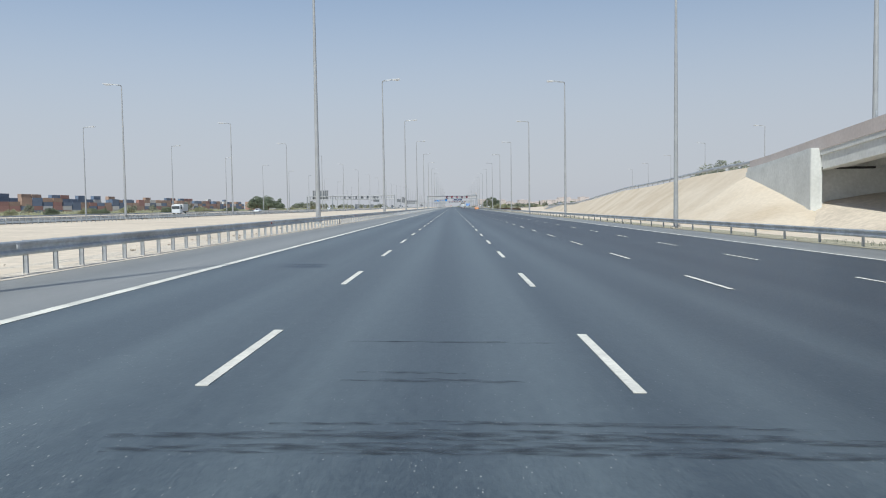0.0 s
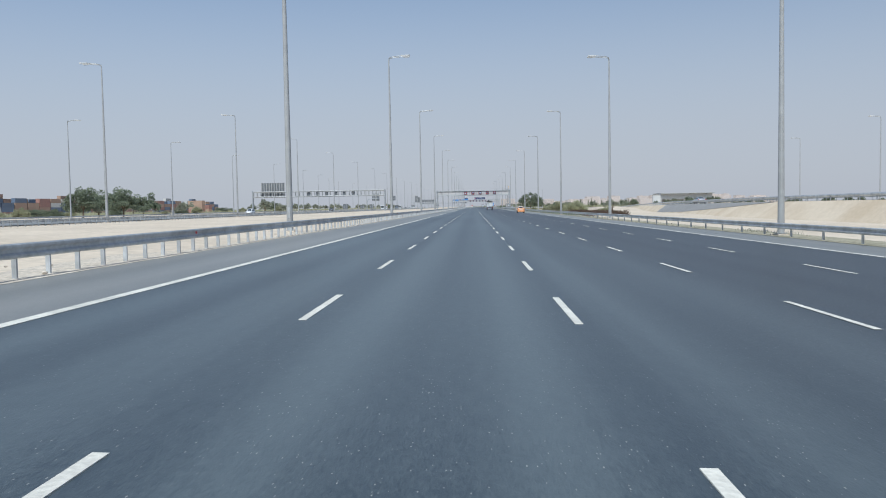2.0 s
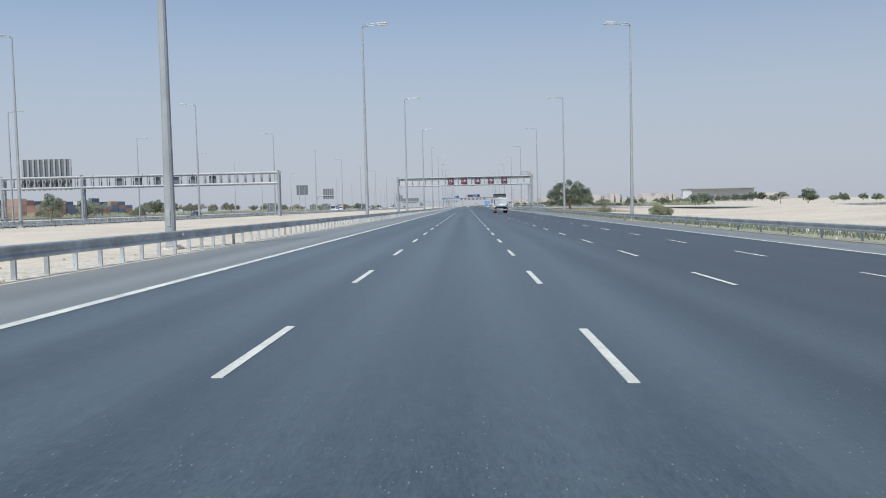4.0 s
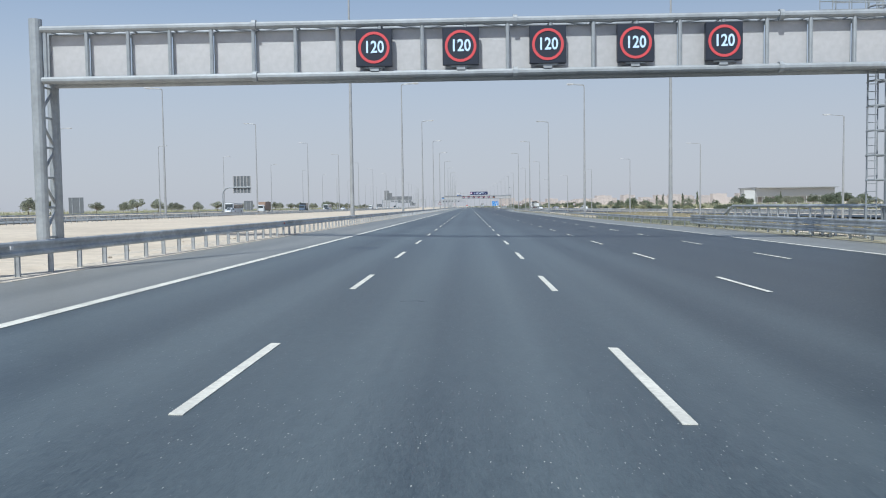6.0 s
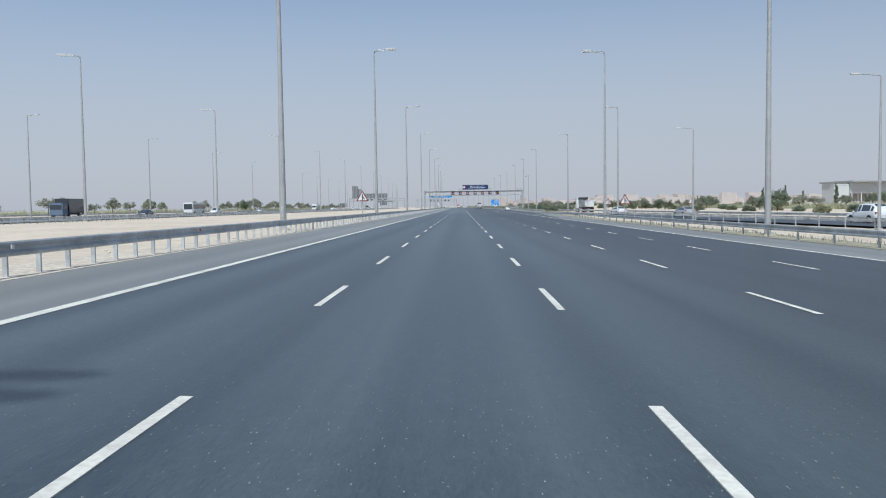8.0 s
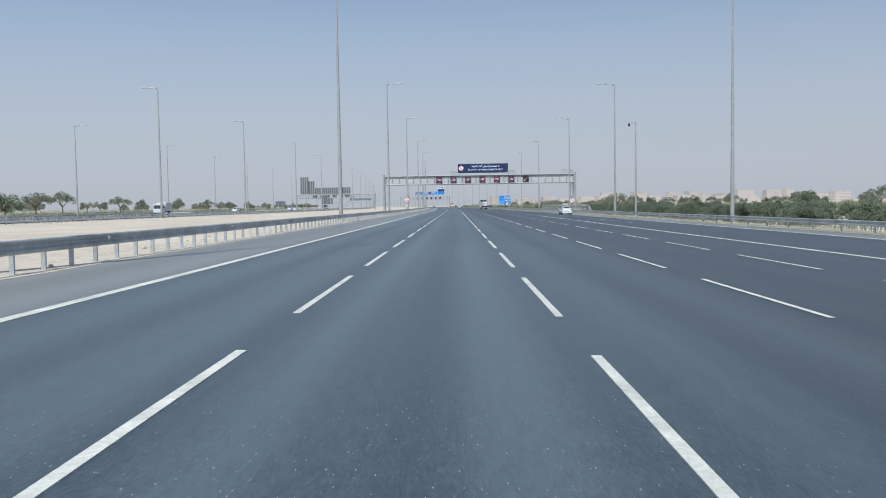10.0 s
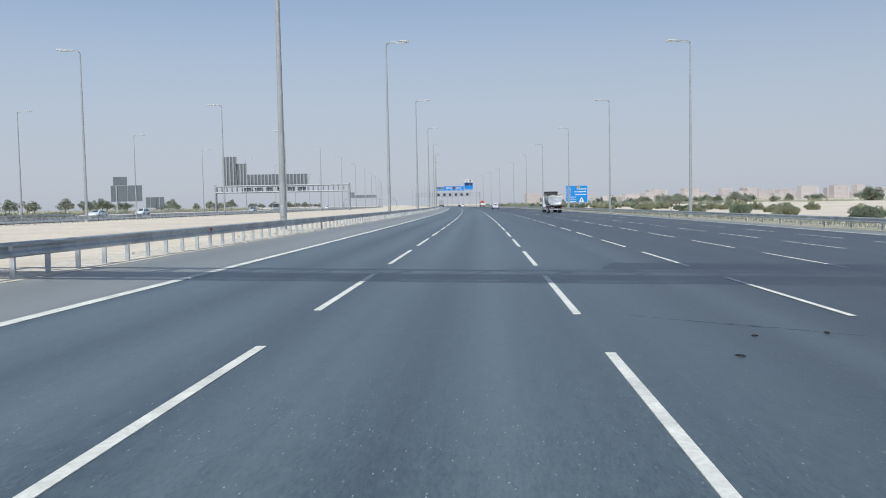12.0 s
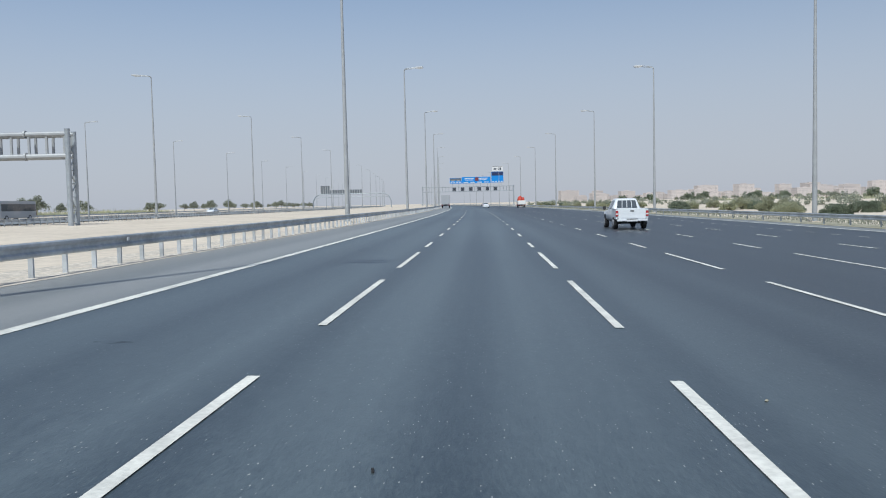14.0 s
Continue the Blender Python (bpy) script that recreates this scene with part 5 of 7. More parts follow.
def car(name, label, category, m, paint, second=None, scale=(1, 1, 1), estate=False, roof_sign=False, group=""):
    """A saloon, or with estate=True a tall-tailed car."""
    g = thing(name, label, category, m, group)
    st = [(-2.31, 0.78, 0.46, 0.78, 0.98, 0.72), (-2.20, 0.86, 0.28, 0.86, 1.06, 0.76), (-1.92, 0.885, 0.24, 0.92, 1.10, 0.74), (-1.72, 0.89, 0.22, 0.94, 1.13, 0.70),
          (-0.92, 0.89, 0.20, 0.94, 1.41, 0.58), (-0.15, 0.89, 0.20, 0.93, 1.47, 0.56), (0.42, 0.89, 0.20, 0.92, 1.42, 0.57), (1.22, 0.885, 0.20, 0.90, 1.02, 0.70),
          (1.9, 0.87, 0.22, 0.78, 0.90, 0.72), (2.24, 0.80, 0.30, 0.66, 0.77, 0.68), (2.33, 0.68, 0.38, 0.56, 0.64, 0.60)]
    if estate:
        st[2] = (-2.0, 0.885, 0.24, 0.98, 1.20, 0.72)
        st[3] = (-1.9, 0.89, 0.22, 1.0, 1.45, 0.64)
        st[4] = (-1.5, 0.89, 0.20, 1.0, 1.66, 0.60)
        st[5] = (0.0, 0.89, 0.20, 0.98, 1.72, 0.60)
        st[6] = (0.45, 0.89, 0.20, 0.96, 1.66, 0.60)
    bm = new_bm()
    rows = loft(bm, st)
    if second:
        for f in bm.faces:
            c = f.calc_center_median()
            if (abs(c.x) > 0.7 and -1.2 < c.y < 1.4 and c.z < 1.0):
                f.material_index = 1
    es = [e for e in bm.edges if e.calc_face_angle(0) > 0.5]
    bmesh.ops.bevel(bm, geom=es, offset=0.035, segments=2, affect="EDGES", clamp_overlap=True)
    body = part("body", bm, [paint, second] if second else paint, g, smooth=True)
    part("rear_window", pane(rows, 3, 4, 5, 6, 0.02, 0.05), GLASS, g)
    part("windscreen", pane(rows, 6, 7, 5, 6), GLASS, g)
    for k0, k1 in ((3, 4), (8, 7)):
        for i, j in ((3, 4), (4, 5), (5, 6), (6, 7)):
            part("side_window", pane(rows, i, j, k0, k1, 0.10, 0.09), GLASS, g)
    for side in (-1, 1):
        for y in (-1.38, 1.42):
            bm = new_bm()
            bmesh.ops.create_cone(bm, cap_ends=True, segments=20, radius1=0.385, radius2=0.385, depth=0.03, matrix=Matrix.Translation((side * 0.885, y, 0.33)) @ Matrix.Rotation(radians(90), 4, "Y"))
            part("wheel_arch", bm, PLASTIC, g)
            wheel(g, side * 0.80, y)
        bm = new_bm()
        box(bm, side * 0.72 - 0.13, side * 0.72 + 0.13, -2.315, -2.16, 0.82, 0.97, 0.02)
        part("tail_lamp", bm, TAIL, g)
        bm = new_bm()
        box(bm, side * 0.64 - 0.16, side * 0.64 + 0.16, 2.18, 2.32, 0.60, 0.74, 0.02)
        part("headlamp", bm, LAMPGLASS, g)
        bm = new_bm()
        box(bm, side * 0.99 - 0.10, side * 0.99 + 0.10, 0.78, 0.88, 0.94, 1.08, 0.02)
        part("mirror", bm, paint, g)
    bm = new_bm()
    box(bm, -0.78, 0.78, -2.36, -2.16, 0.26, 0.46, 0.03)
    bp = part("bumper", bm, paint, g)
    bm = new_bm()
    box(bm, -0.55, 0.55, -2.37, -2.30, 0.22, 0.30, 0.015)
    part("valance", bm, PLASTIC, bp)
    bm = new_bm()
    box(bm, -0.25, 0.25, -2.325, -2.29, 0.62, 0.74)
    part("plate", bm, WHITE, g)
    if roof_sign:
        bm = new_bm()
        box(bm, -0.48, 0.48, -0.45, -0.15, 1.46, 1.64, 0.05)
        part("roof_sign", bm, WHITE, g, "white taxi roof sign")
        bm = new_bm()
        box(bm, -0.50, 0.50, -2.345, -2.25, 0.82, 0.97, 0.01)
        part("boot_garnish", bm, WHITE, g, "white band between the tail lamps")
        bm = new_bm()
        box(bm, -0.26, 0.26, -1.80, -1.74, 1.13, 1.17, 0.01)
        part("brake_lamp", bm, TAIL, g)
    for o in g.children:
        o.scale = scale
    return g


car("taxi", "orange and white saloon taxi with roof sign driving away", "taxi", spot(398, 11.95), CARORANGE, CARWHITE, roof_sign=True)
car("car", "white saloon car with dark windows in the outer lane", "car", spot(1113, 19.7), CARWHITE)
car("car", "silver saloon car on the ramp", "car", spot(372, 48.5, ridge_z(372) + 0.03, 0), CARGREY)
car("car", "white saloon car far ahead in the lanes", "car", spot(1611, 4.7), CARWHITE)
car("car", "dark saloon car far ahead in the lanes", "car", spot(1776, 12.2), CARDARK)
car("car", "white tall car on the slip road", "car", spot(844, 37.2, None, 6), CARWHITE, estate=True)
car("car", "white saloon car on the slip road", "car", spot(925, 30.0, None, 8), CARWHITE)
car("car", "white saloon car far on the slip road", "car", spot(890, 33, None, 8), CARGREY)


def pickup(label, m, paint):
    g = thing("pickup_truck", label, "pickup truck", m)
    st = [(-0.98, 0.80, 0.52, 1.10, 1.14, 0.70), (-0.94, 0.86, 0.48, 1.12, 1.20, 0.735), (-0.80, 0.88, 0.46, 1.12, 1.70, 0.60), (-0.62, 0.89, 0.46, 1.12, 1.77, 0.60), (0.10, 0.89, 0.46, 1.11, 1.78, 0.61),
          (0.62, 0.89, 0.46, 1.10, 1.73, 0.60), (0.82, 0.89, 0.46, 1.09, 1.62, 0.62), (1.42, 0.89, 0.46, 1.05, 1.14, 0.76), (2.25, 0.88, 0.48, 0.98, 1.06, 0.76), (2.52, 0.84, 0.52, 0.84, 0.94, 0.72), (2.62, 0.74, 0.56, 0.74, 0.8, 0.66)]
    bm = new_bm()
    rows = loft(bm, st)
    bmesh.ops.bevel(bm, geom=[e for e in bm.edges if e.calc_face_angle(0) > 0.5], offset=0.03, segments=2, affect="EDGES", clamp_overlap=True)
    part("cab", bm, paint, g, smooth=True)
    bm = new_bm()
    poly(bm, [(-0.60, -0.952, 1.22), (0.60, -0.952, 1.22), (0.51, -0.825, 1.66), (-0.51, -0.825, 1.66)], 0.014, (0, -1, 0))
    win = part("rear_window", bm, GLASS, g)
    for x in (-0.29, 0.0, 0.29):      # guard bars across the rear window
        part("guard_bar", tube(new_bm(), (x, -1.0, 1.16), (x * 0.88, -0.86, 1.70), 0.022, 0.022, 6), paint, win)
    part("windscreen", pane(rows, 6, 7, 5, 6), GLASS, g)
    for k0, k1 in ((3, 4), (8, 7)):
        part("side_window", pane(rows, 3, 4, k0, k1, 0.10, 0.06), GLASS, g)
        part("side_window", pane(rows, 4, 6, k0, k1, 0.10, 0.06), GLASS, g)
        part("side_window", pane(rows, 6, 7, k0, k1, 0.12, 0.12), GLASS, g)
    for side in (-1, 1):
        bm = new_bm()
        box(bm, side * 0.865 - 0.05, side * 0.865 + 0.05, -2.62, -1.0, 0.58, 1.17, 0.025)
        bs = part("bed_side", bm, paint, g)
        bm = new_bm()
        box(bm, side * 0.865 - 0.06, side * 0.865 + 0.06, -2.63, -0.99, 1.155, 1.195, 0.015)
        part("bed_rail", bm, paint, bs)
        bm = new_bm()
        box(bm, side * 0.852 - 0.075, side * 0.852 + 0.075, -2.66, -2.54, 0.74, 1.06, 0.02)
        lamp = part("tail_lamp", bm, TAIL, g)
        bm = new_bm()
        box(bm, side * 0.852 - 0.06, side * 0.852 + 0.06, -2.668, -2.655, 0.84, 0.92, 0.004)
        part("reversing_lens", bm, LAMPGLASS, lamp)
        bm = new_bm()
        box(bm, side * 1.03 - 0.10, side * 1.03 + 0.10, 0.92, 1.04, 1.10, 1.32, 0.03)
        part("mirror", bm, PLASTIC, g)
        for y in (0.72, -0.12):
            bm = new_bm()
            box(bm, side * 0.895 - 0.012, side * 0.895 + 0.012, y - 0.10, y + 0.02, 0.98, 1.01, 0.004)
            part("door_handle", bm, RIM, g)
        for y in (-1.72, 1.62):
            bm = new_bm()
            bmesh.ops.create_cone(bm, cap_ends=True, segments=20, radius1=0.43, radius2=0.43, depth=0.03, matrix=Matrix.Translation((side * 0.897, y, 0.44)) @ Matrix.Rotation(radians(90), 4, "Y"))
            part("wheel_arch", bm, PLASTIC, g)
            wheel(g, side * 0.815, y, 0.37, 0.24)
        bm = new_bm()
        box(bm, side * 0.82 - 0.11, side * 0.82 + 0.11, -2.24, -2.21, 0.26, 0.56, 0.01)
        part("mud_flap", bm, RUBBER, g)
    bm = new_bm()
    box(bm, -0.775, 0.775, -2.63, -2.56, 0.60, 1.18, 0.025)
    tg = part("tailgate", bm, paint, g)
    bm = new_bm()
    box(bm, -0.10, 0.10, -2.65, -2.63, 1.02, 1.08, 0.006)
    part("handle", bm, PLASTIC, tg)
    bm = new_bm()
    box(bm, -0.6, 0.6, -2.638, -2.63, 0.68, 0.92, 0.006)
    part("pressed_panel", bm, paint, tg)
    bm = new_bm()
    box(bm, -0.82, 0.82, -2.56, -1.0, 0.56, 0.64)
    part("bed_floor", bm, PLASTIC, g)
    bm = new_bm()
    box(bm, -0.87, -0.30, -2.78, -2.60, 0.46, 0.60, 0.035)
    box(bm, 0.30, 0.87, -2.78, -2.60, 0.46, 0.60, 0.035)
    box(bm, -0.32, 0.32, -2.75, -2.60, 0.44, 0.56, 0.02)
    bp = part("bumper", bm, paint, g, "white step bumper")
    bm = new_bm()
    box(bm, -0.24, 0.24, -2.765, -2.75, 0.47, 0.56)
    part("plate", bm, WHITE, bp)
    bm = new_bm()
    for dx in (-0.45, 0.45):
        box(bm, dx - 0.06, dx + 0.06, -2.5, 2.2, 0.36, 0.50)
    tube(bm, (-0.8, -1.72, 0.37), (0.8, -1.72, 0.37), 0.07, 0.07, 8)
    part("chassis", bm, PLASTIC, g)
    return g


pickup("white double-cab pickup truck with red tail lamps", spot(1414.9, 8.62), CARWHITE)


def tipper_truck(label, m, cab_paint, load=True):
    """A three-axle tipper semi-trailer behind its tractor."""
    g = thing("tipper_truck", label, "dump truck", m)
    # trailer body: a half-round steel tub
    sec = [(-1.22, 2.95), (-1.22, 2.2), (-1.05, 1.65), (-0.7, 1.35), (0.7, 1.35), (1.05, 1.65), (1.22, 2.2), (1.22, 2.95)]
    bm = new_bm()
    a = [bm.verts.new((x, -3.9, z)) for x, z in sec]
    b = [bm.verts.new((x * 0.98, 3.9, z + 0.12)) for x, z in sec]
    for i in range(len(sec) - 1):
        bm.faces.new((a[i], a[i + 1], b[i + 1], b[i]))
    bm.faces.new(b)
    bmesh.ops.solidify(bm, geom=bm.faces[:], thickness=0.06)
    tub = part("tub", bm, TIPPER, g, "scuffed grey steel tipper tub")
    bm = new_bm()
    for s_ in (-1, 1):
        box(bm, s_ * 1.27 - 0.06, s_ * 1.27 + 0.06, -4.0, 3.9, 2.88, 3.02, 0.02)
    part("top_rim", bm, TIPPER, tub)
    bm = new_bm()
    poly(bm, [(-1.24, -3.98, 3.0), (-1.24, -3.98, 2.05), (-1.14, -3.98, 1.70), (-0.92, -3.98, 1.46), (-0.6, -3.98, 1.36), (0.6, -3.98, 1.36), (0.92, -3.98, 1.46), (1.14, -3.98, 1.70), (1.24, -3.98, 2.05), (1.24, -3.98, 3.0)], 0.08)
    tg = part("tailgate", bm, TIPPER, tub, "white tailgate with a rounded frame")
    bm = new_bm()
    pipe(bm, [(-1.0, -4.0, 2.75), (-1.0, -4.0, 2.1), (-0.86, -4.0, 1.78), (-0.6, -4.0, 1.62), (0.6, -4.0, 1.62), (0.86, -4.0, 1.78), (1.0, -4.0, 2.1), (1.0, -4.0, 2.75), (-1.0, -4.0, 2.75)], 0.045)
    part("tailgate_frame", bm, TIPPER, tg)
    if load:
        bm = new_bm()
        bmesh.ops.create_grid(bm, x_segments=10, y_segments=24, size=1.0)
        for v in bm.verts:
            x, y = v.co.x, v.co.y
            v.co = Vector((x * 1.15, 0.0 + y * 3.6, 2.62 + 0.55 * (1 - x * x) * (1 - y * y) + 0.12 * noise.noise(Vector((x * 3, y * 6, 0)))))
        part("load", bm, SLOPE, g, "heap of sand in the tub", smooth=True)
    bm = new_bm()
    for dx in (-0.42, 0.42):
        box(bm, dx - 0.07, dx + 0.07, -3.7, 7.5, 0.98, 1.25)
    box(bm, -1.1, 1.1, -3.98, -3.86, 0.62, 0.80)
    part("chassis", bm, DARKSTEEL, g)
    bm = new_bm()
    box(bm, -1.18, 1.18, -4.05, -3.95, 0.55, 0.70, 0.02)
    part("rear_bumper", bm, GALV, g)
    for s_ in (-1, 1):
        bm = new_bm()
        box(bm, s_ * 1.0 - 0.15, s_ * 1.0 + 0.15, -4.02, -3.94, 0.82, 0.98, 0.01)
        part("tail_lamp", bm, TAIL, g)
        bm = new_bm()
        poly(bm, [(s_ * 1.0 - 0.22, -3.2, 1.02), (s_ * 1.0 - 0.22, 1.0, 1.02), (s_ * 1.0 - 0.22, 0.85, 1.2), (s_ * 1.0 - 0.22, -3.05, 1.2)], 0.44, (1, 0, 0))
        part("mudguard", bm, PLASTIC, g)
        for y in (-2.75, -1.55, -0.35, 4.3, 7.6):
            wheel(g, s_ * 1.05, y, 0.50, 0.32, CHROME)
    for s_ in (-1, 1):      # mud flaps, lamp bar and side ribs
        bm = new_bm()
        box(bm, s_ * 1.05 - 0.2, s_ * 1.05 + 0.2, -3.35, -3.30, 0.35, 1.0, 0.01)
        part("mud_flap", bm, RUBBER, g)
        bm = new_bm()
        box(bm, s_ * 1.18 - 0.02, s_ * 1.18 + 0.02, 1.3, 3.9, 0.55, 0.95, 0.01)
        part("side_guard", bm, GALV, g)
        bm = new_bm()
        tube(bm, (s_ * 0.55, -3.2, 1.0), (s_ * 0.55, -3.95, 1.35), 0.05, 0.05, 6)
        part("hinge", bm, DARKSTEEL, g)
    bm = new_bm()
    box(bm, -0.26, 0.26, -4.07, -4.045, 0.60, 0.71)
    part("plate", bm, WHITE, g)
    # tractor
    bm = new_bm()
    box(bm, -1.2, 1.2, 6.2, 8.3, 0.95, 3.35, 0.10)
    cab = part("cab", bm, cab_paint, g)
    bm = new_bm()
    poly(bm, [(-1.1, 6.25, 3.3), (-1.1, 8.1, 3.3), (-1.1, 7.3, 3.75), (-1.1, 6.25, 3.85)], 2.2, (1, 0, 0))
    part("roof_fairing", bm, cab_paint, cab)
    bm = new_bm()
    box(bm, -1.02, 1.02, 8.29, 8.32, 1.95, 2.95, 0.01)
    part("windscreen", bm, GLASS, cab)
    for s_ in (-1, 1):
        bm = new_bm()
        box(bm, s_ * 1.2 - 0.012, s_ * 1.2 + 0.012, 7.15, 8.05, 2.0, 2.8)
        part("side_window", bm, GLASS, cab)
        bm = new_bm()
        box(bm, s_ * 1.42 - 0.10, s_ * 1.42 + 0.10, 8.15, 8.28, 2.0, 2.75, 0.02)
        part("mirror", bm, PLASTIC, cab)
        bm = new_bm()
        box(bm, s_ * 1.0 - 0.3, s_ * 1.0 + 0.2, 5.3, 6.2, 0.55, 1.05, 0.03)
        part("fuel_tank", bm, RIM, g)
    bm = new_bm()
    for z in (1.55, 1.8, 2.05, 2.3, 2.55, 2.8):
        box(bm, -0.9, 0.9, 6.17, 6.2, z, z + 0.06)
    part("cab_ribs", bm, PLASTERWHITE, cab)
    # canopy over the front of the tub
    bm = new_bm()
    poly(bm, [(-1.2, 3.8, 3.05), (-1.2, 4.7, 3.78), (-1.2, 4.7, 3.86), (-1.2, 3.4, 3.86), (-1.2, 3.4, 3.78), (-1.2, 4.4, 3.72)], 2.4, (1, 0, 0))
    part("canopy", bm, TIPPER, g, "steel canopy over the front of the tub")
    bm = new_bm()
    for pts in ([(-1.22, 3.38, 3.82), (1.22, 3.38, 3.82)], [(-1.22, 3.38, 3.82), (-1.22, 4.1, 3.05)], [(1.22, 3.38, 3.82), (1.22, 4.1, 3.05)]):
        tube(bm, pts[0], pts[1], 0.06, 0.06, 8)
    part("canopy_frame", bm, DARKSTEEL, g)
    bm = new_bm()
    box(bm, -1.18, 1.18, 3.42, 3.50, 3.42, 3.80, 0.01)
    part("canopy_lip", bm, DARKSTEEL, g, "dark inner lip of the canopy")
    bm = new_bm()
    box(bm, -1.2, 1.2, 3.9, 4.02, 1.5, 3.1, 0.02)
    part("headboard", bm, TIPPER, g)
    return g


tipper_truck("white tipper lorry with a scuffed grey steel tub and sand", spot(1316, 14.7), CARWHITE)
tipper_truck("white tipper lorry waiting on the outer road", spot(985, 33.0, None, 4), CARWHITE, False)


def box_truck(label, m, cab_paint, box_paint, length=7.0, height=3.4):
    g = thing("lorry", label, "truck", m)
    bm = new_bm()
    box(bm, -1.2, 1.2, -length / 2, length / 2 - 2.2, 1.0, height, 0.04)
    part("cargo_box", bm, box_paint, g)
    bm = new_bm()
    box(bm, -0.5, 0.5, -length / 2 + 0.2, length / 2 - 0.2, 0.75, 1.0)
    part("chassis", bm, DARKSTEEL, g)
    bm = new_bm()
    box(bm, -1.1, 1.1, length / 2 - 1.95, length / 2, 0.55, min(height, 2.7), 0.12)
    cab = part("cab", bm, cab_paint, g)
    bm = new_bm()
    box(bm, -0.95, 0.95, length / 2 - 0.01, length / 2 + 0.015, 1.55, 2.35, 0.01)
    part("windscreen", bm, GLASS, cab)
    for s_ in (-1, 1):
        bm = new_bm()
        box(bm, s_ * 1.1 - 0.012, s_ * 1.1 + 0.012, length / 2 - 1.5, length / 2 - 0.4, 1.6, 2.25)
        part("side_window", bm, GLASS, cab)
        for y in (-length / 2 + 1.3, length / 2 - 1.1):
            wheel(g, s_ * 0.95, y, 0.46, 0.28)
        bm = new_bm()
        box(bm, s_ * 0.95 - 0.14, s_ * 0.95 + 0.14, -length / 2 - 0.03, -length / 2 + 0.02, 0.80, 0.98)
        part("tail_lamp", bm, TAIL, g)
    bm = new_bm()
    for i in range(2):
        box(bm, -1.12 + 1.14 * i, -0.02 + 1.14 * i, -length / 2 - 0.03, -length / 2, 1.08, height - 0.1, 0.01)
    part("rear_door", bm, box_paint, g)
    return g


tipper_truck("white tipper lorry with a loaded steel tub on the motorway", spot(552, 7.3), CARWHITE)
lorry = box_truck("red lorry with a pale dropside body and heaped red load", spot(1634, 17.1), CARRED, PLASTERWHITE, 8.0, 2.3)
bm = new_bm()
for i, (x, y, z, r) in enumerate(((-0.5, -2.2, 2.7, 0.75), (0.45, -1.6, 2.6, 0.7), (-0.35, -0.4, 2.9, 0.85), (0.4, 0.5, 2.7, 0.75), (-0.5, 1.2, 2.6, 0.7))):
    bmesh.ops.create_icosphere(bm, subdivisions=2, radius=r, matrix=Matrix.Translation((x, y, z)) @ Matrix.Diagonal((0.9, 1.1, 1.0, 1)))
for v in bm.verts:
    v.co += Vector((1, 1, 1)) * 0.18 * noise.noise(v.co * 2.3)
part("load", bm, CARRED, lorry, "heaped red load")
box_truck("white lorry far ahead near the median", spot(1594, -7.0), CARWHITE, CARGREY, 8.5, 3.6)
box_truck("white box lorry on the opposite road", spot(1165, -70, None, 180), CARWHITE, PLASTERWHITE, 6.5, 3.0)
box_truck("white-cabbed lorry with brown load on the opposite road", spot(862, -71, None, 180), CARWHITE, BOX_BROWN, 10, 3.7)
box_truck("dark blue lorry on the opposite road", spot(906, -66, None, 180), BOX_BLUE, CARDARK, 7.5, 3.4)
box_truck("white delivery lorry on the opposite road", spot(212, -70, None, 180), CARWHITE, PLASTERWHITE, 6.0, 2.9)


def bus(label, m, paint):
    g = thing("bus", label, "bus", m)
    bm = new_bm()
    box(bm, -1.25, 1.25, -5.2, 5.2, 0.45, 3.1, 0.14)
    body = part("body", bm, paint, g)
    for s_ in (-1, 1):
        for i in range(6):
            bm = new_bm()
            box(bm, s_ * 1.25 - 0.015, s_ * 1.25 + 0.015, -4.95 + i * 1.62, -3.37 + i * 1.62, 1.55, 2.65)
            part("side_window", bm, GLASS, g)
        for y in (-3.2, 3.4):
            wheel(g, s_ * 1.12, y, 0.48, 0.28)
    for y in (-5.2, 5.2):
        bm = new_bm()
        box(bm, -1.08, 1.08, y - 0.015, y + 0.015, 1.35, 2.75)
        part("windscreen", bm, GLASS, g)
    return g


bus("white coach with dark windows on the opposite road", spot(815, -68, None, 180), CARWHITE)
bus("silver coach with dark windows on the opposite road", spot(1490, -72, None, 180), CARGREY)
bus("white coach on the opposite road", spot(985, -70, None, 180), CARWHITE)
for s, x, p, e in ((797, -64, CARWHITE, True), (925, -60, CARDARK, False), (970, -60, CARWHITE, True), (1040, -66, CARGREY, False), (1345, -72, CARWHITE, True), (1300, -62, CARWHITE, False),
                   (1420, -66, CARGREY, True), (255, -60, CARWHITE, False), (430, -64, CARWHITE, True), (600, -70, CARDARK, False), (1250, -74, CARWHITE, True), (1560, -62, CARWHITE, False)):
    car("car", {CARWHITE: "white", CARDARK: "dark", CARGREY: "silver"}[p] + (" tall-tailed car" if e else " saloon car") + " coming along the opposite road", "car", spot(s, x, None, 180), p, estate=e, group="oncoming cars")


# ---- plants ----
rng = np.random.default_rng(7)


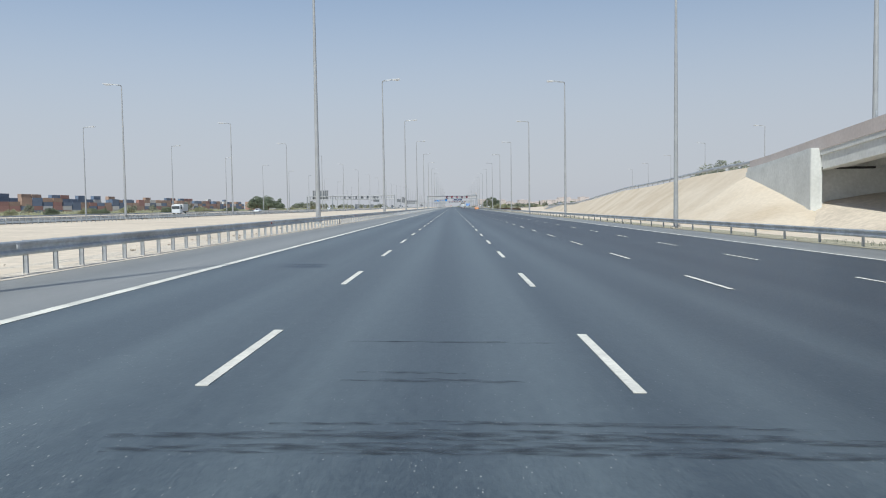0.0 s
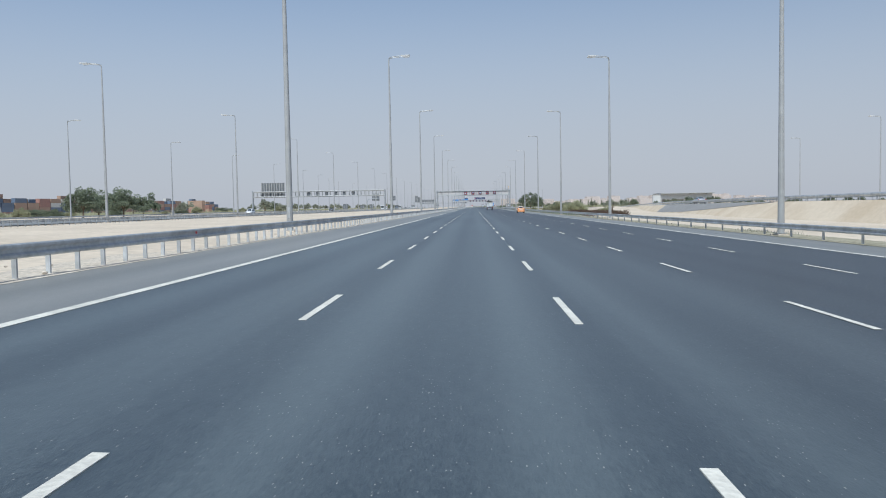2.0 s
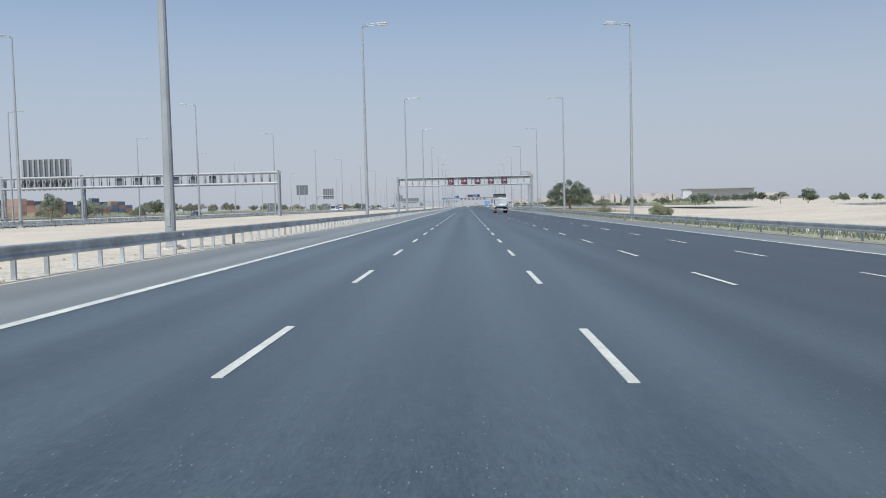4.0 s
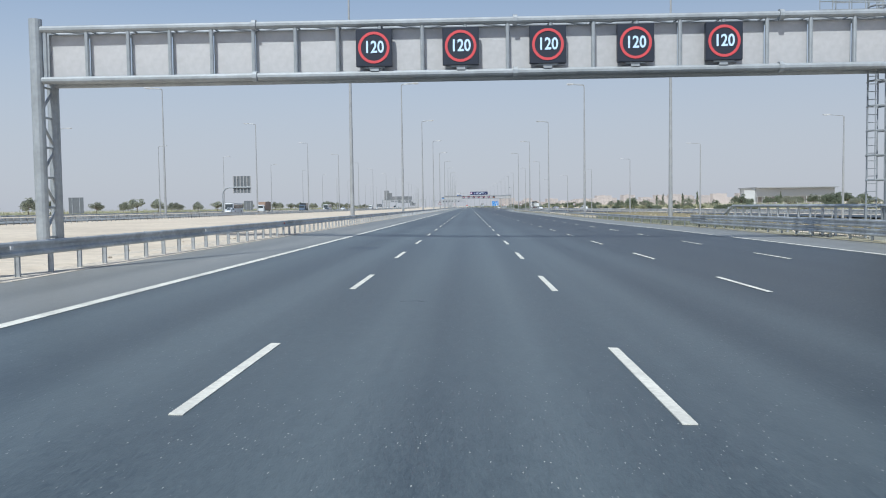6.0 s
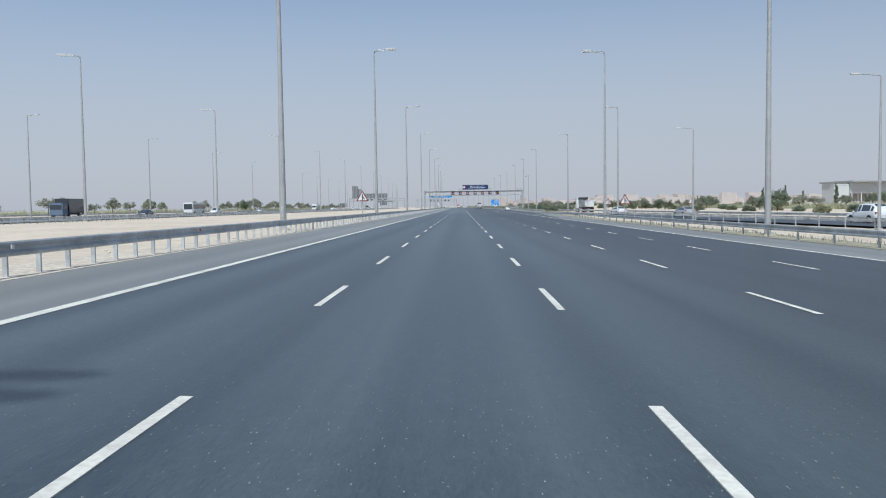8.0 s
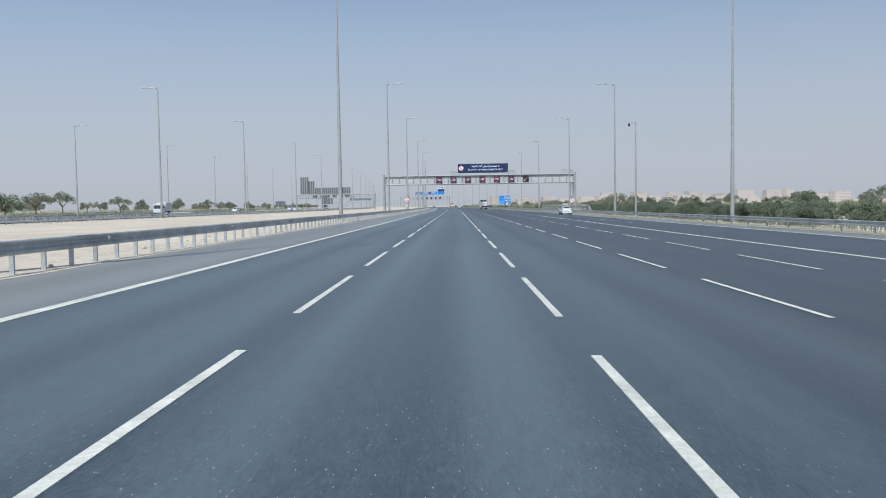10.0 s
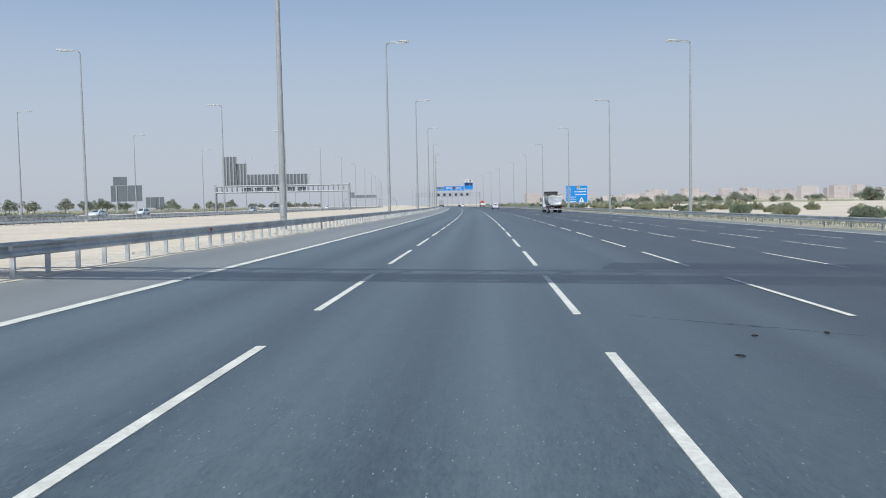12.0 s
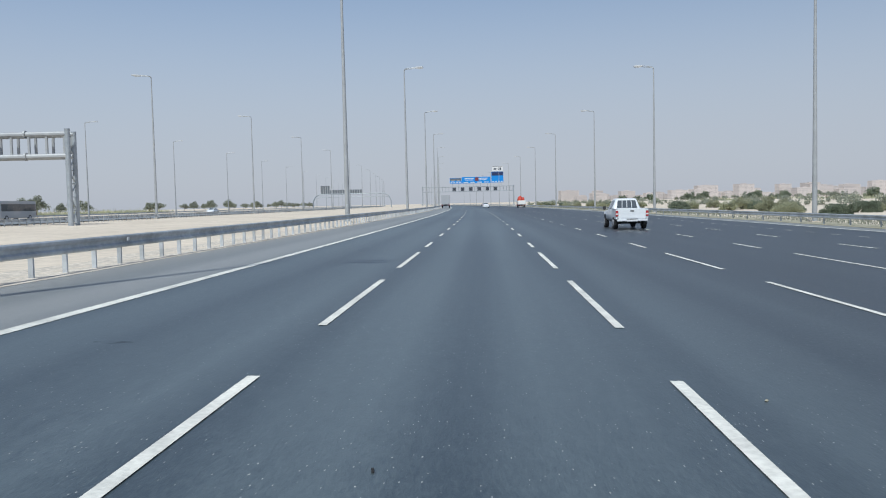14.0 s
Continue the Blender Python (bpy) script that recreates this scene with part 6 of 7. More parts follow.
def leaves(name, clumps, per, leaf, material, parent, flat=0.0, wide=0.45, rise=0.0):
    """A crown of many small leaf sprays round the given clumps (x, y, z, rx, ry, rz), true metres."""
    n = sum(max(1, int(per * c[6])) for c in clumps)
    cent = np.zeros((n, 3))
    i = 0
    for c in clumps:
        k = max(1, int(per * c[6]))
        v = rng.normal(size=(k, 3))
        v /= np.linalg.norm(v, axis=1)[:, None]
        r = rng.uniform(0.45, 1.08, size=(k, 1)) ** 0.7
        cent[i:i + k] = np.array(c[:3]) + v * r * np.array(c[3:6])
        i += k
    a = rng.normal(size=(n, 3))
    a[:, 2] *= 1 - flat
    if rise:        # sprays that grow out and upwards
        out = cent - np.array([0, 0, -0.5])
        a = a * 0.5 + rise * out / np.linalg.norm(out, axis=1)[:, None]
    a /= np.linalg.norm(a, axis=1)[:, None]
    b = np.cross(a, rng.normal(size=(n, 3)))
    b /= np.linalg.norm(b, axis=1)[:, None]
    size = leaf * rng.uniform(0.6, 1.5, size=(n, 1))
    quad = np.stack([cent - a * size, cent + b * size * wide, cent + a * size, cent - b * size * wide], 1).reshape(-1, 3) * U
    me = bpy.data.meshes.new(name)
    me.from_pydata(quad.tolist(), [], (np.arange(n * 4).reshape(n, 4)).tolist())
    me.materials.append(material)
    ob = new(name, me)
    ob.parent = parent
    return ob


def limbs(parent, height, spread, n, r, trunk=0.35):
    """A tapered trunk that forks into limbs."""
    bm = new_bm()
    top = Vector((rng.uniform(-0.2, 0.2), rng.uniform(-0.2, 0.2), height * trunk))
    tube(bm, (0, 0, -0.3), top, r, r * 0.75, 8)
    for i in range(n):
        a = 2 * math.pi * i / n + rng.uniform(-0.4, 0.4)
        mid = top + Vector((math.cos(a) * spread * 0.35, math.sin(a) * spread * 0.35, height * 0.22))
        end = top + Vector((math.cos(a) * spread * 0.8, math.sin(a) * spread * 0.8, height * rng.uniform(0.34, 0.5)))
        tube(bm, top, mid, r * 0.55, r * 0.38, 6)
        tube(bm, mid, end, r * 0.38, r * 0.12, 6)
    part("trunk", bm, BARK, parent)


def round_clumps(n, w, h, z, size, flat_top=False):
    out = []
    for i in range(n):
        a, q = rng.uniform(0, 2 * math.pi), math.sqrt(rng.uniform(0, 1))
        zz = z + (rng.uniform(0, 1) if not flat_top else rng.uniform(0.55, 1.0) - 0.35 * q * rng.uniform(0, 1)) * h * math.sqrt(max(0.05, 1 - (q * 0.95) ** 2))
        k = size * rng.uniform(0.6, 1.25)
        out.append((w * q * math.cos(a), w * q * math.sin(a), zz, k, k, k * 0.75, rng.uniform(0.7, 1.3)))
    return out


def make_tree(kind, label, category, group):
    g = thing("tree" if category == "tree" else "bush", label, category, group=group)
    if kind == "big":
        limbs(g, 9.0, 5.2, 7, 0.32, 0.22)
        leaves("crown", round_clumps(120, 5.7, 6.4, 1.7, 1.05), 800, 0.11, LEAFDEEP, g, wide=0.16, rise=0.25)
    elif kind == "acacia":
        limbs(g, 6.0, 3.2, 6, 0.16, 0.35)
        leaves("crown", round_clumps(26, 3.3, 2.6, 3.0, 0.85, True), 200, 0.12, LEAF, g)
    elif kind == "round":
        limbs(g, 5.0, 1.8, 5, 0.13, 0.35)
        leaves("crown", round_clumps(22, 2.1, 2.7, 2.2, 0.85), 80, 0.20, LEAF, g)
    elif kind == "dense":
        limbs(g, 7.5, 3.4, 6, 0.22, 0.25)
        leaves("crown", round_clumps(34, 3.9, 5.0, 2.0, 1.25), 110, 0.24, LEAFDARK, g)
    elif kind == "hedge":
        limbs(g, 3.2, 1.6, 6, 0.08, 0.15)
        leaves("crown", round_clumps(34, 2.3, 2.2, 0.35, 0.70), 560, 0.085, LEAFDARK, g, wide=0.35, rise=0.4)
    elif kind == "bush":
        limbs(g, 3.0, 2.0, 9, 0.06, 0.08)
        leaves("crown", round_clumps(44, 2.2, 2.2, 0.45, 0.60), 430, 0.16, LEAFGREY, g, wide=0.09, rise=0.9)
    elif kind == "cypress":
        limbs(g, 7.0, 0.4, 4, 0.10, 0.3)
        leaves("crown", [(rng.uniform(-0.25, 0.25), rng.uniform(-0.25, 0.25), 0.9 + 0.42 * i, 0.85 * (1 - i / 17), 0.85 * (1 - i / 17), 0.5, 1.0) for i in range(15)], 90, 0.18, LEAFDARK, g)
    return g


PROTO = {}
for kind, label, category in (("big", "broad green tree with several trunks and feathery crown", "tree"), ("acacia", "umbrella-shaped pale green desert tree", "tree"),
                              ("round", "small round-crowned roadside tree", "tree"), ("dense", "dense dark green tree", "tree"), ("hedge", "dense dark green roadside shrub", "shrub"),
                              ("bush", "loose grey-green desert bush", "shrub"), ("cypress", "slim dark green conifer", "tree")):
    PROTO[kind] = [make_tree(kind, label, category, category + "s " + kind) for _ in range(1 if kind == "big" else 2)]


used = {k: 0 for k in PROTO}


def plant(kind, s, x, size=1.0, z=None):
    m = spot(s, x, (deck(x) - 0.25 if x > 20 else deck(x)) if z is None else z, rng.uniform(0, 360), size * rng.uniform(0.88, 1.12))
    protos, i = PROTO[kind], used[kind]
    used[kind] += 1
    if i < len(protos):
        protos[i].matrix_world = m
        return protos[i]
    src = protos[i % len(protos)]
    ob = copy_thing(src, Matrix.Identity(4))
    ob.matrix_basis = m
    return ob


plant("big", 621, 29.8, 1.0)
# bushes between motorway and ramp
for s, x, k in ((423, 23.6, 1.12), (410, 25.6, 1.15), (394, 25.0, 1.2), (500, 27, 0.6), (520, 31, 0.6), (380, 30, 0.6), (535, 25, 0.5)):
    plant("bush", s, x, k)
for s, x, k in ((1236, 33, 0.9), (1262, 36, 0.8), (1282, 31, 0.75), (1296, 35, 0.9), (1330, 34, 0.9), (1352, 31, 0.8), (1384, 36, 0.9), (1440, 32, 0.9), (1466, 35, 1.0), (1500, 33, 0.9),
                (1252, 44, 0.9), (1310, 46, 1.0), (1345, 52, 0.9), (1372, 48, 1.0), (1410, 50, 0.9)):
    plant("bush" if (int(s) % 3) else "hedge", s, x, k * 0.72)
for i in range(44):
    plant(("bush", "hedge", "bush", "bush")[i % 4], 1395 + i * 9 + rng.uniform(-4, 4), 33 + rng.uniform(-2, 16), rng.uniform(0.45, 0.68))
for i in range(40):
    plant(("bush", "hedge", "bush")[i % 3], 1240 + i * 7 + rng.uniform(-4, 4), 38 + rng.uniform(0, 26), rng.uniform(0.40, 0.62))
# the tall hedge beside the widened road
for i in range(58):
    plant("hedge", 1036 + i * 2.1 + rng.uniform(-0.8, 0.8), 30.0 + rng.uniform(-1.0, 4.6), rng.uniform(0.62, 0.92))
# scrub in front of the container yard
for i in range(34):
    plant(("bush", "hedge", "round")[i % 3], 240 + i * 13 + rng.uniform(-5, 5), -112 + rng.uniform(-30, 14), rng.uniform(0.7, 1.2))
# round trees beyond the opposite road
for i in range(112):
    s = 640 + i * 13.5 + rng.uniform(-3, 3)
    plant("round", s, -118 + rng.uniform(-14, 8), rng.uniform(0.75, 1.15))
for s, x, k in ((384, -91, 0.95), (394, -92, 1.0), (404, -90, 1.0), (412, -88, 0.9), (735, -131, 0.9), (748, -137, 0.95), (757, -143, 0.85), (790, -150, 0.9), (1150, -100, 0.8), (1500, -150, 0.8)):
    plant("dense", s, x, k)
for s, x, k in ((1160, -98, 1.0), (1186, -104, 1.0), (1215, -100, 0.9), (1350, -110, 1.0), (1480, -112, 0.6), (1336, 41, 0.55), (1347, 45, 0.52), (1328, 52, 0.58), (1190, 44, 0.8), (1205, 52, 0.8), (1222, 47, 0.75)):
    plant("acacia", s, x, k)
# trees and conifers far on the right
for i in range(120):
    s = 700 + i * 11 + rng.uniform(-5, 5)
    plant(("round", "dense", "acacia")[i % 3], s, lerp([(700, 105), (1000, 75), (1300, 90), (1700, 120)], s) + rng.uniform(-6, 36), rng.uniform(0.55, 0.8))
for i in range(56):
    plant(("bush", "hedge")[i % 2], 780 + i * 9 + rng.uniform(-4, 4), 66 + rng.uniform(-6, 30), rng.uniform(0.5, 0.8))
for i in range(9):
    plant("cypress", 960 + i * 31 + rng.uniform(-3, 3), 118 + rng.uniform(-10, 25), rng.uniform(0.8, 1.2))
for i in range(26):
    plant("dense", 520 + i * 17 + rng.uniform(-5, 5), 190 + rng.uniform(-20, 80), rng.uniform(0.45, 0.7))
for x, k in ((240, 0.9), (252, 1.0), (262, 1.2), (271, 1.0), (281, 1.1), (291, 1.3), (301, 1.2), (309, 1.5), (318, 1.4), (330, 1.0)):      # trees before the warehouse
    plant("dense", 1272 + rng.uniform(-8, 8), x, k)
for s, x, k in ((1416, 54, 0.66), (1404, 56, 0.68), (1393, 58, 0.72), (1436, 56, 0.5), (1452, 60, 0.55)):      # before the town
    plant("acacia", s, x, k)
plant("acacia", 180, 59.5, 1.75)
plant("acacia", 372, 16 + 14, 0.55)
for s, x in ((1070, 72), (1085, 66), (1100, 74), (1118, 64), (1132, 70), (1048, 70)):
    plant("dense", s, x, 0.55)


def tufts(name, label, spots, per, leaf, material, height=0.5):
    """Low scrub and weeds, many small blades over the given places (s, x, half-length, half-width)."""
    cent = []
    for s, x, ls, lx in spots:
        n = int(per * ls * lx)
        for _ in range(n):
            ss, xx = s + rng.uniform(-ls, ls), x + rng.uniform(-lx, lx)
            h = height * rng.uniform(0.4, 1.2) * (0.55 + 0.6 * noise.noise(Vector((ss * 0.35, xx * 0.5, 2))))
            base = at(ss, xx, deck(xx) - 0.12)
            d = Vector((rng.normal(), rng.normal(), 0)).normalized() * leaf * U
            up = Vector((rng.normal() * 0.5 * h, rng.normal() * 0.5 * h, max(0.12, h) + 0.12)) * U
            cent += [base - d, base + d, base + up + d * 0.4, base + up - d * 0.4]
    me = bpy.data.meshes.new(name)
    me.from_pydata(cent, [], np.arange(len(cent)).reshape(-1, 4).tolist())
    me.materials.append(material)
    return tagged(new(name, me), label, "scrub", kind="stuff")


tufts("dry_scrub", "low dry brown scrub below the ramp", [(366, 25, 20, 4.0)], 420, 0.014, DRYBRUSH, 0.95)
tufts("weeds", "green weeds under the outer guardrail", [(660, 19.2, 32, 1.6), (560, 19.0, 30, 1.3), (500, 19.2, 40, 1.2)], 120, 0.025, LEAF, 0.65)
tufts("weeds", "green weeds and low scrub behind the outer guardrail", [(410, 19.7, 60, 1.5)], 60, 0.025, LEAFDARK, 0.6)
tufts("grass", "dry yellow grass strip between motorway and slip road", [(690, 30, 70, 9), (585, 26, 40, 6)], 24, 0.03, GRASS, 0.42)
tufts("weeds", "sparse weeds along the outer verge", [(35, 18.4, 4, 0.8), (130, 18.6, 5, 0.8), (246, 18.4, 5, 0.7), (318, 18.5, 6, 0.8), (800, 18.6, 60, 0.7), (1260, 24.9, 60, 0.6), (1380, 24.8, 80, 0.8)], 30, 0.02, LEAF, 0.32)
tufts("weeds", "grey-green weeds between the outer guardrail and the bushes", [(1250, 28, 240, 2.6), (1600, 28, 120, 2.6)], 30, 0.02, LEAF, 0.42)
tufts("scrub_belt", "distant pale scrub beyond the roads", [(1150, -127, 560, 6), (1250, 108, 480, 8), (380, -150, 200, 8)], 9, 0.10, LEAFGREY, 2.2)
# the uneven belt of scrub and low trees between the motorway and the town
clumps = []
for _ in range(190):
    s, x = rng.uniform(1440, 2060), rng.uniform(62, 108)
    w, h = rng.uniform(1.0, 2.6), rng.uniform(1.1, 3.0)
    for _ in range(7):
        a, q = rng.uniform(0, 2 * math.pi), w * math.sqrt(rng.uniform(0, 1))
        z = -0.5 + h * rng.uniform(0.15, 1.0) * math.sqrt(max(0.15, 1 - (q / w) ** 2))
        p, k = at(s + q * math.sin(a), x + q * math.cos(a), z) / U, rng.uniform(0.5, 0.95)
        clumps.append((p.x, p.y, p.z, k, k, k * 0.8, rng.uniform(0.7, 1.3)))
tagged(leaves("scrub_belt", clumps, 42, 0.2, LEAF, None), "belt of pale green scrub between motorway and town", "scrub", kind="stuff")
tufts("hedge_row", "low clipped green hedge beyond the opposite road", [(1160, -89, 60, 0.7), (1300, -89, 50, 0.7)], 60, 0.12, LEAFDARK, 1.3)

# pebbles on the gravel verges
bm = new_bm()
for i in range(700):
    s, x = rng.uniform(0, 1380), -9.6 + rng.uniform(-1.6, 0.9)
    if i % 3 == 0:
        x = right_edge(s) + rng.uniform(0.4, 2.2)
    r = rng.uniform(0.03, 0.10)
    p = at(s, x, deck(x) + 0.04) / U
    bmesh.ops.create_icosphere(bm, subdivisions=1, radius=r, matrix=Matrix.Translation(p) @ Matrix.Diagonal((rng.uniform(0.7, 1.3), rng.uniform(0.7, 1.3), 0.6, 1)))
solo("pebbles", bm, GRAVEL, "scattered pale stones on the gravel verges", "stones", kind="stuff")


# ---- buildings ----
def container_mesh(material):
    bm = new_bm()
    n = 20
    for side in (-1, 1):
        pts = []
        for i in range(n + 1):
            y = -6.05 + 12.1 * i / n
            pts.append((side * (1.22 - (0.04 if i % 2 else 0)), y))
        for (xa, ya), (xb, yb) in zip(pts, pts[1:]):
            bm.faces.new([bm.verts.new(p) for p in ((xa, ya, 0.1), (xb, yb, 0.1), (xb, yb, 2.5), (xa, ya, 2.5))])
    box(bm, -1.22, 1.22, -6.09, -6.03, 0.05, 2.55)
    box(bm, -1.22, 1.22, 6.03, 6.09, 0.05, 2.55)
    box(bm, -1.22, 1.22, -6.09, 6.09, 2.5, 2.59)
    box(bm, -1.22, 1.22, -6.09, 6.09, 0.0, 0.12)
    return mesh_of("shipping_container", bm, material)


BOXES = [(container_mesh(m), w) for m, w in ((BOX_RED, "rust-red"), (BOX_BLUE, "blue"), (BOX_BROWN, "brown"), (BOX_PALE, "pale grey"))]
for i in range(42):
    s = 470 + i * 13.2
    for row in (0, 1):
        high = int(3 + 2.0 * rng.random() + (0.6 if row else 0))
        for k in range(high):
            me, word = BOXES[int(rng.choice([0, 1, 1, 2, 2, 3]))]
            ob = tagged(new("shipping_container", me), word + " steel shipping container in a stack", "container", "stacked containers")
            ob.matrix_world = spot(s + rng.uniform(-0.3, 0.3), -258 - 14 * row - rng.uniform(0, 0.4), 0.1 + 2.6 * k)


def block(name, label, s, x, w, d, h, wall, storeys, turn=0.0, category="building", win_w=1.3, win_gap=3.2):
    """A flat-roofed building with window openings filled by dark panes, a parapet and a roof box."""
    g = thing(name, label, category, spot(s, x, -0.6, turn))
    bm = new_bm()
    box(bm, -w / 2, w / 2, -d / 2, d / 2, 0, h)
    part("wall", bm, wall, g)
    bm = new_bm()
    for a in ((-w / 2 - 0.1, w / 2 + 0.1, -d / 2 - 0.1, -d / 2 + 0.2), (-w / 2 - 0.1, w / 2 + 0.1, d / 2 - 0.2, d / 2 + 0.1), (-w / 2 - 0.1, -w / 2 + 0.2, -d / 2 + 0.2, d / 2 - 0.2), (w / 2 - 0.2, w / 2 + 0.1, -d / 2 + 0.2, d / 2 - 0.2)):
        box(bm, *a, h, h + 0.9)
    box(bm, -w * 0.15, w * 0.1, -d * 0.2, d * 0.15, h, h + 2.6)
    part("roof", bm, wall, g)
    bm = new_bm()
    sh = h / storeys
    for f in range(storeys):
        z = f * sh + sh * 0.35
        for i in range(int((w - 1.5) / win_gap)):
            xx = -w / 2 + 1.4 + i * win_gap
            box(bm, xx, xx + win_w, -d / 2 - 0.03, -d / 2 + 0.03, z, z + sh * 0.45)
        for i in range(int((d - 1.5) / win_gap)):
            yy = -d / 2 + 1.4 + i * win_gap
            for sd in (-1, 1):
                box(bm, sd * w / 2 - 0.03, sd * w / 2 + 0.03, yy, yy + win_w, z, z + sh * 0.45)
    tagged(part("glazing", bm, PANE, g), kind="stuff")
    return g


for i in range(8, 84):
    a = radians(15.0 + i * 0.33)
    r = 1900 + 500 * rng.random() + 200 * (i % 3)
    h = float(rng.choice([13, 16, 19, 22, 28, 32]))
    block("apartment_block", "beige flat-roofed apartment block among others, far off", 1330 + r * math.cos(a), r * math.sin(a), rng.uniform(22, 60), rng.uniform(16, 26), h, PLASTER, int(h / 3.2), rng.uniform(-8, 8), "apartment block")
for i in range(5):      # a lone stack of brown containers
    ob = tagged(new("shipping_container", BOXES[2 if i % 3 else 0][0]), "brown steel shipping container in a stack", "container", "stacked containers")
    ob.matrix_world = spot(690 + 13 * (i % 2), -168, 0.0 + 2.6 * (i // 2), 60)

# wide pale warehouse across the view, with a pale end block
g = thing("warehouse", "wide pale warehouse with an overhanging grey roof and dark window bays", "warehouse", spot(1296, 287, -0.6))
bm = new_bm()
box(bm, -36, 32, 0.0, 40, 7.4, 14.3)
box(bm, -36, 32, 4.0, 40, 0, 7.4)
part("wall", bm, CLAD, g)
bm = new_bm()
box(bm, -37.0, 33.5, -5.0, 42, 14.2, 15.2, 0.1)
part("roof", bm, ROOFGREY, g)
for i in range(11):
    bm = new_bm()
    box(bm, -34.5 + i * 6.1, -29.6 + i * 6.1, 3.9, 4.05, 0.6, 6.6)
    part("window", bm, PANE, g)
    bm = new_bm()
    box(bm, -35.3 + i * 6.1, -34.8 + i * 6.1, 0.0, 0.5, 0.0, 7.4)
    part("column", bm, CLAD, g)
bm = new_bm()
box(bm, -46, -36.2, 1, 7, 0, 12.4, 0.1)
end = part("end_block", bm, CLAD, g, "pale rendered end block")
bm = new_bm()
box(bm, -46.2, -36.2, 0.8, 7.2, 12.4, 13.0)
part("coping", bm, CLAD, end)
# low sand ridges beyond the outer verge
strip("sand_ridge", stations(1190, 1800, 12), lambda s: [54 + 4 * i for i in range(25)], SAND,
      lambda s, x: -0.9 + (1.3 + 0.7 * noise.noise(Vector((s * 0.02, x * 0.05, 4)))) * max(0, 1 - abs(x - 100) / 48) * min(1, (s - 1190) / 60), "low ridge of pale dug sand", "sand ridge")
strip("sand_ridge", stations(400, 560, 12), lambda s: [34 + 2.6 * i for i in range(17)], SAND,
      lambda s, x: -0.9 + (1.3 + 0.5 * noise.noise(Vector((s * 0.03, x * 0.05, 9)))) * max(0, 1 - abs(x - 56) / 22) * min(1, (s - 400) / 30, (560 - s) / 30), "low ridge of pale dug sand", "sand ridge")


# ---- marks on the road ----
def mark(points, w):
    """A dark rubber mark along (s, x) points."""
    verts, faces = [], []
    for i, (s, x) in enumerate(points):
        a, b = points[max(0, i - 1)], points[min(len(points) - 1, i + 1)]
        d = Vector((b[1] - a[1], b[0] - a[0], 0)).normalized()
        nrm = Vector((-d.y, d.x, 0)) * w * (0.35 + 0.65 * math.sin(math.pi * i / (len(points) - 1)))
        for k in (-1, 1):
            p = Vector((x, s, 0)) + nrm * k
            verts.append(at(p.y, p.x, deck(p.x) + 0.004))
    for i in range(len(points) - 1):
        faces.append((2 * i, 2 * i + 1, 2 * i + 3, 2 * i + 2))
    me = bpy.data.meshes.new("tyre_mark")
    me.from_pydata(verts, [], faces)
    me.materials.append(STAIN)
    ob = new("tyre_mark", me)
    ob.parent = road
    return ob


def curve_mark(s, x0, x1, bow, w, n=14):
    pts = []
    for i in range(n + 1):
        f = i / n
        pts.append((s + bow * (4 * f * (1 - f)) + 0.05 * noise.noise(Vector((f * 9, s, 0))), x0 + (x1 - x0) * f))
    mark(pts, w)


for s, x0, x1, bow, w in ((5.30, -2.0, 3.6, 0.15, 0.13), (5.02, -1.9, 3.2, 0.12, 0.14), (5.65, -1.0, 2.9, 0.1, 0.06), (7.1, -0.7, 0.9, 0.05, 0.07), (7.45, -0.6, 0.4, 0.03, 0.05), (9.15, -0.9, 1.6, 0.05, 0.06),
                           (60.8, -2.4, 1.6, 0.4, 0.07), (60.2, -2.2, 0.8, 0.3, 0.05), (61.6, 2.0, 4.4, 0.2, 0.07), (62.6, 2.4, 4.0, 0.1, 0.05), (158, -0.2, 0.6, 0.1, 0.04),
                           (590, -0.8, -0.4, 0.1, 0.05)):
    curve_mark(s, x0, x1, bow, w)
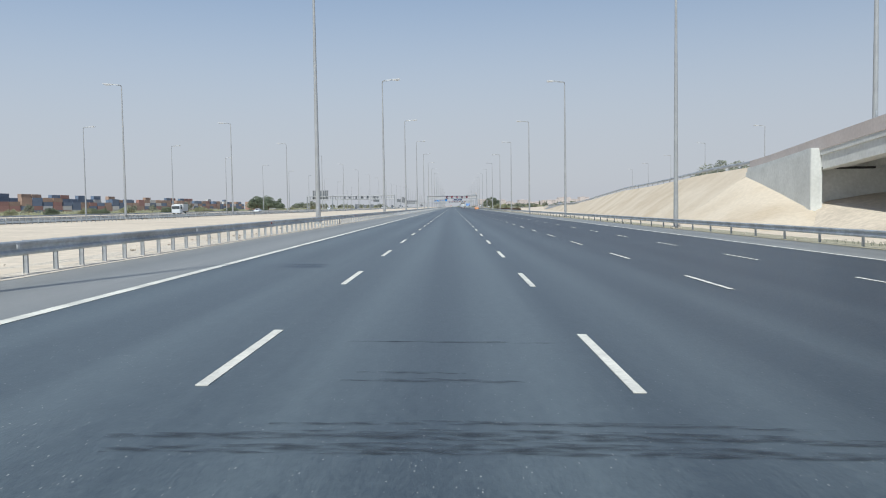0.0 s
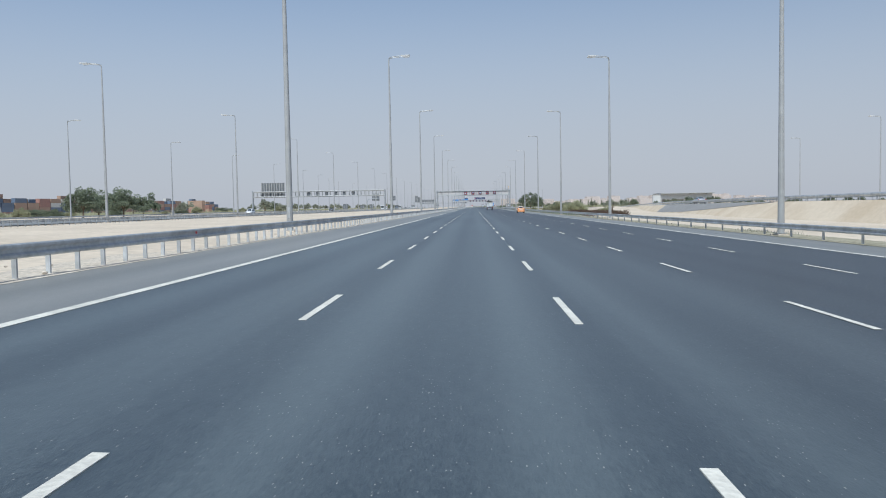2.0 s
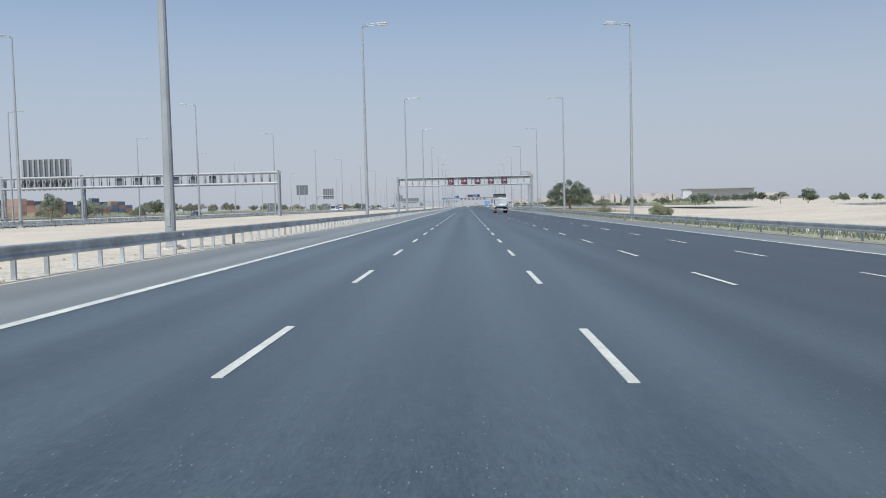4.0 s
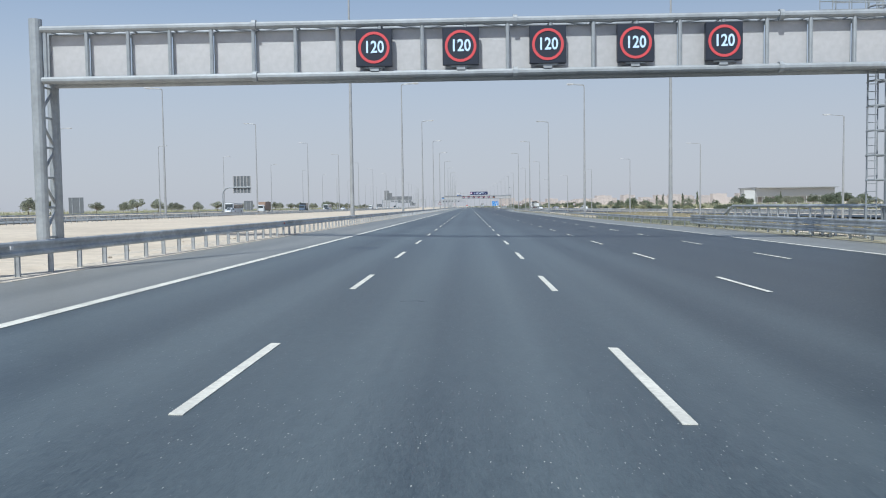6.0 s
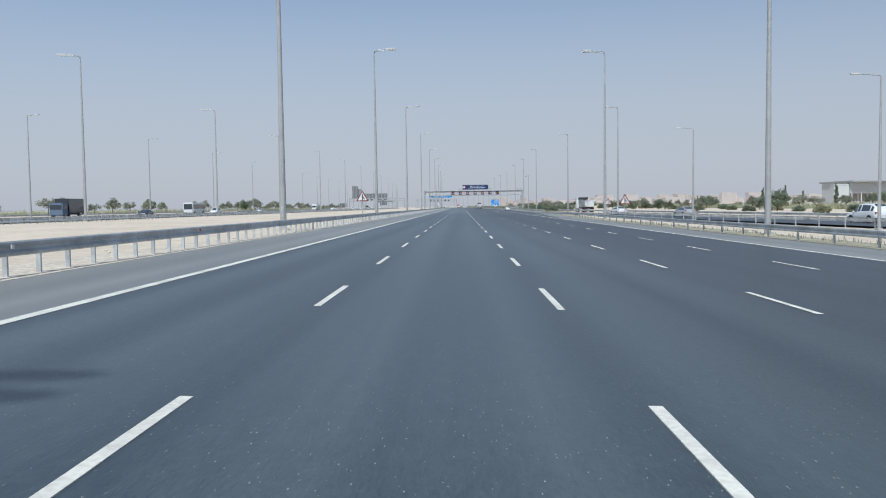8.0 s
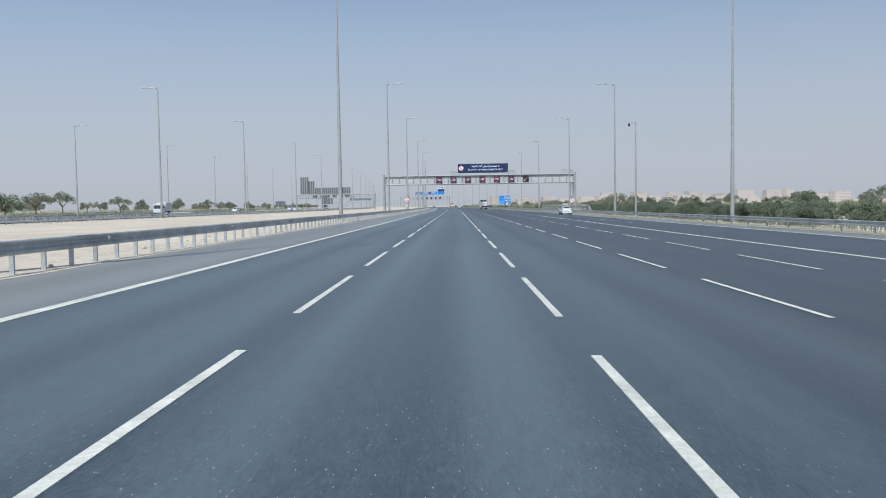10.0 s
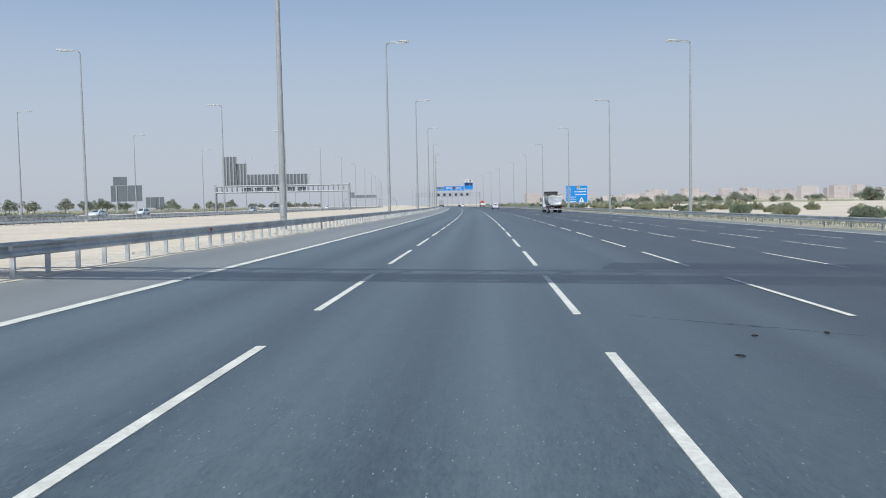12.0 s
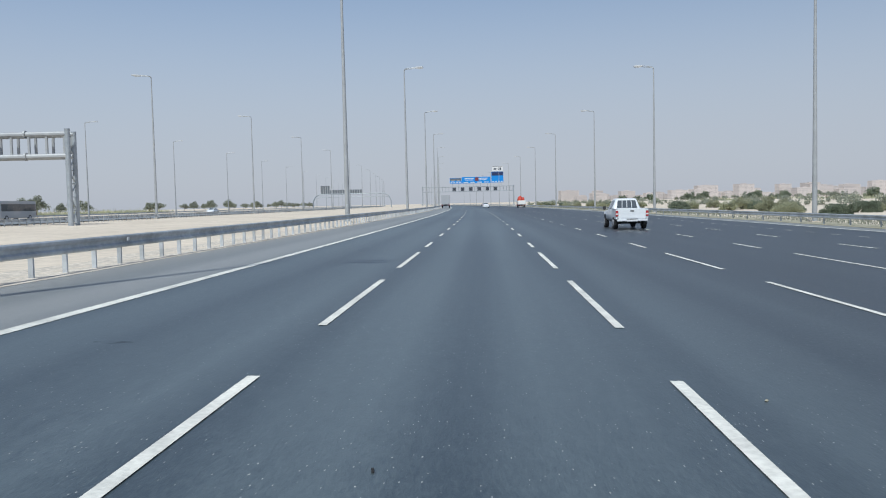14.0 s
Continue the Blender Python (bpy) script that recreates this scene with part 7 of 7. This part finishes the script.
mark([(150.3, -1.05), (150.8, -0.8), (151.3, -0.55), (151.8, -0.28), (152.3, 0.02), (152.7, 0.35), (152.95, 0.7), (153.1, 1.0)], 0.04)
for i in range(40):
    s, x = rng.uniform(0, 1380), rng.uniform(-5, 9)
    curve_mark(s, x, x + rng.uniform(0.15, 0.5), rng.uniform(-0.1, 0.1), rng.uniform(0.03, 0.08), 6)

mark([(1176.7, 2.5), (1176.4, 2.9), (1176.1, 3.35), (1175.85, 3.8), (1175.6, 4.2), (1175.3, 4.65), (1175.0, 5.1)], 0.05)

# scraps of torn tyre and small stones lying on the road
for k, (s, x, w, stuff_mat, word) in enumerate(((159.05, -6.85, 0.10, VERGE, "dull broken stone"), (1175.0, 3.66, 0.05, RUBBER, "black scrap of torn tyre"), (1175.3, 4.6, 0.07, RUBBER, "black scrap of torn tyre"),
                                           (1173.7, 3.1, 0.06, RUBBER, "black scrap of torn tyre"), (726.1, 1.85, 0.045, VERGE, "dull broken stone"), (730.1, 0.92, 0.05, RUBBER, "black scrap of torn tyre"),
                                           (1371.2, 2.34, 0.022, VERGE, "dull broken stone"), (1369.4, -0.44, 0.028, RUBBER, "black scrap of torn tyre"), (562.8, -1.42, 0.03, RUBBER, "black scrap of torn tyre"))):
    bm = new_bm()
    if stuff_mat is RUBBER:
        for i in range(5):
            box(bm, -w + 0.4 * w * i, -w + 0.4 * w * (i + 1), -0.3 * w, 0.3 * w, 0.003 + 0.1 * w * math.sin(1.1 * i), 0.012 + 0.1 * w * math.sin(1.1 * i))
    else:
        bmesh.ops.create_icosphere(bm, subdivisions=2, radius=w, matrix=Matrix.Translation((0, 0, w * 0.3)) @ Matrix.Diagonal((1.0, 0.6, 0.4, 1)))
        for v in bm.verts:
            v.co += Vector((1, 1, 0.5)) * 0.25 * w * noise.noise(v.co * 14 + Vector((k, 0, 0)))
    solo("road_debris", bm, stuff_mat, word + " lying on the asphalt", "debris", spot(s, x, deck(x) + 0.002, 40 * k), "road debris")
